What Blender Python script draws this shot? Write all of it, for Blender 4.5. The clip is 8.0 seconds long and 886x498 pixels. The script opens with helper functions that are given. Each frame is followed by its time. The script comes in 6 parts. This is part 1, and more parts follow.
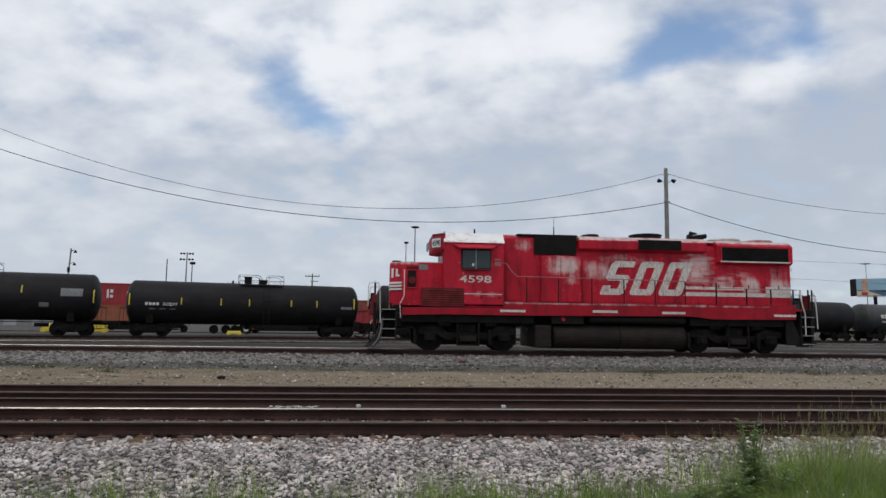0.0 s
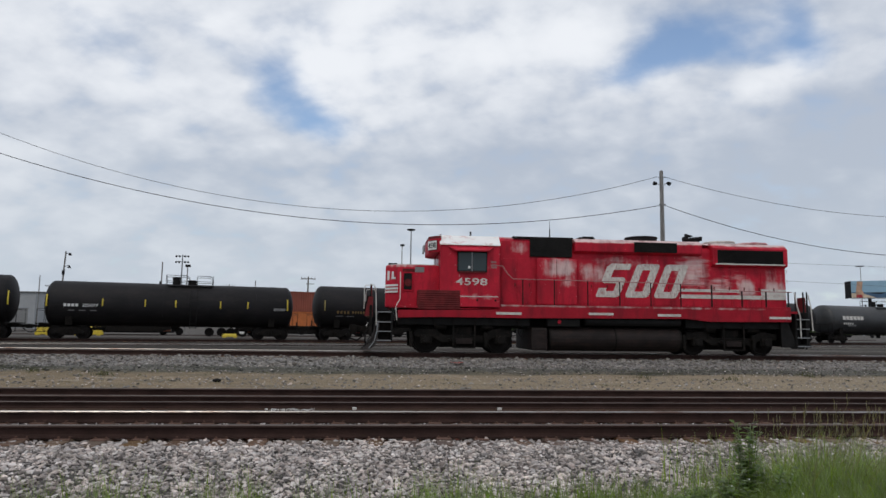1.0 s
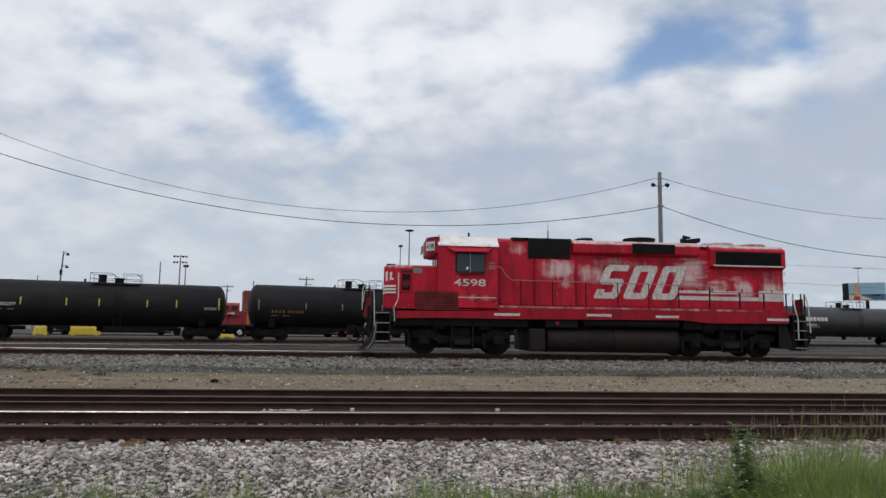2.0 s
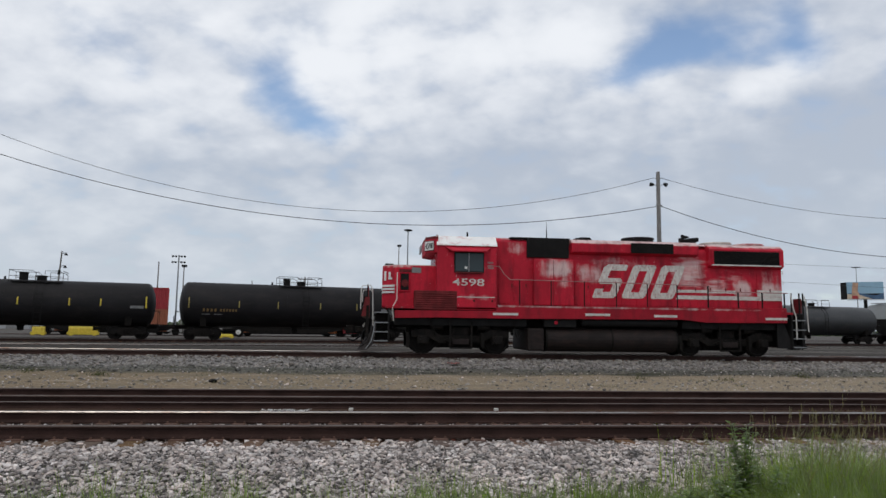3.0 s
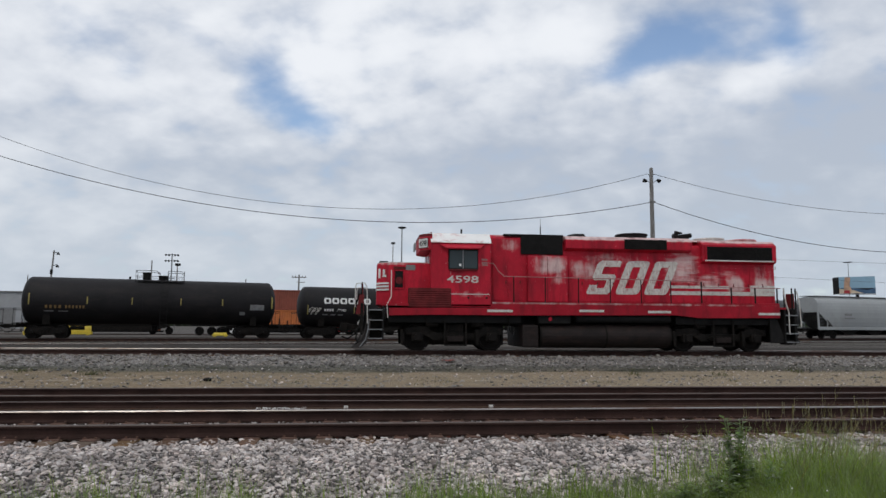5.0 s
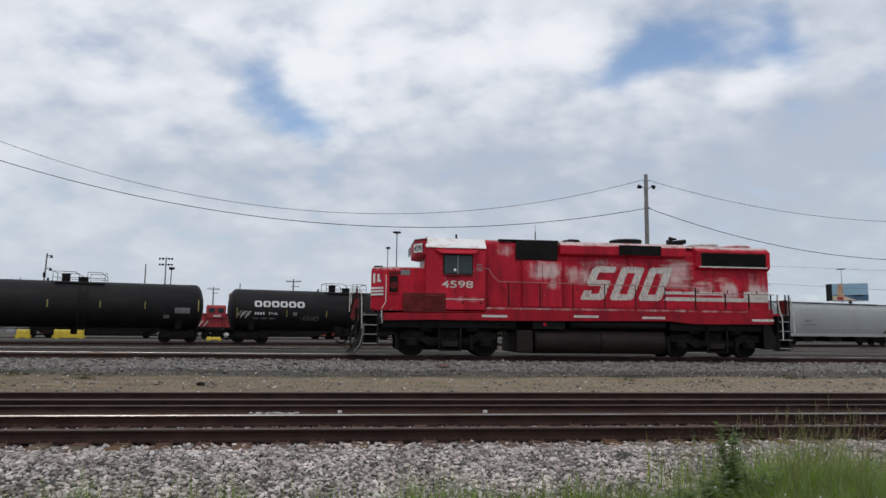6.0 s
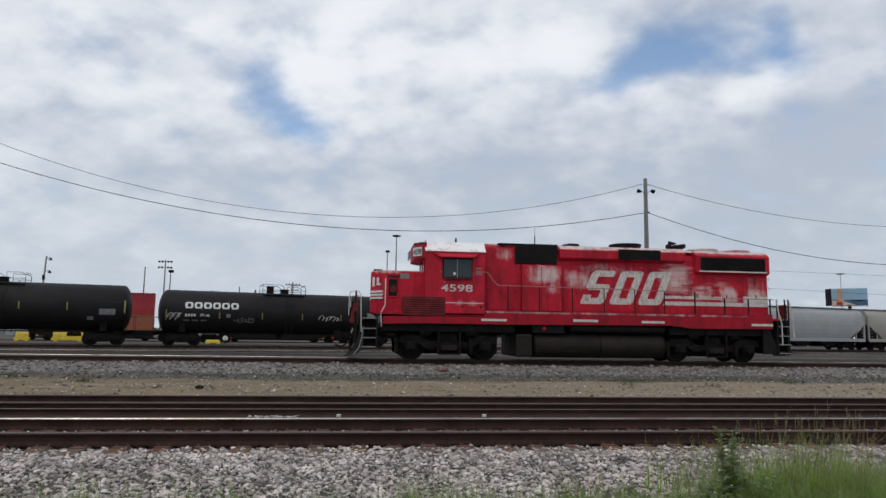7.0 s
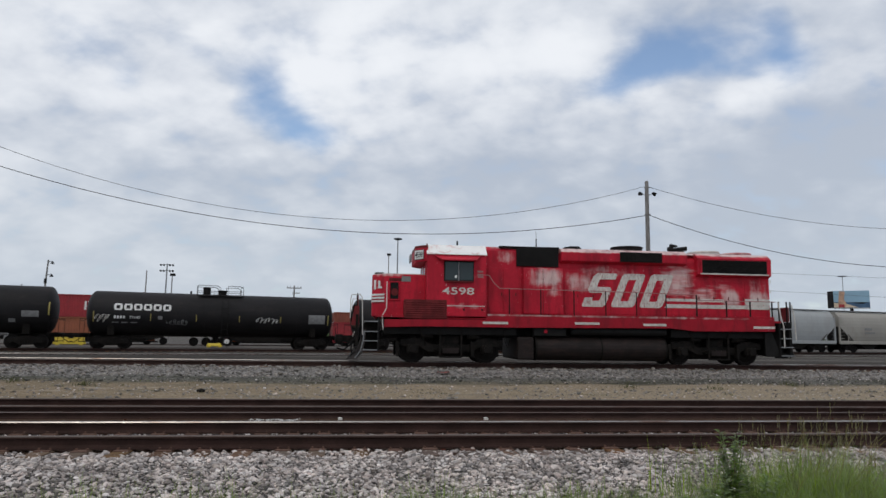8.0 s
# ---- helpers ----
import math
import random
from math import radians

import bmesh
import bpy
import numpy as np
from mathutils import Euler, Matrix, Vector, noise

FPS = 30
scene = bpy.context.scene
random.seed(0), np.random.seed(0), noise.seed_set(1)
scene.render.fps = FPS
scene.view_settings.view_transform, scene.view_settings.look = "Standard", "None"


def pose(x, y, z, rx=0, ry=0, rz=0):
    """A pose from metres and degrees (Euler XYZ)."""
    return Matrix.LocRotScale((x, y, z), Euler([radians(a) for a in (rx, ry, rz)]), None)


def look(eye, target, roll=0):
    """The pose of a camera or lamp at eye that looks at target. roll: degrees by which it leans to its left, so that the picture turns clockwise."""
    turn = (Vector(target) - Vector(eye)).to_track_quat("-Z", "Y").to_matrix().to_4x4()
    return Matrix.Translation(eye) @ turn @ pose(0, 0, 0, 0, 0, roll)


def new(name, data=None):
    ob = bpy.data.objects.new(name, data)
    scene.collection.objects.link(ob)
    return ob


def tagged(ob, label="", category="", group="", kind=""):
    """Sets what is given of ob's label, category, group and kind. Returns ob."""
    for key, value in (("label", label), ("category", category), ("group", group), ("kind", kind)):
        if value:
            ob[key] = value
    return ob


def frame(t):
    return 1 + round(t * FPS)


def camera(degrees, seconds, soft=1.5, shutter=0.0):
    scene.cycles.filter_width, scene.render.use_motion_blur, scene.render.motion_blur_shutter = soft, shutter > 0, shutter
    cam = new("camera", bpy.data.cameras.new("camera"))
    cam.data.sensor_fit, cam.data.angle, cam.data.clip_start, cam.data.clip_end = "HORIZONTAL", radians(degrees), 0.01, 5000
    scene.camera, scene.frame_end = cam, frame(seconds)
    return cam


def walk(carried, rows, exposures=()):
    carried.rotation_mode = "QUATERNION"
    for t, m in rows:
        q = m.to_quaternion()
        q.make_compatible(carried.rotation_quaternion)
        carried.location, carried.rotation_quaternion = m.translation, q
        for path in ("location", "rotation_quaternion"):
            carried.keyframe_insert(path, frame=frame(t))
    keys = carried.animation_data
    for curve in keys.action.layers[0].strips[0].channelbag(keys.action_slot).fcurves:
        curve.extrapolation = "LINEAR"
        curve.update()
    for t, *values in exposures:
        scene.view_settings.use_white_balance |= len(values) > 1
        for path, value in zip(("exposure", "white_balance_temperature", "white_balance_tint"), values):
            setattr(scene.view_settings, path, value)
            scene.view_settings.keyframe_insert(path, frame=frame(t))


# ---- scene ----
EYE = (0.0, 0.0, 1.341)
cam = camera(66.33, 8.0, soft=1.5)
walk(cam, [
    (0, look(EYE, (1.760, 19.797, 3.570), 0.796)),
    (0.5, look(EYE, (1.809, 19.787, 3.619), 0.794)),
    (1, look(EYE, (1.875, 19.778, 3.646), 0.736)),
    (1.5, look(EYE, (1.904, 19.772, 3.673), 0.871)),
    (3, look(EYE, (1.966, 19.767, 3.663), 0.804)),
    (3.5, look(EYE, (1.994, 19.769, 3.625), 0.928)),
    (4, look(EYE, (2.009, 19.774, 3.562), 0.669)),
    (4.5, look(EYE, (2.071, 19.769, 3.552), 0.449)),
    (6, look(EYE, (2.288, 19.725, 3.730), 0.655)),
    (6.5, look(EYE, (2.316, 19.715, 3.784), 0.654)),
    (7, look(EYE, (2.299, 19.710, 3.838), 0.822)),
    (7.5, look(EYE, (2.287, 19.706, 3.880), 0.832)),
    (8, look(EYE, (2.257, 19.704, 3.925), 0.741)),
])

# ---- world and sun ----
SUN_EL, SUN_AZ = radians(55), radians(215)


def math_node(tree, op, a, b=None, clamp=False):
    n = tree.nodes.new("ShaderNodeMath")
    n.operation, n.use_clamp = op, clamp
    for i, v in enumerate((a, b)):
        if v is None:
            continue
        if isinstance(v, (int, float)):
            n.inputs[i].default_value = v
        else:
            tree.links.new(v, n.inputs[i])
    return n.outputs[0]


def smooth(tree, v, lo, hi):
    n = tree.nodes.new("ShaderNodeMapRange")
    n.interpolation_type = "SMOOTHSTEP"
    tree.links.new(v, n.inputs[0])
    n.inputs[1].default_value, n.inputs[2].default_value = lo, hi
    return n.outputs[0]


def noise_node(tree, vec, scale, detail=4.0, rough=0.5, distort=0.0):
    n = tree.nodes.new("ShaderNodeTexNoise")
    n.inputs["Scale"].default_value = scale
    n.inputs["Detail"].default_value = detail
    n.inputs["Roughness"].default_value = rough
    n.inputs["Distortion"].default_value = distort
    if vec is not None:
        tree.links.new(vec, n.inputs["Vector"])
    return n.outputs["Fac"]


def mix_colour(tree, fac, a, b, blend="MIX"):
    n = tree.nodes.new("ShaderNodeMix")
    n.data_type, n.blend_type = "RGBA", blend
    for sock, v in ((n.inputs[0], fac), (n.inputs[6], a), (n.inputs[7], b)):
        if isinstance(v, (int, float)):
            sock.default_value = v
        elif isinstance(v, tuple):
            sock.default_value = (*v, 1.0)
        else:
            tree.links.new(v, sock)
    return n.outputs[2]


def mapped(tree, vec, scale=(1, 1, 1), loc=(0, 0, 0), rot=(0, 0, 0)):
    n = tree.nodes.new("ShaderNodeMapping")
    n.inputs["Scale"].default_value = scale
    n.inputs["Location"].default_value = loc
    n.inputs["Rotation"].default_value = rot
    tree.links.new(vec, n.inputs["Vector"])
    return n.outputs[0]


def make_world():
    world = bpy.data.worlds.new("sky")
    scene.world = world
    world.use_nodes = True
    tr = world.node_tree
    tr.nodes.clear()
    sky = tr.nodes.new("ShaderNodeTexSky")
    sky.sky_type = "NISHITA"
    sky.sun_disc = False
    sky.sun_elevation, sky.sun_rotation = SUN_EL, SUN_AZ
    sky.air_density, sky.dust_density = 1.0, 0.6
    way = tr.nodes.new("ShaderNodeTexCoord").outputs["Generated"]
    sep = tr.nodes.new("ShaderNodeSeparateXYZ")
    tr.links.new(way, sep.inputs[0])
    x, y, z = sep.outputs
    # a flat cloud layer: its plan coordinates shrink towards the horizon
    high = math_node(tr, "ADD", math_node(tr, "MAXIMUM", z, 0.0), 0.42)
    comb = tr.nodes.new("ShaderNodeCombineXYZ")
    tr.links.new(math_node(tr, "DIVIDE", x, high), comb.inputs[0])
    tr.links.new(math_node(tr, "DIVIDE", y, high), comb.inputs[1])
    plan = comb.outputs[0]
    big = noise_node(tr, mapped(tr, plan, (1.0, 1.0, 1), (3.1, 0.7, 0), (0, 0, 0.5)), 3.2, 3.0, 0.5, 0.15)
    fine = noise_node(tr, mapped(tr, plan, (1.0, 1.15, 1), (1.0, 2.0, 0), (0, 0, 0.6)), 7.0, 6.0, 0.47, 0.12)

    def opening(cx, cz, wide, tall, lean):
        # one gap in the clouds round the direction (cx, 1, cz)
        u = math_node(tr, "SUBTRACT", math_node(tr, "DIVIDE", x, math_node(tr, "MAXIMUM", y, 0.01)), cx)
        v = math_node(tr, "SUBTRACT", math_node(tr, "DIVIDE", z, math_node(tr, "MAXIMUM", y, 0.01)), cz)
        c, s = math.cos(lean), math.sin(lean)
        a = math_node(tr, "ADD", math_node(tr, "MULTIPLY", u, c / wide), math_node(tr, "MULTIPLY", v, s / wide))
        b = math_node(tr, "ADD", math_node(tr, "MULTIPLY", u, -s / tall), math_node(tr, "MULTIPLY", v, c / tall))
        d = math_node(tr, "ADD", math_node(tr, "MULTIPLY", a, a), math_node(tr, "MULTIPLY", b, b))
        return math_node(tr, "EXPONENT", math_node(tr, "MULTIPLY", d, -1.0))

    def total(rows):
        out = None
        for *shape, weight in rows:
            o = math_node(tr, "MULTIPLY", opening(*shape), weight)
            out = o if out is None else math_node(tr, "ADD", out, o)
        return out

    wisp = noise_node(tr, mapped(tr, plan, (1.0, 1.1, 1), (7.0, 5.0, 0), (0, 0, 0.4)), 15.0, 5.0, 0.5, 0.15)
    ragged = math_node(tr, "ADD", math_node(tr, "MULTIPLY", fine, 1.7), math_node(tr, "MULTIPLY", wisp, 0.9))
    value = math_node(tr, "SUBTRACT", math_node(tr, "MULTIPLY", total(OPENINGS), 1.12), ragged)
    blue = math_node(tr, "MULTIPLY", smooth(tr, value, -1.3, 0.05), 0.95)
    # bright tops and grey bellies
    lit = math_node(tr, "ADD", math_node(tr, "MULTIPLY", big, 0.42), math_node(tr, "MULTIPLY", fine, 0.62))
    lit = math_node(tr, "ADD", lit, math_node(tr, "MULTIPLY", wisp, 0.24))
    lit = smooth(tr, math_node(tr, "ADD", lit, math_node(tr, "MULTIPLY", total(BANKS), 0.17)), 0.38, 0.92)
    cloud = mix_colour(tr, lit, (0.48, 0.54, 0.645), (0.90, 0.93, 0.98))
    haze = smooth(tr, z, 0.34, 0.02)
    cloud = mix_colour(tr, math_node(tr, "MULTIPLY", haze, 0.66), cloud, (0.53, 0.60, 0.68))
    bg_sky, bg_cloud = tr.nodes.new("ShaderNodeBackground"), tr.nodes.new("ShaderNodeBackground")
    tr.links.new(sky.outputs[0], bg_sky.inputs[0])
    bg_sky.inputs[1].default_value = 0.15
    tr.links.new(cloud, bg_cloud.inputs[0])
    bg_cloud.inputs[1].default_value = 0.95
    mixer, out = tr.nodes.new("ShaderNodeMixShader"), tr.nodes.new("ShaderNodeOutputWorld")
    tr.links.new(blue, mixer.inputs[0])
    tr.links.new(bg_cloud.outputs[0], mixer.inputs[1])
    tr.links.new(bg_sky.outputs[0], mixer.inputs[2])
    tr.links.new(mixer.outputs[0], out.inputs[0])


# gaps of blue: direction across, direction up, half width, half height, lean, weight
OPENINGS = [
    (0.425, 0.425, 0.08, 0.036, 0.45, 0.9),
    (0.45, 0.475, 0.07, 0.05, 0.3, 0.6),
    (0.53, 0.468, 0.09, 0.04, 0.3, 0.55),
    (0.60, 0.485, 0.08, 0.05, 0.3, 0.35),
    (0.675, 0.495, 0.04, 0.065, 0.3, 0.9),
    (0.62, 0.45, 0.08, 0.025, 0.3, 0.3),
    (0.385, 0.40, 0.035, 0.018, 0.4, 0.4),
    (0.83, 0.44, 0.03, 0.04, 0.0, 0.3),
    (-0.143, 0.372, 0.05, 0.03, -0.5, 0.75),
    (-0.175, 0.342, 0.035, 0.033, -0.6, 0.45),
    (-0.120, 0.316, 0.065, 0.032, -0.5, 0.72),
    (-0.085, 0.302, 0.045, 0.022, -0.2, 0.55),
    (-0.359, 0.369, 0.025, 0.025, -0.7, 0.4),
    (-0.25, 0.42, 0.06, 0.03, -0.5, 0.35),
    (-0.16, 0.437, 0.06, 0.025, -0.3, 0.25),
]
# sunlit cloud banks (positive) and grey cloud bellies (negative), the same way
BANKS = [
    (-0.43, 0.426, 0.07, 0.05, -0.4, 1.0),
    (-0.03, 0.42, 0.16, 0.10, 0.2, 1.1),
    (0.201, 0.435, 0.13, 0.08, 0.2, 0.7),
    (0.31, 0.455, 0.05, 0.06, 0.3, 0.6),
    (0.57, 0.385, 0.13, 0.025, 0.35, 0.6),
    (0.69, 0.452, 0.13, 0.03, 0.6, 0.75),
    (-0.33, 0.32, 0.14, 0.04, -0.3, 0.3),
    (-0.449, 0.365, 0.09, 0.05, -0.3, -0.2),
    (-0.25, 0.45, 0.2, 0.08, 0.0, 0.4),
    (0.425, 0.26, 0.30, 0.06, 0.15, -0.75),
    (0.02, 0.225, 0.2, 0.06, 0.0, -0.6),
    (0.75, 0.34, 0.16, 0.08, 0.2, -1.0),
    (0.66, 0.226, 0.3, 0.07, 0.2, -0.8),
    (-0.137, 0.215, 0.14, 0.05, 0.0, -0.5),
    (0.9, 0.5, 0.2, 0.2, 0.0, -0.4),
    (0.62, 0.12, 0.4, 0.12, 0.0, -0.9),
    (0.55, 0.54, 0.3, 0.1, 0.0, -0.6),
]
make_world()
sun = new("sun", bpy.data.lights.new("sun", "SUN"))
sun.data.energy, sun.data.angle, sun.data.color = 0.7, radians(14), (1.0, 0.92, 0.8)
sun.matrix_world = look((math.sin(SUN_AZ) * math.cos(SUN_EL) * 50, math.cos(SUN_AZ) * math.cos(SUN_EL) * 50, math.sin(SUN_EL) * 50), (0, 0, 0))
scene.view_settings.exposure = 0.0


# ---- materials ----
def pbr(name, col, rough=0.65, metal=0.0, var=0.25, scale=1.5, fine=25.0, bump=0.15, dist=0.01, dirt=None, dirt_amount=0.5, stretch=(1, 1, 1), pieces=0.0, gloss=0.5):
    m = bpy.data.materials.new(name)
    m.use_nodes = True
    tr = m.node_tree
    bs = tr.nodes["Principled BSDF"]
    co = mapped(tr, tr.nodes.new("ShaderNodeTexCoord").outputs["Object"], stretch)
    n1 = noise_node(tr, co, scale, 5.0, 0.6, 0.2)
    n2 = noise_node(tr, co, fine, 4.0, 0.65)
    dark = tuple(c * (1 - var) for c in col)
    light = tuple(min(c * (1 + var), 0.95) for c in col)
    c = mix_colour(tr, smooth(tr, n1, 0.3, 0.7), dark, light)
    c = mix_colour(tr, math_node(tr, "MULTIPLY", smooth(tr, n2, 0.35, 0.75), 0.45), c, tuple(v * (1 - var * 1.2) for v in col))
    if dirt:
        n3 = noise_node(tr, mapped(tr, co, (1, 1, 1), (5, 3, 1)), scale * 2.3, 7.0, 0.65, 0.4)
        c = mix_colour(tr, math_node(tr, "MULTIPLY", smooth(tr, n3, 0.48, 0.66), dirt_amount), c, dirt)
    if pieces:
        rnd = tr.nodes.new("ShaderNodeObjectInfo").outputs["Random"]
        isl = tr.nodes.new("ShaderNodeNewGeometry").outputs["Random Per Island"]
        r = math_node(tr, "FRACT", math_node(tr, "ADD", rnd, isl))
        hsv = tr.nodes.new("ShaderNodeHueSaturation")
        tr.links.new(c, hsv.inputs["Color"])
        tr.links.new(math_node(tr, "ADD", math_node(tr, "MULTIPLY", r, 2 * pieces), 1 - pieces), hsv.inputs["Value"])
        tr.links.new(math_node(tr, "ADD", math_node(tr, "MULTIPLY", math_node(tr, "FRACT", math_node(tr, "MULTIPLY", r, 7.3)), 0.8), 0.6), hsv.inputs["Saturation"])
        tr.links.new(math_node(tr, "ADD", math_node(tr, "MULTIPLY", math_node(tr, "FRACT", math_node(tr, "MULTIPLY", r, 3.7)), 0.024), 0.488), hsv.inputs["Hue"])
        c = hsv.outputs[0]
    tr.links.new(c, bs.inputs["Base Color"])
    tr.links.new(math_node(tr, "ADD", math_node(tr, "MULTIPLY", n2, 0.3), rough - 0.15, True), bs.inputs["Roughness"])
    bs.inputs["Metallic"].default_value = metal
    bs.inputs["Specular IOR Level"].default_value = gloss
    if bump:
        b = tr.nodes.new("ShaderNodeBump")
        b.inputs["Strength"].default_value, b.inputs["Distance"].default_value = bump, dist
        tr.links.new(math_node(tr, "ADD", n2, math_node(tr, "MULTIPLY", n1, 0.6)), b.inputs["Height"])
        tr.links.new(b.outputs[0], bs.inputs["Normal"])
    return m


def red_paint(name, patches, base=(0.50, 0.013, 0.034), level_patches=()):
    """Sun-bleached red enamel. patches: places worn in upright runs, as (x, z, half width, half height, strength); level_patches: worn in level bars."""
    m = pbr(name, base, 0.55, 0.0, 0.2, 0.9, 14.0, 0.08, 0.01, gloss=0.22)
    tr = m.node_tree
    bs = tr.nodes["Principled BSDF"]
    old = bs.inputs["Base Color"].links[0].from_socket
    obj = tr.nodes.new("ShaderNodeTexCoord").outputs["Object"]
    sep = tr.nodes.new("ShaderNodeSeparateXYZ")
    tr.links.new(obj, sep.inputs[0])
    x, _, z = sep.outputs
    def worn(rows, field, lo, hi):
        total = None
        for px, pz, wx, wz, k in rows:
            a = math_node(tr, "MULTIPLY", math_node(tr, "SUBTRACT", x, px), 1 / wx)
            b = math_node(tr, "MULTIPLY", math_node(tr, "SUBTRACT", z, pz), 1 / wz)
            d = math_node(tr, "ADD", math_node(tr, "POWER", math_node(tr, "ABSOLUTE", a), 3.0), math_node(tr, "POWER", math_node(tr, "ABSOLUTE", b), 3.0))
            e = math_node(tr, "MULTIPLY", math_node(tr, "EXPONENT", math_node(tr, "MULTIPLY", d, -0.8)), k)
            total = e if total is None else math_node(tr, "MAXIMUM", total, e)
        shift = math_node(tr, "MULTIPLY", math_node(tr, "SUBTRACT", total, 1.0), 0.24)
        return smooth(tr, math_node(tr, "ADD", field, shift), lo, hi)

    runs = noise_node(tr, mapped(tr, obj, (5.0, 5.0, 1.0)), 1.0, 6.0, 0.6, 0.1)
    bars = noise_node(tr, mapped(tr, obj, (1.1, 1.0, 7.0), (3, 1, 2)), 1.0, 6.0, 0.6, 0.1)
    blot = noise_node(tr, mapped(tr, obj, (1.5, 1.5, 2.4), (6, 2, 8)), 1.0, 7.0, 0.62, 0.4)
    upright = math_node(tr, "ADD", math_node(tr, "MULTIPLY", runs, 0.5), math_node(tr, "MULTIPLY", blot, 0.5))
    level = math_node(tr, "ADD", math_node(tr, "MULTIPLY", bars, 0.65), math_node(tr, "MULTIPLY", blot, 0.35))
    for rows, field in ((patches, upright), (level_patches, level)):
        if rows:
            old = mix_colour(tr, math_node(tr, "MULTIPLY", worn(rows, field, 0.39, 0.70), 0.85), old, (0.68, 0.56, 0.54))
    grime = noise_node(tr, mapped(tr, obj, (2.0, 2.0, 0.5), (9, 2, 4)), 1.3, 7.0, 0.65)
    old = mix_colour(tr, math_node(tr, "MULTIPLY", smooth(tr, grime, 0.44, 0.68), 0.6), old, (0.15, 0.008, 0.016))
    fleck = noise_node(tr, mapped(tr, obj, (9.0, 9.0, 3.0)), 1.6, 5.0, 0.6)
    old = mix_colour(tr, math_node(tr, "MULTIPLY", smooth(tr, fleck, 0.68, 0.72), 0.5), old, (0.55, 0.42, 0.42))
    tr.links.new(old, bs.inputs["Base Color"])
    return m


def glass_mat(name, col=(0.03, 0.04, 0.045)):
    m = bpy.data.materials.new(name)
    m.use_nodes = True
    bs = m.node_tree.nodes["Principled BSDF"]
    bs.inputs["Base Color"].default_value = (*col, 1)
    bs.inputs["Roughness"].default_value = 0.08
    bs.inputs["Specular IOR Level"].default_value = 0.35
    return m


def ground_mat():
    m = bpy.data.materials.new("yard_ground")
    m.use_nodes = True
    tr = m.node_tree
    bs = tr.nodes["Principled BSDF"]
    pos = tr.nodes.new("ShaderNodeTexCoord").outputs["Object"]
    sep = tr.nodes.new("ShaderNodeSeparateXYZ")
    tr.links.new(pos, sep.inputs[0])
    y = sep.outputs[1]
    wob = noise_node(tr, mapped(tr, pos, (0.25, 1, 1)), 1.0, 4.0, 0.6)
    yy = math_node(tr, "ADD", y, math_node(tr, "MULTIPLY", math_node(tr, "SUBTRACT", wob, 0.5), 2.2))
    grit = noise_node(tr, pos, 14.0, 6.0, 0.75)
    vor = tr.nodes.new("ShaderNodeTexVoronoi")
    vor.inputs["Scale"].default_value = 17.0
    tr.links.new(pos, vor.inputs["Vector"])
    stone = mix_colour(tr, smooth(tr, vor.outputs["Color"], 0.1, 0.9), (0.11, 0.105, 0.10), (0.32, 0.30, 0.285))
    dirt = mix_colour(tr, smooth(tr, grit, 0.3, 0.7), (0.145, 0.10, 0.058), (0.29, 0.212, 0.13))
    clods = noise_node(tr, mapped(tr, pos, (0.7, 1.6, 1), (2, 9, 0)), 1.0, 8.0, 0.7, 0.3)
    dirt = mix_colour(tr, math_node(tr, "MULTIPLY", smooth(tr, clods, 0.48, 0.62), 0.85), dirt, (0.10, 0.082, 0.055))
    dirt = mix_colour(tr, math_node(tr, "MULTIPLY", smooth(tr, clods, 0.44, 0.34), 0.6), dirt, (0.38, 0.33, 0.27))
    # dark oily tone that also carries the shade under locomotive and train
    oily = mix_colour(tr, smooth(tr, grit, 0.3, 0.7), (0.022, 0.019, 0.017), (0.065, 0.057, 0.05))
    pale = mix_colour(tr, smooth(tr, grit, 0.3, 0.7), (0.17, 0.16, 0.15), (0.29, 0.27, 0.255))
    green = mix_colour(tr, smooth(tr, grit, 0.3, 0.7), (0.04, 0.042, 0.031), (0.085, 0.084, 0.062))
    c = stone

    def band(c, colour, a, b, soft, amount=1.0):
        f = math_node(tr, "MULTIPLY", smooth(tr, yy, a - soft, a + soft), smooth(tr, yy, b + soft, b - soft))
        return mix_colour(tr, math_node(tr, "MULTIPLY", f, amount), c, colour)

    c = band(c, dirt, 9.3, 15.9, 0.4, 0.9)
    c = band(c, (0.042, 0.022, 0.016), 9.2, 15.6, 0.3, 0.9)
    # darkened under the near ballast: shade between the stones is in the colour
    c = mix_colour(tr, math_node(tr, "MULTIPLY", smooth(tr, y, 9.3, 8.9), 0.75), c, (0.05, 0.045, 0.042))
    sandy = math_node(tr, "MULTIPLY", smooth(tr, math_node(tr, "ADD", sep.outputs[0], math_node(tr, "MULTIPLY", wob, 6.0)), -6.0, 14.0), 0.65)
    dirt = mix_colour(tr, 0.28, dirt, mix_colour(tr, smooth(tr, grit, 0.3, 0.7), (0.22, 0.185, 0.125), (0.40, 0.35, 0.265)))
    dirt = mix_colour(tr, sandy, dirt, mix_colour(tr, smooth(tr, grit, 0.3, 0.7), (0.235, 0.185, 0.125), (0.42, 0.355, 0.26)))
    c = band(c, dirt, 15.9, 21.9, 0.5, 0.95)
    patch = smooth(tr, noise_node(tr, mapped(tr, pos, (0.16, 0.5, 1), (4, 0, 0)), 1.0, 6.0, 0.65), 0.5, 0.6)
    f = math_node(tr, "MULTIPLY", math_node(tr, "MULTIPLY", smooth(tr, yy, 21.3, 21.8), smooth(tr, yy, 23.2, 22.7)), math_node(tr, "ADD", math_node(tr, "MULTIPLY", patch, 0.4), 0.6))
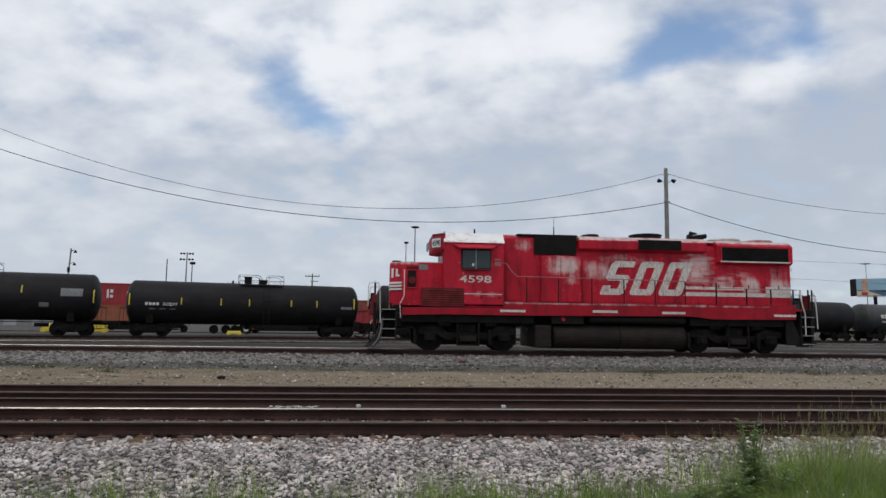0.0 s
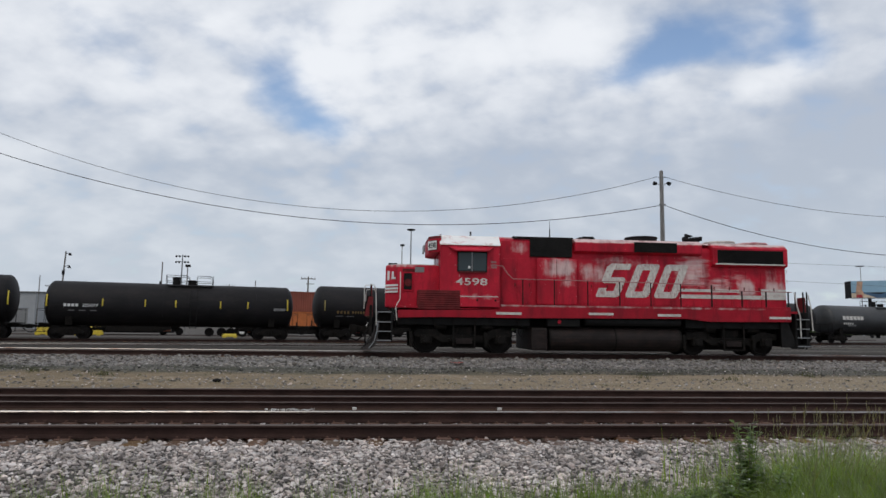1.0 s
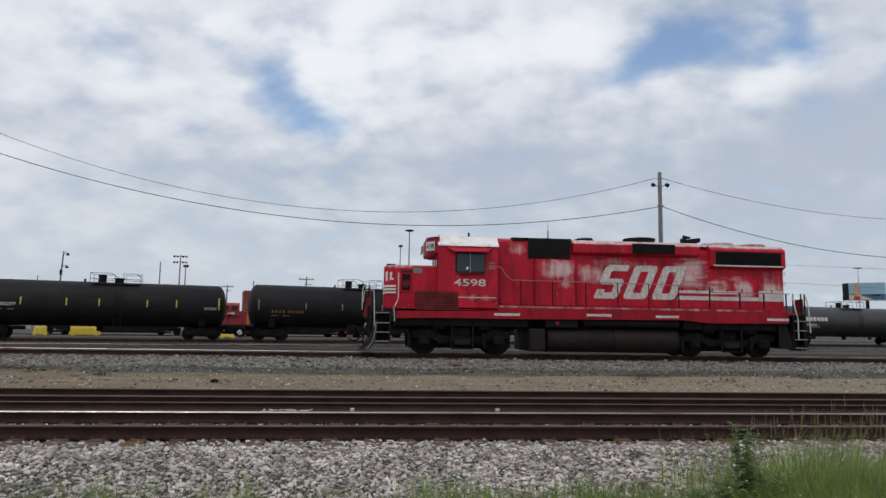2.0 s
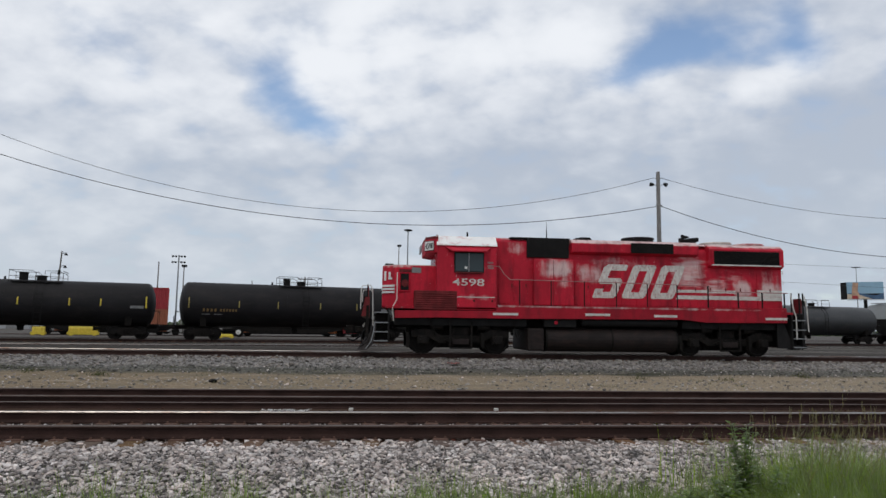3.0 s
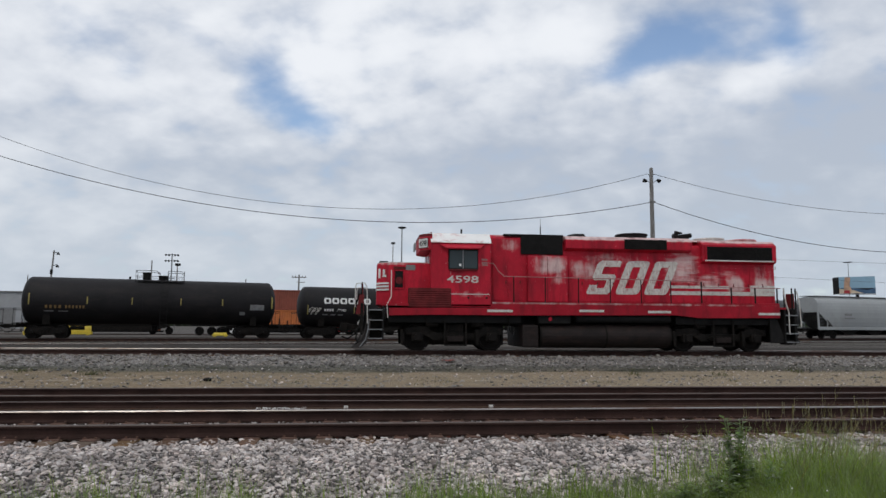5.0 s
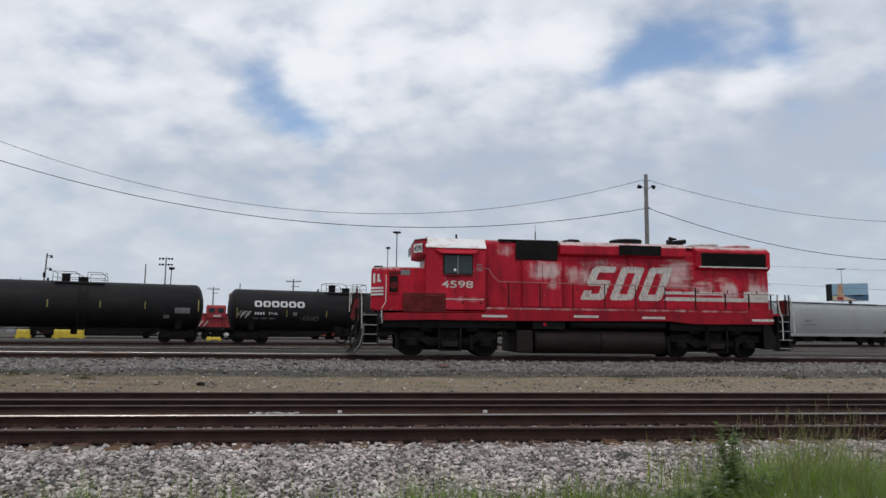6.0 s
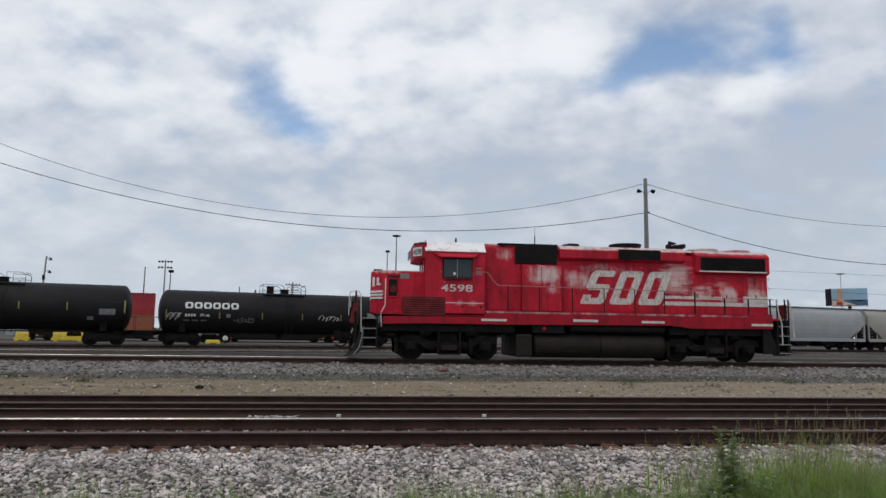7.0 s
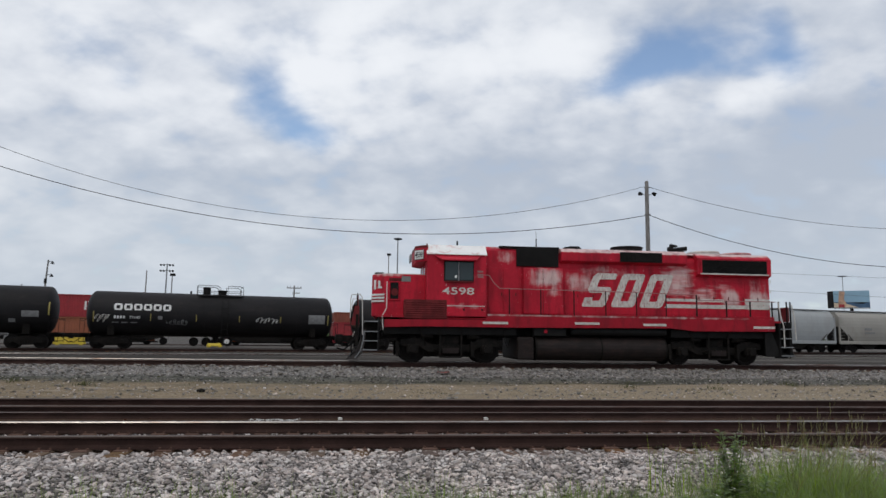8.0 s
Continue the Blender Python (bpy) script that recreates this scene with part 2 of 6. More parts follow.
    c = mix_colour(tr, f, c, green)
    c = mix_colour(tr, math_node(tr, "MULTIPLY", smooth(tr, yy, 25.0, 25.8), 0.95), c, oily)
    # worn cinder lanes that run along the yard
    lanes = noise_node(tr, mapped(tr, pos, (0.03, 0.9, 1), (3, 1, 0)), 1.0, 6.0, 0.62, 0.1)
    lane = mix_colour(tr, smooth(tr, lanes, 0.46, 0.60), (0.034, 0.030, 0.027), (0.20, 0.185, 0.165))
    c = mix_colour(tr, math_node(tr, "MULTIPLY", smooth(tr, yy, 41.0, 44.0), 0.92), c, lane)
    # strips that run along the freight train's track: distance across it
    n = math_node(tr, "SUBTRACT", math_node(tr, "MULTIPLY", y, 0.96685), math_node(tr, "MULTIPLY", sep.outputs[0], 0.25535))
    n = math_node(tr, "SUBTRACT", math_node(tr, "ADD", n, math_node(tr, "MULTIPLY", math_node(tr, "SUBTRACT", wob, 0.5), 1.2)), 55.85)
    # dark ballast from the train's track on, the train's shade coloured in
    c = mix_colour(tr, math_node(tr, "MULTIPLY", smooth(tr, n, -3.0, -2.2), 0.95), c, oily)
    c = mix_colour(tr, math_node(tr, "MULTIPLY", smooth(tr, n, 15.0, 19.0), 0.35), c, pale)
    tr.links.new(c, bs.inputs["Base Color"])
    bs.inputs["Roughness"].default_value = 0.95
    bs.inputs["Specular IOR Level"].default_value = 0.08
    b = tr.nodes.new("ShaderNodeBump")
    b.inputs["Strength"].default_value, b.inputs["Distance"].default_value = 0.7, 0.05
    tr.links.new(math_node(tr, "ADD", vor.outputs["Distance"], grit), b.inputs["Height"])
    tr.links.new(b.outputs[0], bs.inputs["Normal"])
    return m


M_GROUND = ground_mat()
M_RAIL = pbr("rusty_rail", (0.043, 0.023, 0.019), 0.75, 0.25, 0.3, 2.0, 40, 0.2, 0.004, gloss=0.2)
M_HEAD = pbr("worn_rail_head", (0.33, 0.31, 0.295), 0.36, 0.9, 0.15, 1.0, 30, 0.05, 0.002, (0.16, 0.08, 0.05), 0.7, (0.4, 1, 1))
M_HEAD_DULL = pbr("brown_rail_head", (0.10, 0.075, 0.066), 0.6, 0.25, 0.2, 1.0, 30, 0.05, 0.002, (0.07, 0.035, 0.025), 0.7, (0.4, 1, 1))
# hopper paint darkened: the shade of the open end bays is put into it
M_HOPPER_SHADED = pbr("shaded_hopper_end_sheet", (0.09, 0.085, 0.078), 0.8, 0, 0.3, 1.5, 20, 0.05, 0.01)
M_TIE = pbr("weathered_tie", (0.15, 0.098, 0.068), 0.9, 0, 0.35, 3.0, 18, 0.5, 0.02, (0.12, 0.07, 0.05), 0.5, (0.6, 4, 3), 0.3, gloss=0.2)
M_RUST = pbr("rust_brown_steel", (0.13, 0.07, 0.05), 0.85, 0.1, 0.3, 3, 30, 0.2, 0.005)
M_STONE = pbr("ballast_stone", (0.455, 0.405, 0.38), 0.9, 0, 0.3, 2.0, 60, 0.3, 0.01, None, 0, (1, 1, 1), 0.6, gloss=0.2)
M_GRASS = pbr("grass_blades", (0.25, 0.34, 0.09), 0.7, 0, 0.3, 3, 20, 0, 0, (0.20, 0.19, 0.07), 0.3, (1, 1, 1), 0.4)
M_WEED = pbr("weed_leaves", (0.235, 0.315, 0.13), 0.7, 0, 0.3, 5, 20, 0, 0, None, 0, (1, 1, 1), 0.35)
M_TUFT = pbr("dusty_low_grass", (0.105, 0.11, 0.05), 0.85, 0, 0.3, 3, 20, 0, 0, None, 0, (1, 1, 1), 0.35)
M_SEED = pbr("dry_grass_stalks", (0.27, 0.245, 0.12), 0.85, 0, 0.25, 3, 20, 0, 0, None, 0, (1, 1, 1), 0.3)
M_TANK = pbr("black_tank_paint", (0.013, 0.012, 0.013), 0.6, 0, 0.3, 0.5, 18, 0.05, 0.01, (0.024, 0.020, 0.019), 0.5, (0.6, 1, 1.6), gloss=0.2)
M_TANK_GREY = pbr("greyed_tank_paint", (0.028, 0.029, 0.031), 0.5, 0, 0.3, 0.5, 18, 0.05, 0.01, (0.05, 0.046, 0.043), 0.5, (0.6, 1, 1.6))
M_GEAR = pbr("grimy_running_gear", (0.010, 0.009, 0.008), 0.8, 0.1, 0.35, 3, 30, 0.25, 0.01, (0.030, 0.022, 0.019), 0.6, gloss=0.15)
M_WHEEL = pbr("wheel_steel", (0.012, 0.010, 0.009), 0.6, 0.4, 0.3, 4, 30, 0.1, 0.004, gloss=0.2)
M_YELLOW = pbr("yellow_reflector", (0.62, 0.47, 0.04), 0.5, 0, 0.15, 4, 30, 0)
M_WHITE = pbr("white_lettering", (0.72, 0.72, 0.70), 0.6, 0, 0.12, 5, 40, 0)
M_DULL_WHITE = pbr("dulled_white_paint", (0.60, 0.585, 0.55), 0.65, 0, 0.15, 3, 30, 0.03, 0.004, (0.33, 0.22, 0.20), 0.5)
M_LETTER = pbr("worn_brand_paint", (0.62, 0.60, 0.56), 0.65, 0, 0.18, 3, 30, 0.03, 0.004, (0.34, 0.13, 0.12), 0.8, (2.5, 1, 0.9))
M_GREYMARK = pbr("grey_placard", (0.20, 0.20, 0.20), 0.6, 0, 0.2, 5, 40, 0)
M_ORANGE_TXT = pbr("faded_orange_lettering", (0.20, 0.12, 0.04), 0.6, 0, 0.2, 5, 40, 0)
M_HOPPER = pbr("pale_grey_hopper_paint", (0.33, 0.345, 0.35), 0.6, 0, 0.07, 0.4, 6, 0.02, 0.01, (0.27, 0.26, 0.245), 0.3, (0.8, 1, 0.4), gloss=0.3)
M_HOPPER_TAN = pbr("dusty_tan_hopper_paint", (0.33, 0.315, 0.285), 0.65, 0, 0.07, 0.4, 6, 0.02, 0.01, (0.27, 0.24, 0.205), 0.35, (0.8, 1, 0.4), gloss=0.3)
M_RED = red_paint("bleached_red_hood_paint", [(3.62, 3.28, 0.62, 0.4, 1.75), (3.95, 2.8, 0.3, 0.3, 1.2), (4.9, 3.1, 0.55, 0.42, 1.3), (6.2, 3.55, 1.5, 0.25, 0.95), (11.2, 2.62, 0.42, 0.36, 1.6), (12.35, 2.62, 0.5, 0.36, 1.65), (12.4, 3.1, 0.4, 0.4, 0.8), (2.05, 4.1, 0.35, 0.3, 1.2), (11.4, 4.38, 1.7, 0.09, 2.2), (2.6, 4.44, 1.6, 0.07, 1.8)],
                  level_patches=[(9.0, 3.3, 0.72, 0.72, 1.5), (10.1, 2.72, 0.6, 0.36, 1.15), (10.9, 3.1, 0.5, 0.3, 0.85)])
M_RED_ROOF = red_paint("peeling_red_roof_paint", [(7.0, 4.42, 7.0, 0.14, 2.3)])
M_RED_CAB = red_paint("red_cab_paint", [(0.9, 3.3, 0.25, 0.2, 0.75), (0.3, 2.1, 1.0, 0.12, 0.7), (-2.5, 3.26, 0.8, 0.06, 1.2)])
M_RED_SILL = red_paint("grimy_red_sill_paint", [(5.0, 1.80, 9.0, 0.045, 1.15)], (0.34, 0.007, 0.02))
M_RED_DARK = pbr("brown_red_louvre", (0.14, 0.018, 0.02), 0.7, 0, 0.3, 3, 30, 0.1, 0.005, gloss=0.2)
M_WHITE_ROOF = pbr("flaking_white_paint", (0.86, 0.85, 0.83), 0.6, 0, 0.05, 1.3, 25, 0.1, 0.005, (0.55, 0.16, 0.15), 0.55)
M_BLACK = pbr("sooty_black_steel", (0.012, 0.0115, 0.0115), 0.75, 0.1, 0.3, 3, 30, 0.15, 0.006, gloss=0.2)
M_FUEL = pbr("oily_fuel_tank", (0.018, 0.013, 0.012), 0.6, 0.1, 0.35, 1.5, 20, 0.12, 0.01, (0.036, 0.022, 0.018), 0.5, (0.7, 1, 1.5), gloss=0.2)
M_GLASS = glass_mat("tinted_cab_glass", (0.03, 0.045, 0.05))
M_PLOUGH = pbr("scuffed_plough_steel", (0.036, 0.03, 0.028), 0.6, 0.3, 0.35, 2.5, 20, 0.1, 0.006, (0.085, 0.075, 0.07), 0.6, (3, 1, 0.6))
M_HANDRAIL = pbr("faded_pink_handrail", (0.34, 0.15, 0.15), 0.6, 0, 0.25, 3, 20, 0)
M_YELLOW_DULL = pbr("dusty_yellow_reflector", (0.32, 0.26, 0.07), 0.6, 0, 0.2, 4, 30, 0)
M_POLE = pbr("weathered_pole_wood", (0.22, 0.21, 0.20), 0.9, 0, 0.25, 3, 20, 0.2, 0.01, None, 0, (3, 3, 0.5))
M_STEEL = pbr("galvanised_steel", (0.26, 0.27, 0.28), 0.55, 0.5, 0.15, 3, 20, 0.03, 0.003)
M_WIRE = pbr("dark_cable", (0.06, 0.06, 0.065), 0.7, 0, 0.1, 3, 20, 0)
M_CONT_RED = pbr("red_container_paint", (0.33, 0.022, 0.03), 0.6, 0, 0.15, 0.8, 15, 0.05, 0.01, (0.2, 0.03, 0.03), 0.4)
M_CONT_BROWN = pbr("brown_container_paint", (0.24, 0.06, 0.035), 0.65, 0, 0.15, 0.8, 15, 0.05, 0.01)
M_ORANGE = pbr("faded_orange_paint", (0.30, 0.095, 0.045), 0.65, 0, 0.15, 0.8, 15, 0.05, 0.01, (0.3, 0.09, 0.05), 0.4)
M_ORANGE_BRIGHT = pbr("bright_orange_paint", (0.55, 0.16, 0.04), 0.6, 0, 0.15, 0.8, 15, 0.05, 0.01, (0.35, 0.10, 0.04), 0.4)
M_PURPLE = pbr("dull_purple_spray", (0.12, 0.06, 0.16), 0.7, 0, 0.5, 2.0, 9, 0)
M_RAG = pbr("faded_red_cloth", (0.42, 0.17, 0.15), 0.9, 0, 0.3, 8, 40, 0)
M_WAREHOUSE = pbr("grey_wall_sheeting", (0.33, 0.34, 0.35), 0.7, 0, 0.1, 0.3, 12, 0.05, 0.01)
M_FOLIAGE = pbr("far_tree_foliage", (0.06, 0.085, 0.04), 0.85, 0, 0.35, 0.5, 3, 0, 0, None, 0, (1, 1, 1), 0.3)
M_STONE_GREY = pbr("grey_ballast_stone", (0.225, 0.205, 0.185), 0.9, 0, 0.3, 2.0, 60, 0.3, 0.01, None, 0, (1, 1, 1), 0.5)
M_STONE_DARK = pbr("dark_grey_stone", (0.12, 0.115, 0.105), 0.9, 0, 0.3, 2.0, 60, 0.3, 0.01, None, 0, (1, 1, 1), 0.6, gloss=0.2)
M_STONE_DIRTY = pbr("rust_stained_stone", (0.062, 0.033, 0.025), 0.9, 0, 0.3, 2.0, 60, 0.3, 0.01, None, 0, (1, 1, 1), 0.45, gloss=0.2)
M_HILLS = pbr("billboard_hill_print", (0.05, 0.11, 0.2), 0.6, 0, 0.2, 0.4, 4, 0)
M_TAN = pbr("billboard_tan_print", (0.48, 0.3, 0.2), 0.6, 0, 0.3, 0.6, 4, 0)
M_CYAN = pbr("billboard_blue_print", (0.26, 0.42, 0.54), 0.6, 0, 0.1, 0.2, 4, 0)
M_SAND = pbr("billboard_sand_print", (0.55, 0.45, 0.33), 0.6, 0, 0.2, 0.4, 4, 0)


def let_light_through(m, share):
    """Thin leaves pass some light."""
    tr = m.node_tree
    bs, out = tr.nodes["Principled BSDF"], tr.nodes["Material Output"]
    thin, mixer = tr.nodes.new("ShaderNodeBsdfTranslucent"), tr.nodes.new("ShaderNodeMixShader")
    tr.links.new(bs.inputs["Base Color"].links[0].from_socket, thin.inputs[0])
    mixer.inputs[0].default_value = share
    tr.links.new(bs.outputs[0], mixer.inputs[1])
    tr.links.new(thin.outputs[0], mixer.inputs[2])
    tr.links.new(mixer.outputs[0], out.inputs[0])


for m in (M_GRASS, M_WEED, M_SEED, M_TUFT):
    let_light_through(m, 0.5)


# ---- mesh helpers ----
def part(name, bm, material, parent=None, label="", smooth_faces=False):
    me = bpy.data.meshes.new(name)
    bmesh.ops.recalc_face_normals(bm, faces=bm.faces)
    bm.to_mesh(me)
    bm.free()
    for m in (material if isinstance(material, (list, tuple)) else [material]):
        me.materials.append(m)
    if smooth_faces:
        me.shade_smooth()
    ob = new(name, me)
    ob.parent = parent
    if label:
        tagged(ob, label)
    return ob


def thing(name, m, label, category, group="", kind=""):
    ob = new(name)
    ob.empty_display_size = 0.2
    ob.matrix_basis = m
    return tagged(ob, label, category, group, kind)


def box(lo, hi, bevel=0.0, bm=None):
    b = bmesh.new()
    bmesh.ops.create_cube(b, size=1.0)
    for v in b.verts:
        v.co = Vector([lo[i] + (v.co[i] + 0.5) * (hi[i] - lo[i]) for i in range(3)])
    if bevel:
        bmesh.ops.bevel(b, geom=b.edges[:], offset=bevel, segments=2, affect="EDGES", profile=0.6)
    return join(bm, b)


def join(bm, b):
    if bm is None:
        return b
    vs = {v: bm.verts.new(v.co) for v in b.verts}
    for f in b.faces:
        nf = bm.faces.new([vs[v] for v in f.verts])
        nf.material_index = f.material_index
    b.free()
    return bm


def prism(pts, axis, a, b, bm=None, bevel=0.0):
    """A polygon pts, in the two axes other than axis, drawn out along axis from a to b."""
    w = bmesh.new()

    def at(p, v):
        q = list(p)
        q.insert("xyz".index(axis), v)
        return Vector(q)
    r0 = [w.verts.new(at(p, a)) for p in pts]
    r1 = [w.verts.new(at(p, b)) for p in pts]
    n = len(pts)
    w.faces.new(r0)
    w.faces.new(r1[::-1])
    for i in range(n):
        w.faces.new((r0[i], r0[(i + 1) % n], r1[(i + 1) % n], r1[i]))
    bmesh.ops.recalc_face_normals(w, faces=w.faces)
    if bevel:
        bmesh.ops.bevel(w, geom=w.edges[:], offset=bevel, segments=2, affect="EDGES", profile=0.6)
    return join(bm, w)


def cyl(p0, p1, r, n=14, r2=None, bm=None):
    w = bmesh.new()
    p0, p1 = Vector(p0), Vector(p1)
    d = (p1 - p0).normalized()
    u = d.orthogonal().normalized()
    v = d.cross(u)
    r2 = r if r2 is None else r2
    rings = []
    for p, q in ((p0, r), (p1, r2)):
        rings.append([w.verts.new(p + (u * math.cos(k * math.tau / n) + v * math.sin(k * math.tau / n)) * q) for k in range(n)])
    for k in range(n):
        w.faces.new((rings[0][k], rings[0][(k + 1) % n], rings[1][(k + 1) % n], rings[1][k]))
    w.faces.new(rings[0][::-1])
    w.faces.new(rings[1])
    return join(bm, w)


def tube(pts, r, n=6, bm=None):
    """A round bar bent along pts."""
    w = bmesh.new()
    pts = [Vector(p) for p in pts]
    ways = [(b - a).normalized() for a, b in zip(pts, pts[1:])]
    u = ways[0].orthogonal().normalized()
    rings = []
    for i, p in enumerate(pts):
        d = (ways[max(i - 1, 0)] + ways[min(i, len(ways) - 1)])
        d = d.normalized() if d.length > 1e-6 else ways[max(i - 1, 0)]
        u = (u - d * u.dot(d)).normalized() if (u - d * u.dot(d)).length > 1e-6 else d.orthogonal().normalized()
        v = d.cross(u)
        rings.append([w.verts.new(p + (u * math.cos(k * math.tau / n) + v * math.sin(k * math.tau / n)) * r) for k in range(n)])
    for r0, r1 in zip(rings, rings[1:]):
        for k in range(n):
            w.faces.new((r0[k], r0[(k + 1) % n], r1[(k + 1) % n], r1[k]))
    w.faces.new(rings[0][::-1])
    w.faces.new(rings[-1])
    return join(bm, w)


def lathe(profile, axis="x", n=40, centre=(0, 0, 0), bm=None):
    """profile: (along, radius) turned round axis through centre."""
    w = bmesh.new()
    c = Vector(centre)
    rings = []
    for a, r in profile:
        ring = []
        for k in range(n):
            t = k * math.tau / n
            p = {"x": (a, r * math.cos(t), r * math.sin(t)), "y": (r * math.cos(t), a, r * math.sin(t)), "z": (r * math.cos(t), r * math.sin(t), a)}[axis]
            ring.append(w.verts.new(c + Vector(p)))
        rings.append(ring)
    for r0, r1 in zip(rings, rings[1:]):
        for k in range(n):
            w.faces.new((r0[k], r0[(k + 1) % n], r1[(k + 1) % n], r1[k]))
    w.faces.new(rings[0][::-1])
    w.faces.new(rings[-1])
    return join(bm, w)


def text_part(name, body, size, m, material, parent, label="", wide=1.0):
    cu = bpy.data.curves.new(name, "FONT")
    cu.body, cu.size, cu.extrude, cu.align_x, cu.offset = body, size, 0.004, "CENTER", size * 0.011
    tmp = bpy.data.objects.new(name, cu)
    me = bpy.data.meshes.new_from_object(tmp)
    bpy.data.objects.remove(tmp)
    me.transform(m @ Matrix.Diagonal((wide, 1, 1, 1)))
    me.materials.append(material)
    ob = new(name, me)
    ob.parent = parent
    if label:
        tagged(ob, label)
    return ob


# ---- ground ----
PROFILE = [(-80, -0.6), (5.0, -0.5), (6.6, -0.45), (8.2, -0.25), (8.8, -0.205), (11.8, -0.205), (12.3, -0.172), (15.6, -0.172), (16.5, -0.27), (17.5, -0.3), (21.0, -0.16), (22.8, 0.0),
           (24.3, 0.17), (25.0, 0.19), (28.2, 0.19), (30.0, 0.1), (36.0, 0.06), (48.0, 0.02), (4000.0, 0.02)]


def ground_z(x, y):
    for (y0, z0), (y1, z1) in zip(PROFILE, PROFILE[1:]):
        if y <= y1:
            t = (y - y0) / (y1 - y0)
            z = z0 + (z1 - z0) * t
            break
    rough = 0.0 if 8.6 < y < 15.8 or 24.6 < y < 28.4 else (0.03 if y < 40 else 0.0)
    return z + rough * noise.noise((x * 0.8, y * 0.8, 0.0)) + rough * 0.5 * noise.noise((x * 3, y * 3, 4.0))


def make_ground():
    xs = [-3000, -1500, -700, -300, -150, -90, -60] + [-40 + 0.5 * i for i in range(161)] + [60, 90, 150, 300, 700, 1500, 3000]
    ys = [-80, -40, -20, -8, 0, 3] + [5 + 0.2 * i for i in range(126)] + [30.5 + i for i in range(30)] + [65, 75, 90, 120, 180, 300, 600, 1200, 4000]
    verts = [(x, y, ground_z(x, y)) for y in ys for x in xs]
    n = len(xs)
    faces = [(j * n + i, j * n + i + 1, (j + 1) * n + i + 1, (j + 1) * n + i) for j in range(len(ys) - 1) for i in range(n - 1)]
    me = bpy.data.meshes.new("ground")
    me.from_pydata(verts, [], faces)
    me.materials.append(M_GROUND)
    me.shade_smooth()
    tagged(new("ground", me), "gravel and bare dirt ground of a rail yard", "ground", "", "structure")


make_ground()

RAIL = [(-0.07, 0.0), (0.07, 0.0), (0.07, 0.012), (0.02, 0.03), (0.009, 0.05), (0.009, 0.125), (0.036, 0.135), (0.036, 0.158), (0.027, 0.172), (-0.027, 0.172), (-0.036, 0.158), (-0.036, 0.135), (-0.009, 0.125), (-0.009, 0.05), (-0.02, 0.03), (-0.07, 0.012)]


def rail(parent, y, x0, x1, shiny, label, flank=False):
    bm = prism([(a + y, b - 0.172) for a, b in RAIL], "x", x0, x1)
    bm.normal_update()
    for f in bm.faces:
        if (f.normal.z > 0.3 and f.calc_center_median().z > -0.015) or (flank and f.normal.y < -0.5 and f.calc_center_median().z > -0.045):
            f.material_index = 1
    return part("rail", bm, [M_RAIL, M_HEAD if shiny else M_HEAD_DULL], parent, label)


def tie_mesh():
    bm = box((-0.115, -1.3, -0.355), (0.115, 1.3, -0.178), 0.012)
    me = bpy.data.meshes.new("tie")
    bm.to_mesh(me)
    bm.free()
    me.materials.append(M_TIE)
    return me


def plate_mesh():
    bm = box((-0.10, -0.19, -0.178), (0.10, 0.19, -0.166), 0.003)
    for sx in (-0.07, 0.07):
        for sy in (-0.085, 0.085):
            box((sx - 0.012, sy - 0.016, -0.167), (sx + 0.012, sy + 0.016, -0.142), 0.0, bm)
    me = bpy.data.meshes.new("tie_plate")
    bm.to_mesh(me)
    bm.free()
    me.materials.append(M_RUST)
    return me


TIE, PLATE = tie_mesh(), plate_mesh()


def track(name, m, x0, x1, label, shiny=(True, True), ties=None, far_ties=True, spacing=0.505, flank=False):
    t = thing(name, m, label, "railway track", "", "structure")
    rail(t, -0.7525, x0, x1, shiny[0], "")
    rail(t, 0.7525, x0, x1, shiny[1], "", flank)
    rng = random.Random(len(name))
    a, b = ties if ties else (0, 0)
    x, bm = x0 if abs(x0) < 70 else -70.235, bmesh.new()
    while x < min(x1, 70):
        xx, turn = x + rng.uniform(-0.03, 0.03), rng.uniform(-0.9, 0.9)
        if a <= x <= b:
            o = new("tie", TIE)
            o.parent = t
            o.matrix_basis = pose(xx, rng.uniform(-0.05, 0.05), rng.uniform(-0.012, 0.004), 0, 0, turn)
            for sy in (-0.7525, 0.7525):
                p = new("tie_plate", PLATE)
                p.parent = o
                p.matrix_basis = pose(0, sy, 0, 0, 0, 0)
        elif far_ties:
            box((xx - 0.115, -1.3, -0.355), (xx + 0.115, 1.3, -0.178), 0, bm)
        x += spacing
    if far_ties:
        tagged(part("far_ties", bm, M_TIE, t), kind="stuff")
    return t


track("railway_track", pose(0, 10.377, 0), -160, 160, "railway track with brown rusty rails on wooden ties", (False, True), (-9, 11))
track("railway_track", pose(0, 14.258, 0), -160, 160, "second rusty railway track beside the first", (False, False), (-12, 14))
def spare_rail():
    t = thing("spare_rail", pose(0, 13.05, -0.172), "rusty light rail lying between the two tracks", "rail", "", "structure")
    bm = prism([(a * 0.8, b * 0.62) for a, b in RAIL], "x", -24, 26)
    bm.normal_update()
    for f in bm.faces:
        if f.normal.z > 0.3 and f.calc_center_median().z > 0.095:
            f.material_index = 1
    part("rail_bar", bm, [M_RAIL, M_HEAD_DULL], t)


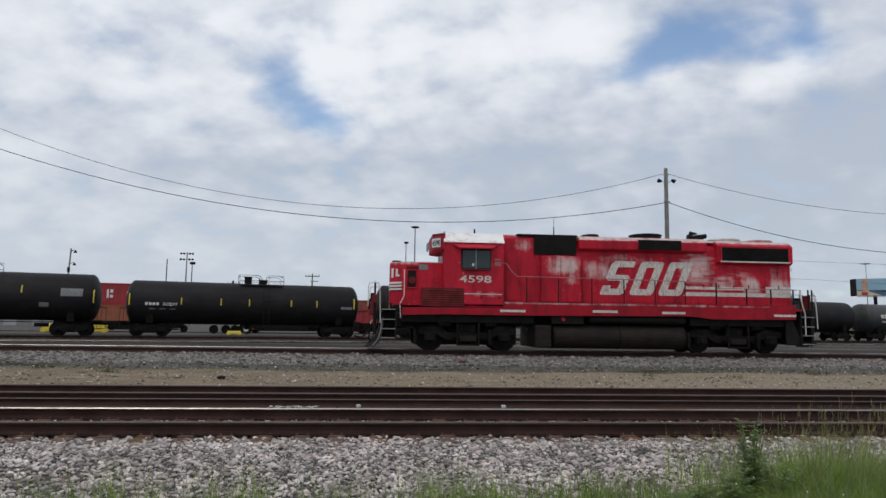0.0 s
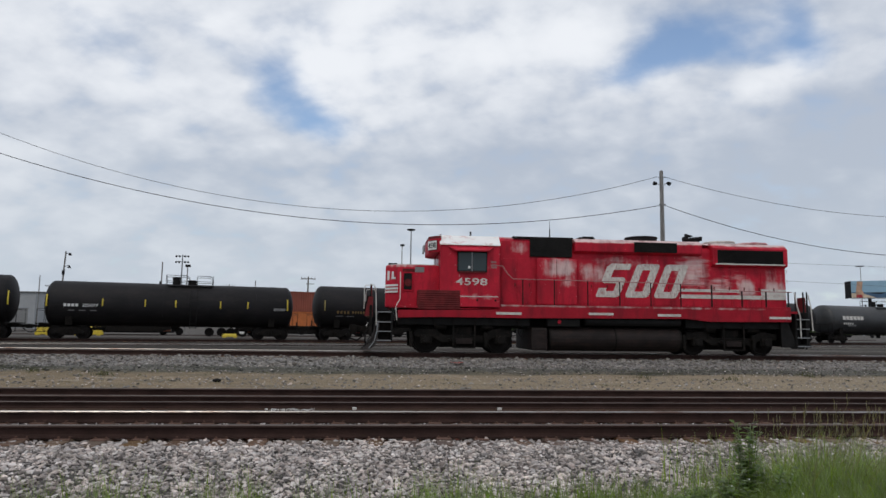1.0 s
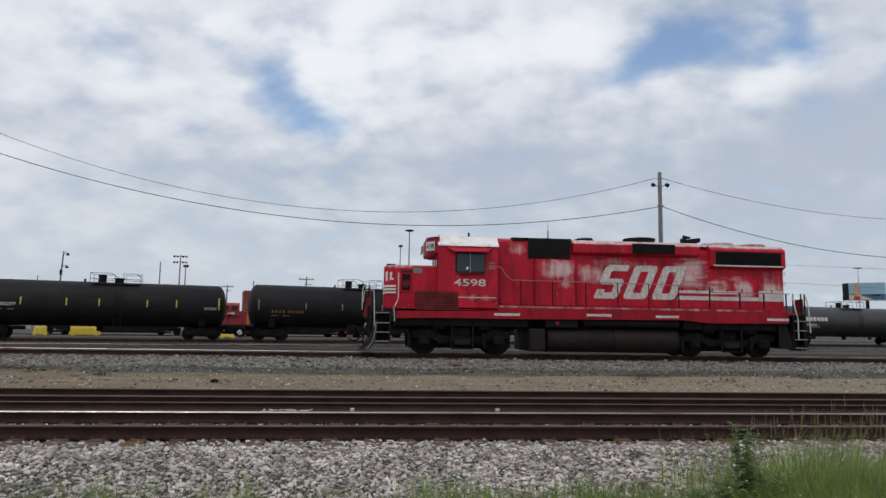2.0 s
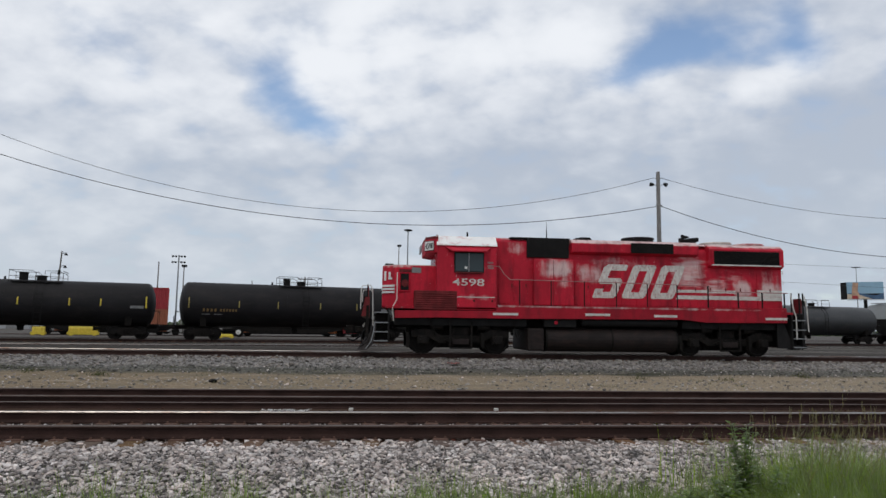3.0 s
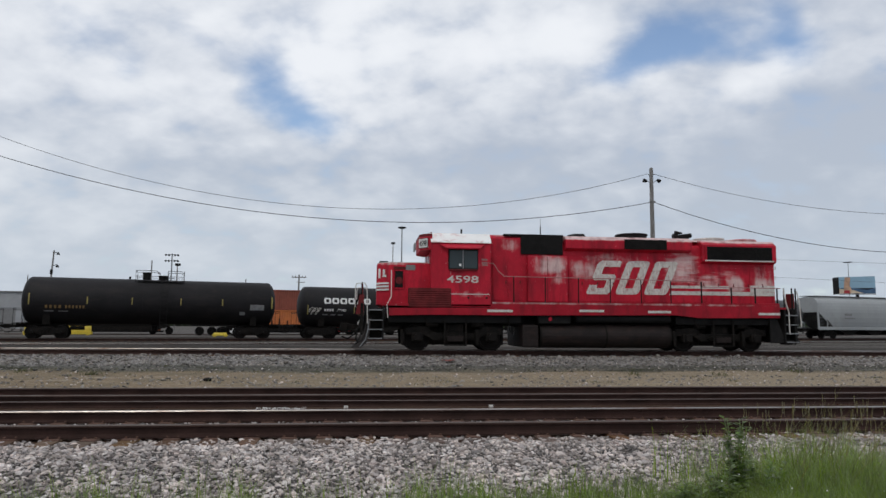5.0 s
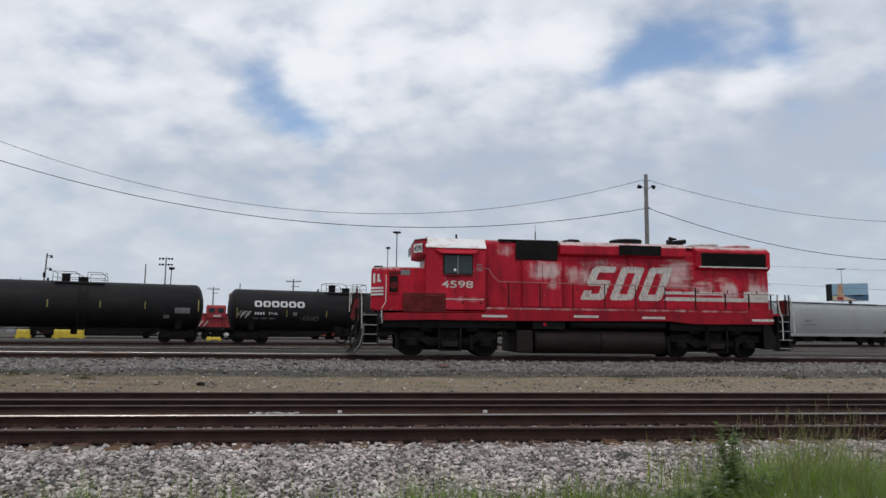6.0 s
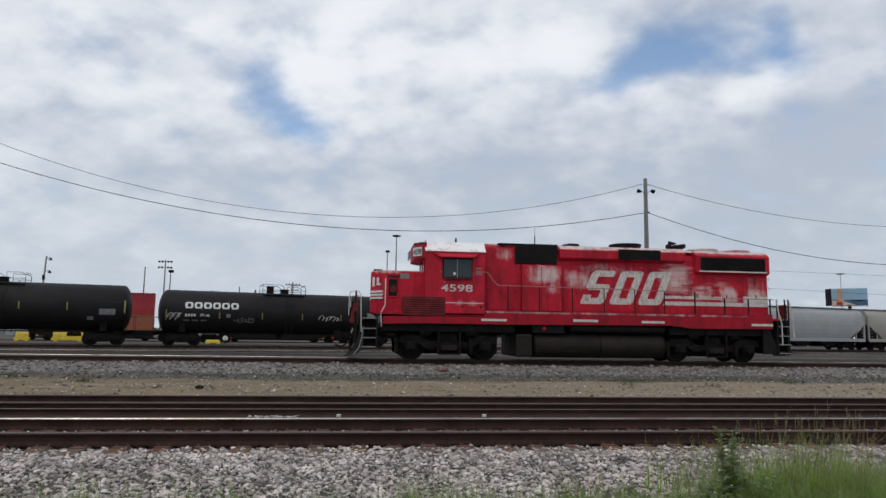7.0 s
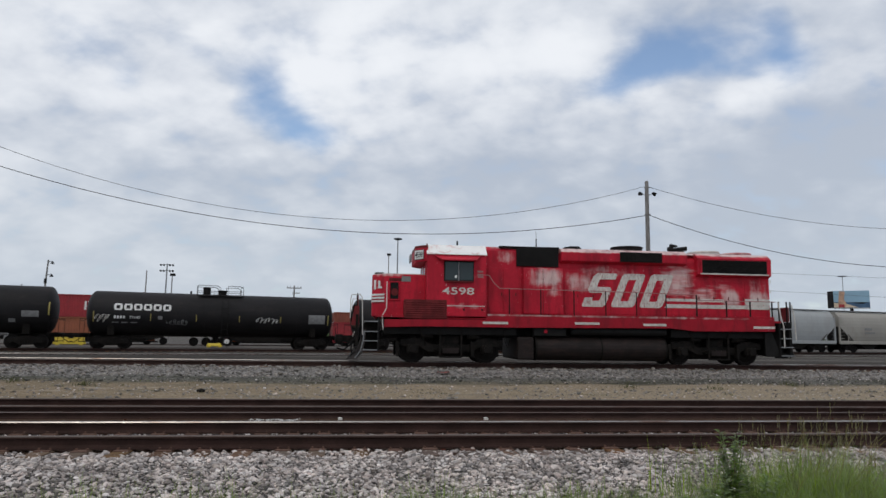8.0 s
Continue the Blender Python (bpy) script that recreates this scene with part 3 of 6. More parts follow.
spare_rail()
track("railway_track", pose(0, 26.5525, 0.393), -160, 160, "track under the parked red locomotive", (False, True), None, flank=True)
track("railway_track", pose(0, 31.4, 0.24, 0, 0, 0.6), -160, 160, "empty yard track behind the locomotive", (False, False), None)
FAR = (-20.0, 52.484, 0.222)
FAR_TURN = 14.794
FC, FS = math.cos(radians(FAR_TURN)), math.sin(radians(FAR_TURN))
track("railway_track", pose(*FAR, 0, 0, FAR_TURN), -160, 200, "yard track that carries the moving freight train", (False, False), None)
track("railway_track", pose(FAR[0] + FS * 8.6, FAR[1] - FC * 8.6, 0.085, 0, 0, FAR_TURN), -120, 200, "empty yard track sunk in cinders before the freight train", (True, True), None, False)


# ---- trucks ----
def wheelset(parent, x, r, gauge=0.7525):
    prof = [(-0.11, 0.06), (-0.10, r * 0.32), (-0.05, r * 0.36), (-0.03, r * 0.80), (-0.07, r * 0.85), (-0.07, r * 0.98), (0.05, r), (0.06, r + 0.028), (0.085, r + 0.028), (0.085, r * 0.85), (0.03, r * 0.8), (0.03, 0.06)]
    bm = lathe(prof, "y", 28, (0, -gauge, 0))
    lathe([(-a, b) for a, b in prof], "y", 28, (0, gauge, 0), bm)
    cyl((0, -gauge - 0.3, 0), (0, gauge + 0.3, 0), 0.075, 12, None, bm)
    for k in range(4):
        t = k * math.tau / 4
        cyl((0.22 * math.cos(t), -gauge - 0.07, 0.22 * math.sin(t)), (0.22 * math.cos(t), -gauge - 0.03, 0.22 * math.sin(t)), 0.03, 8, None, bm)
    ob = part("wheelset", bm, M_WHEEL, parent, "", False)
    ob.matrix_basis = pose(x, 0, r)
    return ob


def freight_truck(parent, x):
    t = new("truck")
    t.parent = parent
    t.matrix_basis = pose(x, 0, 0)
    sets = [wheelset(t, dx, 0.46) for dx in (-0.89, 0.89)]
    for sy in (-1.0, 1.0):
        pts = [(-1.12, 0.36), (-1.12, 0.58), (-0.75, 0.66), (-0.42, 0.86), (0.42, 0.86), (0.75, 0.66), (1.12, 0.58), (1.12, 0.36), (0.72, 0.40), (0.38, 0.24), (-0.38, 0.24), (-0.72, 0.40)]
        part("side_frame", prism(pts, "y", sy - 0.07, sy + 0.07, None, 0.015), M_GEAR, t)
        bm = bmesh.new()
        for k in (-0.2, 0.0, 0.2):
            for z in range(4):
                cyl((k, sy * 1.06, 0.38 + z * 0.07), (k, sy * 1.06, 0.42 + z * 0.07), 0.085, 10, None, bm)
        part("spring_nest", bm, M_GEAR, t)
        for k in (-0.89, 0.89):
            part("axle_bearing", cyl((k, sy * 1.02, 0.46), (k, sy * 1.2, 0.46), 0.11, 12), M_WHEEL, t)
    part("bolster", box((-0.2, -1.1, 0.45), (0.2, 1.1, 0.78), 0.02), M_GEAR, t)
    return sets


SPIN = []


def coupler(parent, x, sign):
    bm = box((min(x, x + sign * 0.55), -0.09, 0.78), (max(x, x + sign * 0.55), 0.09, 0.98), 0.02)
    prism([(x + sign * 0.5, -0.15), (x + sign * 0.78, -0.19), (x + sign * 0.8, 0.02), (x + sign * 0.65, 0.04), (x + sign * 0.5, 0.15)], "z", 0.7, 1.02, bm, 0.02)
    part("coupler", bm, M_GEAR, parent)
    part("air_hose", tube([(x, 0.25, 0.85), (x + sign * 0.25, 0.28, 0.6), (x + sign * 0.5, 0.2, 0.42), (x + sign * 0.75, 0.1, 0.5)], 0.03), M_BLACK, parent)


def tank_car(s, length, radius, top, label, material, platform=0.35, extra=None):
    """A tank car whose tank starts at s along the far track; top: the tank's height over the rail."""
    car = thing("tank_car", pose(0, 0, 0), label, "tank car", "cars of the moving freight train")
    h, zc = length / 2, top - radius
    prof = [(-h + 0.62 * (1 - math.cos(math.pi / 2 * k / 9)), max(0.02, radius * math.sin(math.pi / 2 * k / 9))) for k in range(10)]
    prof += [(-h + length * f, radius) for f in (0.2, 0.4, 0.5, 0.6, 0.8)]
    prof += [(-a, r) for a, r in prof[9::-1]]
    part("tank", lathe(prof, "x", 56, (0, 0, zc)), material, car, "", True)
    # weld bands
    for f in (-0.33, -0.05, 0.05, 0.33):
        part("weld_band", lathe([(f * length - 0.02, radius), (f * length - 0.015, radius + 0.008), (f * length + 0.015, radius + 0.008), (f * length + 0.02, radius)], "x", 48, (0, 0, zc)), material, car)
    # manway, valve box and railed platform
    px = platform
    part("manway", lathe([(top - 0.1, 0.32), (top + 0.22, 0.32), (top + 0.24, 0.38), (top + 0.30, 0.38), (top + 0.33, 0.3)], "z", 24, (px, 0, 0)), M_BLACK, car)
    part("valve_housing", lathe([(top - 0.05, 0.28), (top + 0.42, 0.28), (top + 0.44, 0.31), (top + 0.5, 0.31), (top + 0.54, 0.2)], "z", 20, (px - 1.15, 0, 0)), M_BLACK, car)
    part("relief_valve", cyl((px - 2.3, 0, top - 0.05), (px - 2.3, 0, top + 0.2), 0.07, 10), M_BLACK, car)
    bm = bmesh.new()
    for k in range(8):
        box((px - 1.75 + 0.0, -1.0 + k * 0.07, top - 0.18), (px + 1.45, -0.95 + k * 0.07, top - 0.15), 0, bm)
        box((px - 1.75 + 0.0, 1.0 - k * 0.07, top - 0.18), (px + 1.45, 0.95 - k * 0.07, top - 0.15), 0, bm)
    part("walkway_grating", bm, M_BLACK, car)
    for sy in (-1.02, 1.02):
        for a, b in ((px - 1.85, px - 0.2), (px + 0.35, px + 1.5)):
            part("platform_rail", tube([(a, sy, top - 0.25), (a, sy, top + 0.62), (b - 0.25, sy, top + 0.62), (b, sy, top + 0.45), (b, sy, top - 0.25)], 0.022), M_BLACK, car)
            part("platform_rail", tube([(a, sy, top + 0.2), (b, sy, top + 0.2)], 0.018), M_BLACK, car)
    for sx in (px - 1.85, px + 1.5):
        part("cross_rail", tube([(sx, -1.02, top + 0.62), (sx, 1.02, top + 0.62)], 0.022), M_BLACK, car)
    for sy in (-1, 1):
        bm = tube([(px - 0.05, sy * (radius + 0.12), 0.8), (px - 0.05, sy * (radius + 0.12), top - 0.9), (px - 0.05, sy * 1.05, top - 0.1)], 0.02)
        tube([(px + 0.4, sy * (radius + 0.12), 0.8), (px + 0.4, sy * (radius + 0.12), top - 0.9), (px + 0.4, sy * 1.05, top - 0.1)], 0.02, 6, bm)
        for k in range(9):
            z = 0.85 + k * 0.32
            if z < top - 0.9:
                tube([(px - 0.05, sy * (radius + 0.12), z), (px + 0.4, sy * (radius + 0.12), z)], 0.014, 5, bm)
        part("ladder", bm, M_BLACK, car)
    # underframe: stub sills, saddles, end platforms, steps and grab irons
    for e in (-1, 1):
        x = e * (h - 1.75)
        part("stub_sill", box((min(x - e * 1.2, e * (h + 0.25)), -0.3, 0.78), (max(x - e * 1.2, e * (h + 0.25)), 0.3, 1.12), 0.02), M_GEAR, car)
        part("saddle", prism([(-1.25, 1.0), (1.25, 1.0), (1.35, zc - 0.75), (0.9, zc - radius * 0.86), (0.0, zc - radius * 0.98), (-0.9, zc - radius * 0.86), (-1.35, zc - 0.75)], "x", x - 0.22, x + 0.22), M_GEAR, car)
        part("end_platform", box((min(e * (h - 0.45), e * (h + 0.3)), -1.4, 1.02), (max(e * (h - 0.45), e * (h + 0.3)), 1.4, 1.1), 0.01), M_GEAR, car)
        bm = bmesh.new()
        for sy in (-1.38, 1.38):
            tube([(e * (h + 0.25), sy, 0.45), (e * (h + 0.25), sy, 2.1), (e * (h - 0.35), sy, 2.1), (e * (h - 0.35), sy, 0.45)], 0.02, 6, bm)
            tube([(e * (h + 0.25), sy, 0.5), (e * (h - 0.35), sy, 0.5)], 0.025, 6, bm)
        tube([(e * (h + 0.25), -1.38, 2.0), (e * (h + 0.25), 1.38, 2.0)], 0.02, 6, bm)
        part("grab_iron", bm, M_BLACK, car)
        part("brake_rigging" if e < 0 else "brake_cylinder", cyl((e * (h - 3.2), -0.5, 0.75), (e * (h - 4.1), -0.5, 0.75), 0.14, 12), M_GEAR, car)
        coupler(car, e * (h + 0.25), e)
        SPIN.extend(freight_truck(car, x))
    part("bottom_outlet", lathe([(0.55, 0.12), (0.6, 0.22), (0.85, 0.22), (zc - radius + 0.05, 0.35)], "z", 16), M_GEAR, car)
    part("train_pipe", tube([(-h + 1, -0.55, 0.95), (h - 1, -0.55, 0.95)], 0.035), M_GEAR, car)
    if extra:
        extra(car, h, radius, zc)
    return car, s + h


def on_tank(x, z, radius, zc, out=0.012):
    """The pose of a flat mark on the camera's side of a tank."""
    y = -math.sqrt(max(radius ** 2 - (z - zc) ** 2, 0.01)) - out
    lean = math.degrees(math.asin((z - zc) / radius))
    return pose(x, y, z, 90 - lean, 0, 0)


def strip(car, x, z, w, hgt, radius, zc, mat, name="reflective_strip", out=0.012, label=""):
    """A thin curved mark that follows the shell."""
    bm = bmesh.new()
    rows = []
    n = max(2, int(hgt / 0.12) + 1)
    for k in range(n + 1):
        zz = z - hgt / 2 + hgt * k / n
        y = -math.sqrt(max(radius ** 2 - (zz - zc) ** 2, 0.01))
        rows.append([bm.verts.new((x - w / 2, y - out, zz)), bm.verts.new((x + w / 2, y - out, zz)), bm.verts.new((x + w / 2, y + 0.02, zz)), bm.verts.new((x - w / 2, y + 0.02, zz))])
    for a, b in zip(rows, rows[1:]):
        for i in range(4):
            bm.faces.new((a[i], a[(i + 1) % 4], b[(i + 1) % 4], b[i]))
    bm.faces.new(rows[0])
    bm.faces.new(rows[-1][::-1])
    return part(name, bm, mat, car, label)


def scrawl(car, x, z, w, hgt, radius, zc, mat, seed):
    """Loose sprayed loops that run along the tank side."""
    rng = random.Random(seed)
    a, b, c = rng.uniform(0, 6), rng.uniform(4, 6), rng.uniform(0.7, 1.3)
    pts = []
    for k in range(90):
        t = k / 89
        px = x - w / 2 + w * t + 0.13 * math.sin(b * 6.0 * t + a)
        pz = z + hgt * (0.34 * math.cos(b * 6.0 * t + 0.6) + 0.16 * math.sin(17.0 * c * t))
        pts.append((px, -math.sqrt(radius ** 2 - (pz - zc) ** 2) - 0.008, pz))
    part("sprayed_scrawl", tube(pts, 0.016, 4), mat, car, "thin sprayed scrawl")


def marks_gatx(car, h, r, zc):
    for u in (0.33, 16.95):
        strip(car, -h + u, zc + 0.15, 0.09, 0.85, r * (0.95 if u < 1 else 1.0), zc, M_YELLOW, "reflective_strip", 0.02)
    for u in (3.89, 6.70, 8.78, 11.95, 13.95):
        strip(car, -h + u, zc + 0.08, 0.09, 0.52, r, zc, M_YELLOW)
    for k in range(4):
        strip(car, -h + 1.5 + k * 0.25, zc - 0.16, 0.18, 0.2, r, zc, M_WHITE, "lettering_bar")
    text_part("car_number", "202077", 0.3, on_tank(-h + 3.1, zc - 0.26, r, zc, 0.012), M_WHITE, car, "white stencilled number", 1.15)
    for k in range(3):
        strip(car, -h + 1.9 + k * 0.7, zc - 0.52, 0.42, 0.06, r, zc, M_GREYMARK, "lettering_bar")
    strip(car, h - 1.2, zc - 0.2, 0.9, 0.2, r, zc, M_GREYMARK, "lettering_bar")


def marks_utlx(car, h, r, zc):
    strip(car, -h + 0.68, zc + 0.05, 0.07, 0.8, r, zc, M_YELLOW_DULL, "reflective_strip", 0.02)
    strip(car, h - 0.4, zc + 0.05, 0.09, 0.9, r * 0.95, zc, M_YELLOW_DULL, "reflective_strip", 0.02)
    for u in (4.3, 7.21, 10.52, 13.47):
        strip(car, -h + u, zc + 0.0, 0.07, 0.52, r, zc, M_YELLOW_DULL)
    for k in range(4):
        strip(car, -h + 1.75 + k * 0.28, zc - 0.47, 0.15, 0.22, r, zc, M_ORANGE_TXT, "lettering_bar")
    for k in range(6):
        strip(car, -h + 2.98 + k * 0.22, zc - 0.47, 0.12, 0.2, r, zc, M_ORANGE_TXT, "lettering_bar")
    for k in range(2):
        strip(car, -h + 1.9 + k * 0.9, zc - 0.78, 0.6, 0.06, r, zc, M_GREYMARK, "lettering_bar")
    strip(car, h - 1.52, zc - 0.33, 1.04, 0.42, r, zc, M_GREYMARK, "placard")
    strip(car, h - 2.6, zc - 0.8, 0.4, 0.25, r, zc, M_GREYMARK, "placard")


def marks_procor(car, h, r, zc):
    for u in (4.36, 7.51, 10.61, 13.71):
        strip(car, -h + u, zc - 0.28, 0.06, 0.5, r, zc, M_YELLOW_DULL)
    strip(car, -h + 0.6, zc - 0.3, 0.07, 0.75, r, zc, M_YELLOW_DULL, "reflective_strip", 0.02)
    strip(car, h - 0.6, zc - 0.25, 0.08, 0.8, r, zc, M_YELLOW_DULL, "reflective_strip", 0.02)
    for k in range(6):
        # a row of plain rounded blocks stands in for the brand name
        x = -h + 2.17 + k * 0.655
        strip(car, x, zc + 0.62, 0.46, 0.11, r, zc, M_WHITE, "brand_mark_bar")
        strip(car, x - 0.2, zc + 0.44, 0.16, 0.28, r, zc, M_WHITE, "brand_mark_bar")
        strip(car, x + 0.2, zc + 0.44, 0.16, 0.28, r, zc, M_WHITE, "brand_mark_bar")
        strip(car, x, zc + 0.26, 0.46, 0.11, r, zc, M_WHITE, "brand_mark_bar")
    for k in range(4):
        strip(car, -h + 1.98 + k * 0.2, zc - 0.3, 0.13, 0.2, r, zc, M_WHITE, "lettering_bar")
    text_part("car_number", "77145", 0.28, on_tank(-h + 3.3, zc - 0.4, r, zc, 0.012), M_WHITE, car, "white stencilled number", 1.05)
    for k in range(3):
        strip(car, -h + 2.0 + k * 0.62, zc - 0.68, 0.42, 0.07, r, zc, M_GREYMARK, "lettering_bar")
    strip(car, -h + 5.0, zc - 0.3, 0.3, 0.25, r, zc, M_GREYMARK, "placard")
    scrawl(car, -h + 1.15, zc - 0.36, 0.9, 0.6, r, zc, M_DULL_WHITE, 3)
    scrawl(car, -h + 6.2, zc - 0.62, 1.4, 0.4, r, zc, M_GREYMARK, 5)
    scrawl(car, -h + 12.7, zc - 0.36, 1.7, 0.45, r, zc, M_WHITE, 8)
    strip(car, h - 1.5, zc - 0.2, 1.3, 0.7, r, zc, M_GREYMARK, "placard")


def marks_first(car, h, r, zc):
    strip(car, h - 0.3, zc + 0.05, 0.09, 0.95, r * 0.93, zc, M_YELLOW, "reflective_strip", 0.02)
    strip(car, h - 4.8, zc + 0.45, 0.08, 0.5, r, zc, M_YELLOW)
    strip(car, h - 1.7, zc + 0.3, 1.4, 0.55, r, zc, M_GREYMARK, "placard")
    strip(car, h - 3.4, zc - 0.6, 0.6, 0.3, r, zc, M_GREYMARK, "placard")


def marks_second_brand(car, h, r, zc):
    for k in range(6):
        strip(car, -h + 1.95 + k * 0.53, zc + 0.2, 0.42, 0.4, r, zc, M_DULL_WHITE, "brand_mark_bar")
    for k in range(5):
        strip(car, -h + 2.0 + k * 0.3, zc - 0.4, 0.2, 0.2, r, zc, M_DULL_WHITE, "lettering_bar")
    strip(car, -h + 3.2, zc - 0.6, 1.2, 0.2, r, zc, M_GREYMARK, "lettering_bar")


def hopper_car(s, length, label, paint):
    car = thing("hopper_car", pose(0, 0, 0), label, "hopper car", "cars of the moving freight train")
    h = length / 2
    # curved side sheets with sloping end sheets
    half = [(1.28, 1.05), (1.42, 1.4), (1.52, 1.8), (1.58, 2.3), (1.60, 2.85), (1.58, 3.2), (1.52, 3.55), (1.42, 3.9), (1.28, 4.15), (1.05, 4.38)]
    sec = [(-y, z) for y, z in half] + half[::-1]
    w = bmesh.new()
    rings = []
    for e in (-1, 1):
        ring = []
        for y, z in sec:
            inset = max(0.12, 2.3 - (z - 1.05) / 1.8 * 2.18)
            ring.append(w.verts.new((e * (h - inset), y, z)))
        rings.append(ring)
    n = len(sec)
    for i in range(n):
        w.faces.new((rings[0][i], rings[0][(i + 1) % n], rings[1][(i + 1) % n], rings[1][i]))
    for ring in rings:
        for i in range(n // 2 - 1):
            q = w.faces.new((ring[i], ring[i + 1], ring[n - 2 - i], ring[n - 1 - i]))
            # lower end sheets get the darker copy, their shade being part of its colour
            q.material_index = 1 if sec[i + 1][1] < 2.9 else 0
    part("hopper_body", w, [paint, M_HOPPER_SHADED], car)
    part("side_sill", box((-h + 0.1, -1.6, 0.95), (h - 0.1, -1.45, 1.3), 0.015), paint, car)
    part("side_sill", box((-h + 0.1, 1.45, 0.95), (h - 0.1, 1.6, 1.3), 0.015), paint, car)
    part("roof", prism([(-1.1, 4.34), (-1.05, 4.42), (0, 4.56), (1.05, 4.42), (1.1, 4.34)], "x", -h + 0.1, h - 0.1), paint, car)
    part("roof_walkway", box((-h, -0.75, 4.62), (h, 0.75, 4.68), 0.01), M_GREYMARK, car, "grey roof walkway")
    part("hatch", box((-h + 1.2, -0.35, 4.6), (h - 1.2, 0.35, 4.74), 0.03), M_GREYMARK, car)
    for e in (-1, 1):
        for sy in (-1.5, 1.5):
            part("end_post", box((e * (h - 0.12) - 0.08, sy - 0.08, 1.0), (e * (h - 0.12) + 0.08, sy + 0.08, 3.9), 0.01), paint, car)
            # the brace takes the same dark copy, as if shaded in the bay
            part("slant_brace", prism([(e * (h - 2.35), 1.2), (e * (h - 2.15), 1.2), (e * (h - 0.3), 2.9), (e * (h - 0.5), 2.9)], "y", sy - 0.05, sy + 0.05), M_HOPPER_SHADED, car)
            part("corner_post", box((e * (h - 1.45) - 0.05, sy - 0.05, 1.2), (e * (h - 1.45) + 0.05, sy + 0.05, 1.9), 0.01), paint, car)
            bm = bmesh.new()
            for k in range(9):
                tube([(e * (h - 0.25), sy * 1.06, 1.2 + k * 0.36), (e * (h - 0.75), sy * 1.06, 1.2 + k * 0.36)], 0.02, 5, bm)
            part("ladder", bm, paint, car)
        part("end_platform", box((min(e * (h - 2.0), e * h), -1.4, 0.98), (max(e * (h - 2.0), e * h), 1.4, 1.1), 0.01), M_GEAR, car)
        part("stub_sill", box((min(e * (h - 3), e * h), -0.3, 0.75), (max(e * (h - 3), e * h), 0.3, 1.05), 0.02), M_GEAR, car)
        coupler(car, e * h, e)
        SPIN.extend(freight_truck(car, e * (h - 2.2)))
    for k in (-1, 0, 1):
        x = k * length * 0.22
        part("discharge_bay", prism([(x - 1.9, 1.1), (x + 1.9, 1.1), (x + 0.5, 0.38), (x - 0.5, 0.38)], "y", -1.1, 1.1), M_GEAR, car, "dark discharge hopper")
    strip_bm = box((-h + 4.0, -1.605, 2.5), (-h + 5.1, -1.55, 2.75))
    part("lettering_bar", strip_bm, M_GREYMARK, car)
    part("lettering_bar", box((-h + 4.0, -1.605, 2.15), (-h + 5.6, -1.55, 2.3)), M_GREYMARK, car)
    return car, s + h


TRAIN = [
    tank_car(-17.6, 16.9, 1.70, 4.46, "dirty black tank car with yellow reflective strips", M_TANK, 0.35, marks_first),
    tank_car(1.0, 17.54, 1.62, 4.16, "black tank car with bright yellow strips and white number", M_TANK, 1.1, marks_gatx),
    tank_car(20.2, 17.55, 1.68, 4.39, "black tank car with faded orange stencilling", M_TANK, 0.4, marks_utlx),
    tank_car(39.55, 18.04, 1.62, 4.2, "black tank car with large white lettering and scrawls", M_TANK, 0.35, marks_procor),
    tank_car(59.3, 14.5, 1.6, 4.2, "sooty black tank car behind the locomotive", M_TANK, 0.3, None),
    tank_car(75.45, 18.0, 1.6, 4.12, "greyish black tank car with pale lettering bars", M_TANK_GREY, 0.6, marks_second_brand),
    hopper_car(95.15, 18.35, "pale grey covered hopper car with sloped ends", M_HOPPER),
    hopper_car(114.0, 18.35, "dusty tan-grey covered hopper car coupled behind a grey one", M_HOPPER_TAN),
]


# ---- the parked locomotive ----
LOCO = thing("locomotive", pose(3.319, 26.5525, 0.393), "faded red diesel locomotive with peeling white markings, parked", "locomotive")


def lp(name, bm, mat, label="", parent=None, smooth_faces=False):
    return part(name, bm, mat, parent or LOCO, label, smooth_faces)


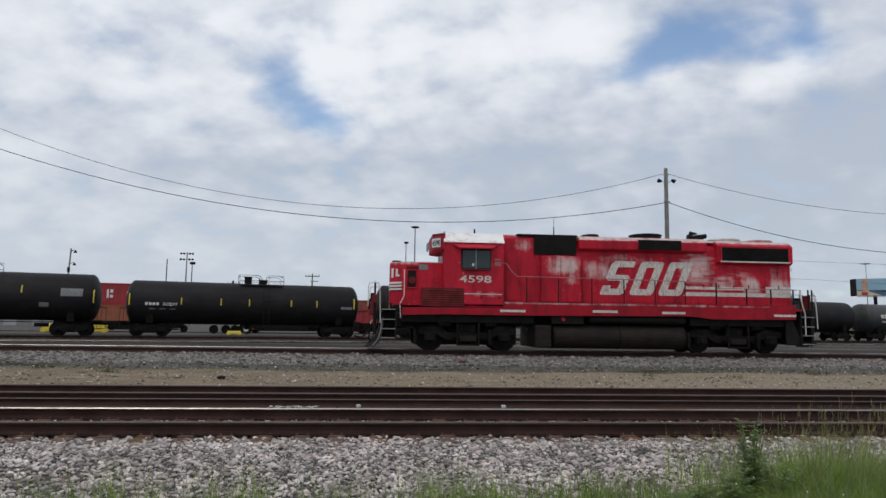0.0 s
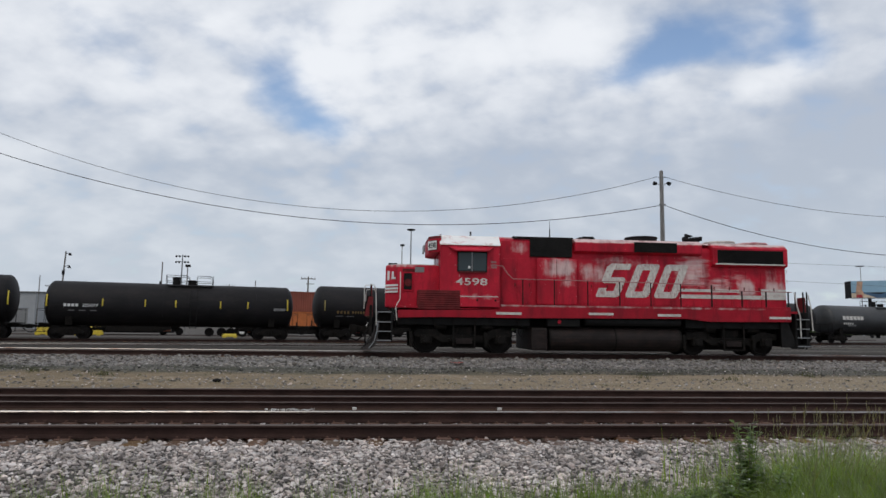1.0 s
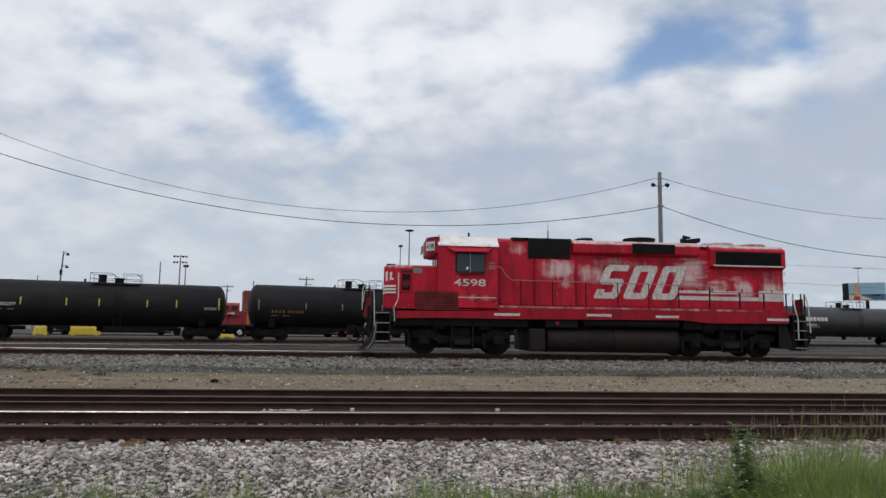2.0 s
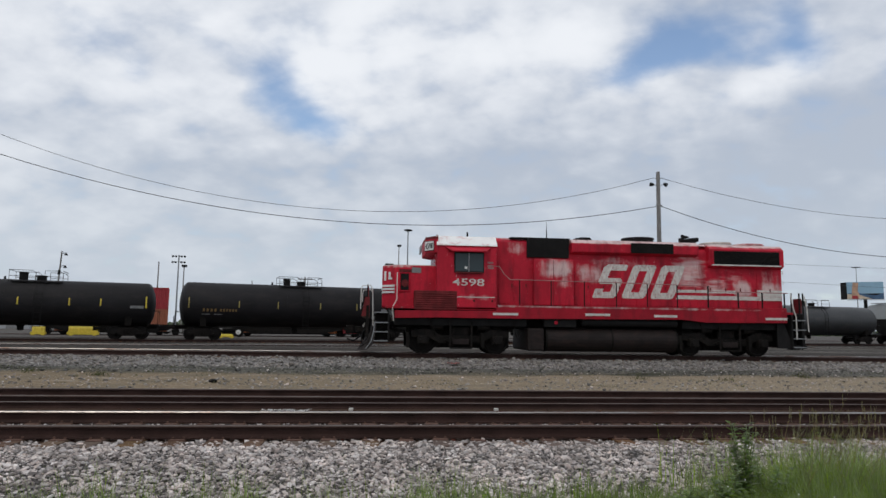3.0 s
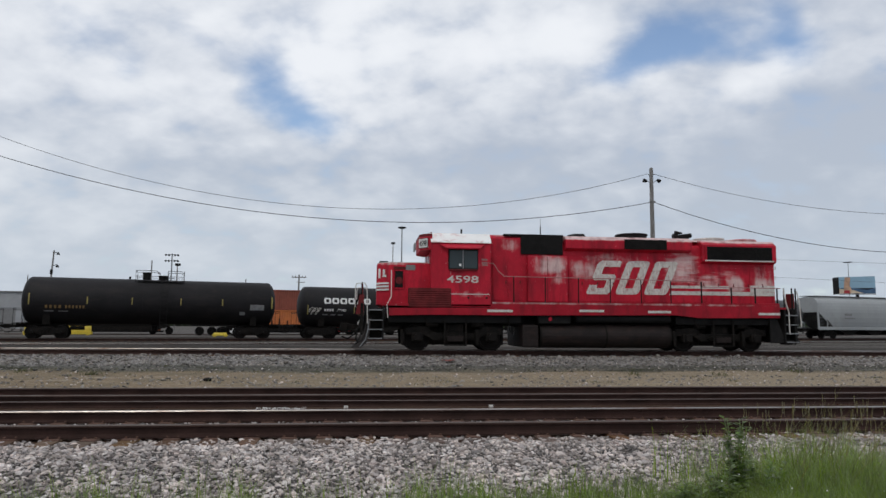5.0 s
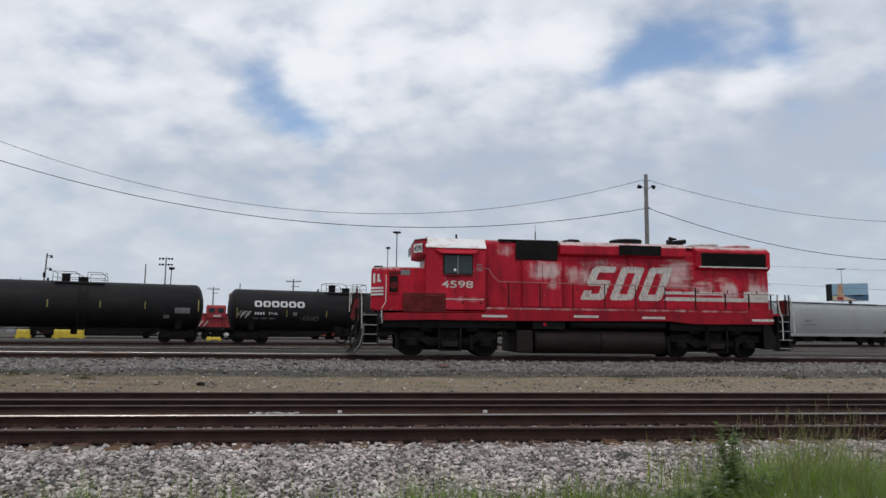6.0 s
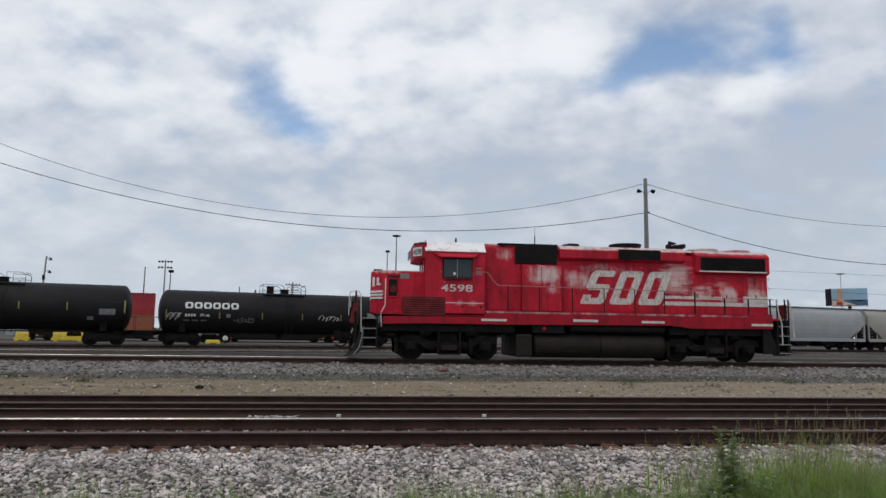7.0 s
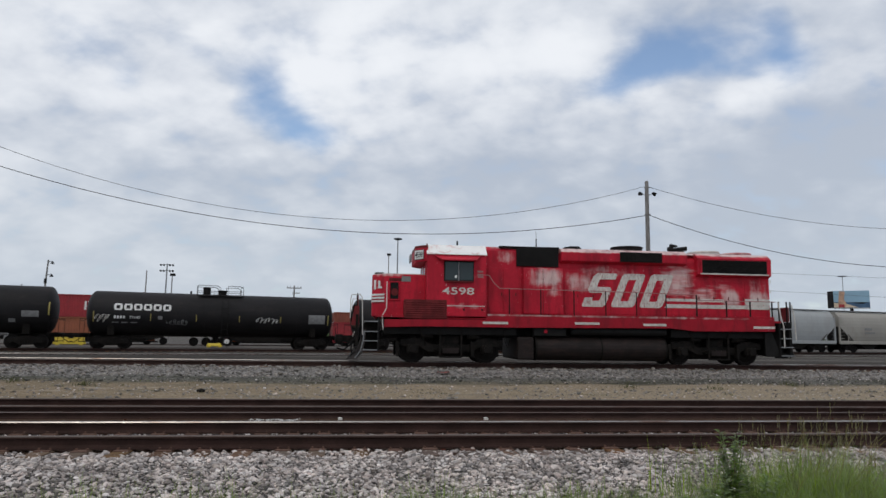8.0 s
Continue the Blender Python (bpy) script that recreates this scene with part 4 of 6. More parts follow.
def loco_body():
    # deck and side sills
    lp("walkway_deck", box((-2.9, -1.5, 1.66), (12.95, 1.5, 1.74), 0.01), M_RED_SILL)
    for s in (-1, 1):
        y0, y1 = sorted((s * 1.53, s * 1.45))
        pts = [(-2.58, 1.58), (-2.58, 1.30), (-1.0, 1.34), (2.3, 1.34), (8.4, 1.40), (9.4, 1.30), (12.66, 1.33), (12.66, 1.90), (1.3, 1.80), (1.2, 1.62)]
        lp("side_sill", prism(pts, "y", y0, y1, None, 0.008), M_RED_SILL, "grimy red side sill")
        for a, b, z in ((1.07, 2.03, 1.505), (4.6, 5.56, 1.535), (7.3, 8.21, 1.52), (11.77, 12.66, 1.48)):
            lp("white_stripe", box((a, min(s * 1.545, s * 1.52), z - 0.045), (b, max(s * 1.545, s * 1.52), z + 0.045)), M_DULL_WHITE, "dull white reflective stripe")
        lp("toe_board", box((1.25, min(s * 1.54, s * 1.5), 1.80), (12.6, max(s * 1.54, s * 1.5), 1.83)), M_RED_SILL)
    lp("centre_frame", box((-2.6, -0.6, 0.95), (12.6, 0.6, 1.66), 0.02), M_BLACK)
    # short nose with chamfered corners
    pts = [(-0.97, -0.97), (-2.55, -0.97), (-3.04, -0.5), (-3.04, 0.5), (-2.55, 0.97), (-0.97, 0.97)]
    lp("nose", prism(pts, "z", 1.7, 3.30, None, 0.05), M_RED_CAB)
    lp("nose_trim", prism([(-1.0, -0.93), (-2.53, -0.93), (-3.0, -0.48), (-3.0, 0.48), (-2.53, 0.93), (-1.0, 0.93)], "z", 3.28, 3.325), M_DULL_WHITE, "whitish worn nose edge")
    lp("nose_lamp", box((-2.95, -0.25, 3.3), (-2.6, 0.25, 3.42), 0.03), M_BLACK)
    for k, z in enumerate((2.28, 2.40, 2.52)):
        lp("nose_stripe", prism([(-2.60, -0.985), (-3.03, -0.573), (-3.05, -0.45), (-3.055, 0.5), (-3.04, 0.5), (-3.03, -0.44), (-3.0, -0.55), (-2.58, -0.95)], "z", z - 0.035, z + 0.035), M_WHITE, "white nose stripe")
    # pale logo shape on the chamfer
    for a, b, z0, z1 in ((-2.98, -2.90, 2.72, 3.08), (-2.82, -2.74, 2.8, 3.05), (-2.83, -2.68, 2.76, 2.83)):
        ya, yb = -0.5 - (a + 3.04) * 0.96 - 0.03, -0.5 - (b + 3.04) * 0.96 - 0.03
        lp("logo_shape", prism([(a, ya), (b, yb), (b, yb + 0.04), (a, ya + 0.04)], "z", z0, z1), M_WHITE)
    # raised black block: the niche's shade is painted as its colour
    lp("sand_filler_recess", box((-2.36, -1.0, 2.36), (-2.06, -0.93, 2.98), 0.02), M_BLACK, "dark recess in the nose side")
    lp("recess_frame", tube([(-2.40, -0.99, 2.32), (-2.40, -0.99, 3.0), (-2.02, -0.99, 3.0), (-2.02, -0.99, 2.32), (-2.40, -0.99, 2.32)], 0.03), M_RED_CAB)
    lp("hand_brake", cyl((-2.2, -1.02, 2.62), (-2.2, -0.98, 2.62), 0.14, 16), M_RED_DARK)
    lp("recess_cover", box((-2.42, -1.005, 3.03), (-1.95, -0.95, 3.15), 0.01), M_RED_DARK)
    lp("builder_plate", box((-1.95, -0.985, 3.02), (-1.6, -0.95, 3.22)), M_GREYMARK, "pale grey plate")
    # battery box with louvres
    lp("battery_box", box((-1.86, -1.52, 1.62), (-0.28, -0.95, 2.33), 0.02), M_RED_DARK, "brown-red louvred box")
    for k in range(7):
        lp("louvre", prism([(-1.54, 1.74 + k * 0.08), (-1.515, 1.71 + k * 0.08), (-1.515, 1.77 + k * 0.08)], "x", -1.8, -0.34), M_RED_DARK)
    # cab
    side = [(-1.5, 1.64), (-1.5, 4.02), (-1.08, 4.36), (1.08, 4.36), (1.5, 4.02), (1.5, 1.64)]
    lp("cab_shell", prism(side, "x", -1.04, 1.21, None, 0.02), M_RED_CAB, "red cab side")
    roof = [(-1.55, 4.03), (-1.53, 4.08), (-1.1, 4.44), (0, 4.52), (1.1, 4.44), (1.53, 4.08), (1.55, 4.03), (1.06, 4.38), (-1.06, 4.38)]
    lp("cab_roof", prism(roof, "x", -1.06, 1.23), M_WHITE_ROOF, "flaking white cab roof edge")
    lp("roof_whip", cyl((0.25, -0.3, 4.45), (0.25, -0.3, 4.72), 0.035, 8), M_BLACK)
    lp("roof_lug", cyl((-1.0, -0.9, 4.4), (-1.0, -0.9, 4.5), 0.04, 8), M_RED_DARK)
    # side window: frame, panes, awning
    lp("window_frame", box((-0.40, -1.525, 3.03), (0.73, -1.49, 3.79), 0.01), M_BLACK)
    for a, b in ((-0.35, 0.13), (0.19, 0.69)):
        lp("window_pane", box((a, -1.532, 3.08), (b, -1.520, 3.74)), M_GLASS, "dark reflecting glass")
    lp("window_post", box((0.135, -1.545, 3.06), (0.175, -1.52, 3.76)), M_STEEL)
    lp("sticker", box((0.0, -1.54, 3.16), (0.09, -1.532, 3.25)), M_WHITE)
    w = bmesh.new()
    rows = [[w.verts.new((x, y, z)) for x in xs] for y, z, xs in ((-1.50, 4.00, (-0.78, 1.0)), (-1.76, 3.83, (-0.50, 0.78)), (-1.76, 3.79, (-0.50, 0.78)), (-1.50, 3.86, (-0.62, 0.86)))]
    for a, b in zip(rows, rows[1:] + rows[:1]):
        w.faces.new((a[0], a[1], b[1], b[0]))
    w.faces.new([r[0] for r in rows])
    w.faces.new([r[1] for r in rows][::-1])
    lp("awning", w, M_RED_ROOF, "flaking red window awning")
    lp("arm_rest", box((-0.35, -1.58, 2.99), (0.68, -1.5, 3.04), 0.015), M_RED_DARK)
    for z, a in ((3.42, 0.86), (3.30, 0.86), (3.22, 0.88)):
        lp("notice", box((a, -1.506, z - 0.04), (a + 0.22, -1.498, z + 0.03)), M_HANDRAIL, "small pale stencilled notice")
    lp("drip_rail", box((-0.5, -1.512, 2.10), (1.15, -1.497, 2.13)), M_DULL_WHITE)
    for x in (-0.38, 0.36, 1.05):
        lp("bolt_hole", cyl((x, -1.51, 1.98), (x, -1.49, 1.98), 0.04, 10), M_BLACK)
    text_part("cab_number", "4598", 0.365, pose(0.15, -1.503, 2.545, 90), M_DULL_WHITE, LOCO, "white road number", 1.66)
    # windscreen and number board
    lp("windscreen", box((-1.07, -1.1, 3.33), (-1.03, 1.1, 3.72)), M_GLASS, "dark windscreen")
    for y in (-1.2, -0.45, 0.45):
        lp("windscreen_post", box((-1.09, y - 0.05, 3.3), (-1.02, y + 0.05, 3.75), 0.01), M_RED_CAB)
    pts = [(-1.0, -1.42), (-1.16, -1.38), (-1.45, -0.98), (-1.45, 0.98), (-1.16, 1.38), (-1.0, 1.42)]
    lp("number_board_housing", prism(pts, "z", 3.76, 4.32, None, 0.05), M_RED_CAB)
    lp("housing_top", prism(pts, "z", 4.28, 4.38), M_RED_DARK)
    # lit number plate on the slanted side of the housing
    d = Vector((-0.29, 0.40, 0)).normalized()
    out = Vector((-0.40, -0.29, 0)).normalized()
    mid = Vector((-1.305, -1.18, 4.03)) + out * 0.03
    turn = Matrix((( -d.x, 0, out.x, mid.x), (-d.y, 0, out.y, mid.y), (0, 1, 0, mid.z), (0, 0, 0, 1)))
    bm = box((-0.27, -0.19, -0.03), (0.27, 0.19, -0.006), 0.01)
    bm.transform(turn)
    lp("number_plate_rim", bm, M_BLACK)
    bm = box((-0.25, -0.17, -0.03), (0.25, 0.17, 0.0), 0.01)
    bm.transform(turn)
    lp("number_plate_panel", bm, M_WHITE, "white panel")
    text_part("panel_number", "4598", 0.30, turn @ pose(0, -0.105, 0.002), M_BLACK, LOCO, "black road number", 0.72)
    bm = box((-1.6, -0.35, 3.85), (-1.54, 0.35, 4.15), 0.02)
    lp("headlight", bm, M_STEEL)


def loco_hood():
    sec = [(-0.95, 1.74), (-0.95, 4.02), (-0.93, 4.12), (-0.62, 4.38), (0.62, 4.38), (0.93, 4.12), (0.95, 4.02), (0.95, 1.74)]
    lp("long_hood", prism(sec, "x", 4.0, 12.86, None, 0.02), M_RED, "bleached red engine hood")
    tall = [(-1.02, 1.74), (-1.02, 4.3), (-0.85, 4.46), (0.85, 4.46), (1.02, 4.3), (1.02, 1.74)]
    lp("blower_hood", prism(tall, "x", 1.21, 4.14, None, 0.02), M_RED)
    lp("intake_screen", box((2.46, -1.09, 3.70), (4.12, -0.98, 4.42), 0.02), M_BLACK, "sooty black air intake screen")
    for k in range(9):
        lp("screen_bar", box((2.52, -1.10, 3.75 + k * 0.075), (4.06, -1.085, 3.765 + k * 0.075)), M_GEAR)
    lp("intake_cap", box((1.8, -1.06, 4.42), (4.16, 1.06, 4.48), 0.015), M_BLACK)
    lp("door_box", box((2.70, -1.2, 1.86), (4.27, -1.0, 3.64), 0.05), M_RED, "bulging door panel, paint worn to white")
    lp("door_box_seam", box((3.46, -1.207, 1.9), (3.48, -1.195, 3.6)), M_RED_DARK)
    # flared dynamic brake section
    fl = [(-0.94, 3.86), (-1.22, 3.95), (-1.24, 4.28), (-1.0, 4.45), (1.0, 4.45), (1.24, 4.28), (1.22, 3.95), (0.94, 3.86)]
    lp("brake_fairing", prism(fl, "x", 4.2, 9.3, None, 0.02), M_RED_ROOF, "flared upper hood with peeling roof edge")
    lp("brake_grille", box((6.54, -1.27, 3.95), (8.25, -1.20, 4.34), 0.01), M_BLACK, "dark brake grille")
    for k in range(22):
        lp("grille_fin", box((6.58 + k * 0.078, -1.285, 3.97), (6.605 + k * 0.078, -1.262, 4.32)), M_GEAR)
    lp("roof_cap", prism([(-0.9, 4.34), (-0.6, 4.44), (0.6, 4.44), (0.9, 4.34)], "x", 9.2, 12.9), M_RED_ROOF, "peeling pale red roof edge")
    # radiator end
    rad = [(-0.95, 3.45), (-1.16, 3.55), (-1.18, 4.2), (-0.92, 4.40), (0.92, 4.40), (1.18, 4.2), (1.16, 3.55), (0.95, 3.45)]
    lp("radiator_section", prism(rad, "x", 9.75, 12.86, None, 0.02), M_RED)
    lp("radiator_screen", box((9.92, -1.20, 3.60), (12.66, -1.15, 4.13), 0.01), M_BLACK, "black radiator screen")
    for k in range(12):
        lp("radiator_slat", box((9.96, -1.213, 3.63 + k * 0.041), (12.62, -1.198, 3.642 + k * 0.041)), M_GEAR)
    for a, b, c, d in ((9.86, 3.55, 12.72, 3.60), (9.86, 4.13, 12.72, 4.18), (9.86, 3.6, 9.92, 4.13), (12.66, 3.6, 12.72, 4.13)):
        lp("screen_frame", box((a, -1.215, b), (c, -1.15, d)), M_DULL_WHITE if d == 3.60 else M_RED)
    # hood doors with latches
    edges = [1.35, 1.95, 2.5] + [4.35 + 0.62 * k for k in range(14)]
    for a, b in zip(edges, edges[1:]):
        if a == 2.5:
            continue
        y = -1.02 if a < 4 else -0.95
        lp("hood_door", box((a + 0.015, y - 0.018, 1.92), (b - 0.015, y + 0.01, 3.30 if a > 9.5 else 3.62), 0.006), M_RED)
        lp("door_latch", box((b - 0.09, y - 0.04, 2.55), (b - 0.05, y - 0.01, 2.68), 0.005), M_RED_DARK)
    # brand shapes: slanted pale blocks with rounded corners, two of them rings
    def lean(x, z):
        return (x + 0.42 * z, 2.20 + z)

    def rounded(x0, x1, z0, z1, r):
        pts = []
        for cx, cz, a0 in ((x1 - r, z1 - r, 0), (x0 + r, z1 - r, 90), (x0 + r, z0 + r, 180), (x1 - r, z0 + r, 270)):
            pts += [lean(cx + r * math.cos(radians(a0 + 22.5 * k)), cz + r * math.sin(radians(a0 + 22.5 * k))) for k in range(5)]
        return pts
    for x in (6.20, 7.36):
        outer, inner = rounded(x, x + 0.94, 0, 1.32, 0.13), rounded(x + 0.31, x + 0.63, 0.24, 1.08, 0.03)
        w = bmesh.new()
        loops = [[w.verts.new((a, y, b)) for a, b in ring] for y in (-0.985, -0.955) for ring in (outer, inner)]
        n = len(outer)
        for p, q in ((0, 1), (1, 3), (3, 2), (2, 0)):
            for i in range(n):
                w.faces.new((loops[p][i], loops[p][(i + 1) % n], loops[q][(i + 1) % n], loops[q][i]))
        lp("brand_shape", w, M_LETTER, "pale slanted brand shape")
    bent = [(0.0, 0.06), (0.05, 0.0), (0.84, 0.0), (0.94, 0.1), (0.94, 0.68), (0.84, 0.78), (0.33, 0.78), (0.31, 0.82), (0.31, 1.05), (0.34, 1.08), (0.94, 1.08), (0.94, 1.27), (0.89, 1.32), (0.13, 1.32), (0.0, 1.19), (0.0, 0.66), (0.11, 0.55), (0.60, 0.55), (0.63, 0.52), (0.63, 0.27), (0.60, 0.24), (0.34, 0.24), (0.31, 0.27), (0.31, 0.36), (0.0, 0.36)]
    lp("brand_shape", prism([lean(5.04 + a, b) for a, b in bent], "y", -0.985, -0.955), M_LETTER, "pale slanted brand shape")
    # pale stripes along the rear
    for z0, z1, x1 in ((2.47, 2.585, 10.9), (2.21, 2.36, 12.82)):
        lp("rear_stripe", prism([(8.42, z0), (x1, z0), (x1, z1), (8.52, z1)], "y", -0.982, -0.958), M_DULL_WHITE, "worn white stripe")
    lp("worn_patch", prism([(9.4, 2.37), (12.82, 2.37), (12.82, 2.46), (9.4, 2.46)], "y", -0.978, -0.958), M_RED)
    lp("rear_patch", box((11.8, -0.98, 2.37), (12.84, -0.955, 2.62)), M_DULL_WHITE)
    # rooftop gear
    for x, r, z, mat in ((7.3, 0.62, 4.45, M_BLACK), (10.62, 0.6, 4.34, M_DULL_WHITE), (11.98, 0.62, 4.30, M_RED_ROOF)):
        f = lp("cooling_fan", lathe([(z - 0.05, r), (z + 0.16, r), (z + 0.2, r + 0.04), (z + 0.24, r + 0.02), (z + 0.25, r - 0.08), (z + 0.2, r - 0.1)], "z", 28, (x, 0, 0)), mat, "round roof cooling fan housing")
        part("fan_guard", lathe([(z + 0.2, 0.1), (z + 0.27, 0.1), (z + 0.27, 0.12)], "z", 12, (x, 0, 0)), M_BLACK, f)
    lp("exhaust_stack", box((4.62, -0.35, 4.38), (5.2, 0.35, 4.62), 0.05), M_BLACK, "sooty exhaust stack")
    lp("exhaust_lip", prism([(4.5, 4.44), (4.75, 4.62), (5.15, 4.62), (5.3, 4.44)], "y", -0.5, 0.5), M_BLACK)
    lp("roof_antenna", cyl((3.51, 0, 4.45), (3.51, 0, 4.95), 0.022, 8), M_BLACK)
    lp("antenna_tip", cyl((3.51, 0, 4.9), (3.51, 0, 5.26), 0.008, 6), M_BLACK)
    horn = cyl((9.35, 0, 4.4), (9.35, 0, 4.62), 0.04, 8)
    for dx, z in ((-0.42, 4.66), (0.5, 4.74), (-0.3, 4.80)):
        cyl((9.45, dx * 0.3, z), (9.45 + dx, dx * 0.3, z), 0.03, 10, 0.1, horn)
    box((9.2, -0.1, 4.58), (9.75, 0.1, 4.66), 0, horn)
    lp("air_horn", horn, M_BLACK, "black air horn cluster")
    lp("lifting_eye", cyl((8.6, -0.5, 4.42), (8.95, -0.5, 4.5), 0.04, 8), M_BLACK)
    lp("roof_hatch", box((5.6, -0.6, 4.42), (6.4, 0.6, 4.49), 0.02), M_RED_ROOF)
    for k in range(4):
        z = 4.1 - k * 0.4
        lp("end_grab", tube([(12.86, -0.85, z), (12.99, -0.85, z), (12.99, -0.85, z + 0.1), (12.86, -0.85, z + 0.1)], 0.016, 5), M_DULL_WHITE)


def loco_rails():
    for s in (-1, 1):
        y = s * 1.49
        for x, top in ((2.09, 2.78), (3.3, 2.79), (4.59, 2.78), (5.84, 2.77), (7.06, 2.74), (8.25, 2.72), (9.49, 2.71), (10.71, 2.49), (11.69, 2.49), (12.6, 2.49)):
            lp("handrail_post", cyl((x, y, 1.5), (x, y, top), 0.03 if x > 9 else 0.023, 8), M_BLACK)
        lp("handrail", tube([(1.0, y, 3.30), (1.32, y, 3.28), (1.5, y, 3.0), (1.72, y, 2.80), (5.84, y, 2.77), (9.49, y, 2.71), (9.55, y, 2.5), (12.75, y, 2.49)], 0.018, 8), M_HANDRAIL, "thin faded handrail")
        # end railings
        lp("end_railing", tube([(-2.62, y, 1.2), (-2.66, y, 1.7), (-2.5, s * 1.3, 2.0), (-2.5, s * 1.15, 3.0)], 0.018, 8), M_DULL_WHITE, "pale bent grab rail")
        lp("stair_railing", tube([(-3.36, y, 1.0), (-3.40, y, 2.35), (-3.48, y, 2.48), (-3.78, y, 2.46), (-3.82, y, 2.3), (-3.82, y, 1.6)], 0.017, 8), M_DULL_WHITE, "white stair grab rail")
        lp("stair_railing", tube([(12.86, y, 2.49), (12.95, y, 1.95), (13.06, y, 1.55), (13.06, y, 0.7)], 0.022, 8), M_DULL_WHITE)
        lp("stair_railing", tube([(13.42, y, 2.4), (13.52, y, 1.9), (13.56, y, 1.0)], 0.022, 8), M_DULL_WHITE)
        for x in (12.92, 13.25, 13.4):
            lp("end_post", cyl((x, y * 0.96, 1.5), (x, y * 0.96, 2.5), 0.03, 8), M_BLACK)
        # steps
        for k, z in enumerate((1.5, 1.13, 0.79, 0.46)):
            lp("step_tread", box((-3.33, min(s * 1.52, s * 1.15), z - 0.02), (-2.81, max(s * 1.52, s * 1.15), z + 0.015), 0.005), M_STEEL, "worn steel step tread")
            lp("step_tread", box((12.92, min(s * 1.52, s * 1.15), z - 0.08), (13.42, max(s * 1.52, s * 1.15), z - 0.045), 0.005), M_STEEL, "worn steel step tread")
        lp("step_side", box((-2.82, min(s * 1.5, s * 1.1), 0.42), (-2.76, max(s * 1.5, s * 1.1), 1.66), 0.008), M_BLACK)
        lp("step_back", box((-3.3, min(s * 1.14, s * 1.1), 0.45), (-2.82, max(s * 1.14, s * 1.1), 1.5)), M_GEAR)
        lp("step_back", box((12.9, min(s * 1.14, s * 1.1), 0.3), (13.4, max(s * 1.14, s * 1.1), 1.5)), M_BLACK)
        lp("step_side", box((12.86, min(s * 1.5, s * 1.1), 0.3), (12.91, max(s * 1.5, s * 1.1), 1.66), 0.008), M_BLACK)
        lp("lower_guard", prism([(12.3, 0.35), (13.5, 0.35), (13.5, 0.45), (12.9, 0.5), (12.6, 1.3), (12.3, 1.3)], "y", s * 1.38 - 0.04, s * 1.38 + 0.04), M_BLACK)
    # pilots and snow plough
    lp("front_plate", box((-3.62, -1.5, 0.6), (-3.52, 1.5, 1.75), 0.015), M_GEAR, "grimy front pilot plate")
    lp("rear_plate", box((13.28, -1.5, 0.35), (13.38, 1.5, 1.7), 0.015), M_BLACK)
    w = bmesh.new()
    rows = []
    for i in range(7):
        t = i / 6
        z = 0.12 + 1.05 * t
        bulge = 0.42 * (1 - t) ** 1.6
        rows.append([w.verts.new((-3.38 - bulge * 1.1 - 0.1 * (1 - abs(y) / 1.5) * (1 - 0.4 * t), y, z)) for y in (-1.5, -1.1, -0.6, -0.1, 0.1, 0.6, 1.1, 1.5)])
    for a, b in zip(rows, rows[1:]):
        for i in range(7):
            w.faces.new((a[i], a[i + 1], b[i + 1], b[i]))
    bmesh.ops.solidify(w, geom=w.faces[:], thickness=0.04)
    lp("snow_plough", w, M_PLOUGH, "scuffed grey steel snow plough")
    for y in (-1.44, 1.44):
        lp("plough_side", prism([(-3.96, 0.12), (-3.58, 0.12), (-3.36, 0.32), (-3.26, 0.75), (-3.24, 1.2), (-3.40, 1.22), (-3.44, 0.86), (-3.56, 0.52), (-3.78, 0.28)], "y", y - 0.03, y + 0.03), M_PLOUGH)
    for k in range(2):
        lp("plough_rib", tube([(-3.62 - 0.2 * k, -1.475, 0.16 + 0.08 * k), (-3.42 - 0.1 * k, -1.475, 0.42), (-3.33 - 0.06 * k, -1.475, 0.8), (-3.30 - 0.05 * k, -1.475, 1.15)], 0.018, 6), M_STEEL if k == 0 else M_GEAR)
    lp("anti_climber", box((-3.75, -1.2, 1.3), (-3.5, 1.2, 1.5), 0.03), M_RUST)
    lp("pilot_bracket", prism([(-3.8, 1.35), (-3.5, 1.35), (-3.5, 2.05), (-3.66, 2.05)], "y", -1.46, -1.36), M_RED_DARK)
    lp("cable_bundle", tube([(-3.66, -1.25, 2.0), (-3.8, -1.2, 1.75), (-3.78, -1.1, 1.5), (-3.65, -1.0, 1.45)], 0.04, 8), M_GEAR)
    lp("front_hand_rail", tube([(-3.58, -1.4, 1.7), (-3.58, -1.4, 2.5), (-3.58, -0.6, 2.5), (-3.58, -0.6, 1.7)], 0.03, 8), M_GEAR)
    lp("end_gate", box((-3.6, -1.42, 1.72), (-3.54, -0.95, 2.45), 0.02), M_RED_DARK, "grimy red end gate plate")
    lp("cable_socket", box((-3.74, -1.3, 1.85), (-3.6, -1.1, 2.1), 0.03), M_GEAR)
    lp("rear_gate", box((13.3, -1.42, 1.72), (13.36, -0.95, 2.3), 0.02), M_RED_DARK)
    for x, e in ((-3.6, -1), (13.38, 1)):
        coupler(LOCO, x, e)
        for k in range(4):
            y = -1.2 + k * 0.22
            lp("hose", tube([(x, y, 0.95), (x + e * 0.14, y, 0.75), (x + e * 0.18, y, 0.45), (x + e * 0.1, y + 0.08, 0.28)], 0.026, 6), M_BLACK)
    lp("cut_lever", tube([(-3.66, -1.45, 1.1), (-3.72, -1.0, 0.95), (-3.72, -0.3, 1.05)], 0.016, 6), M_DULL_WHITE)


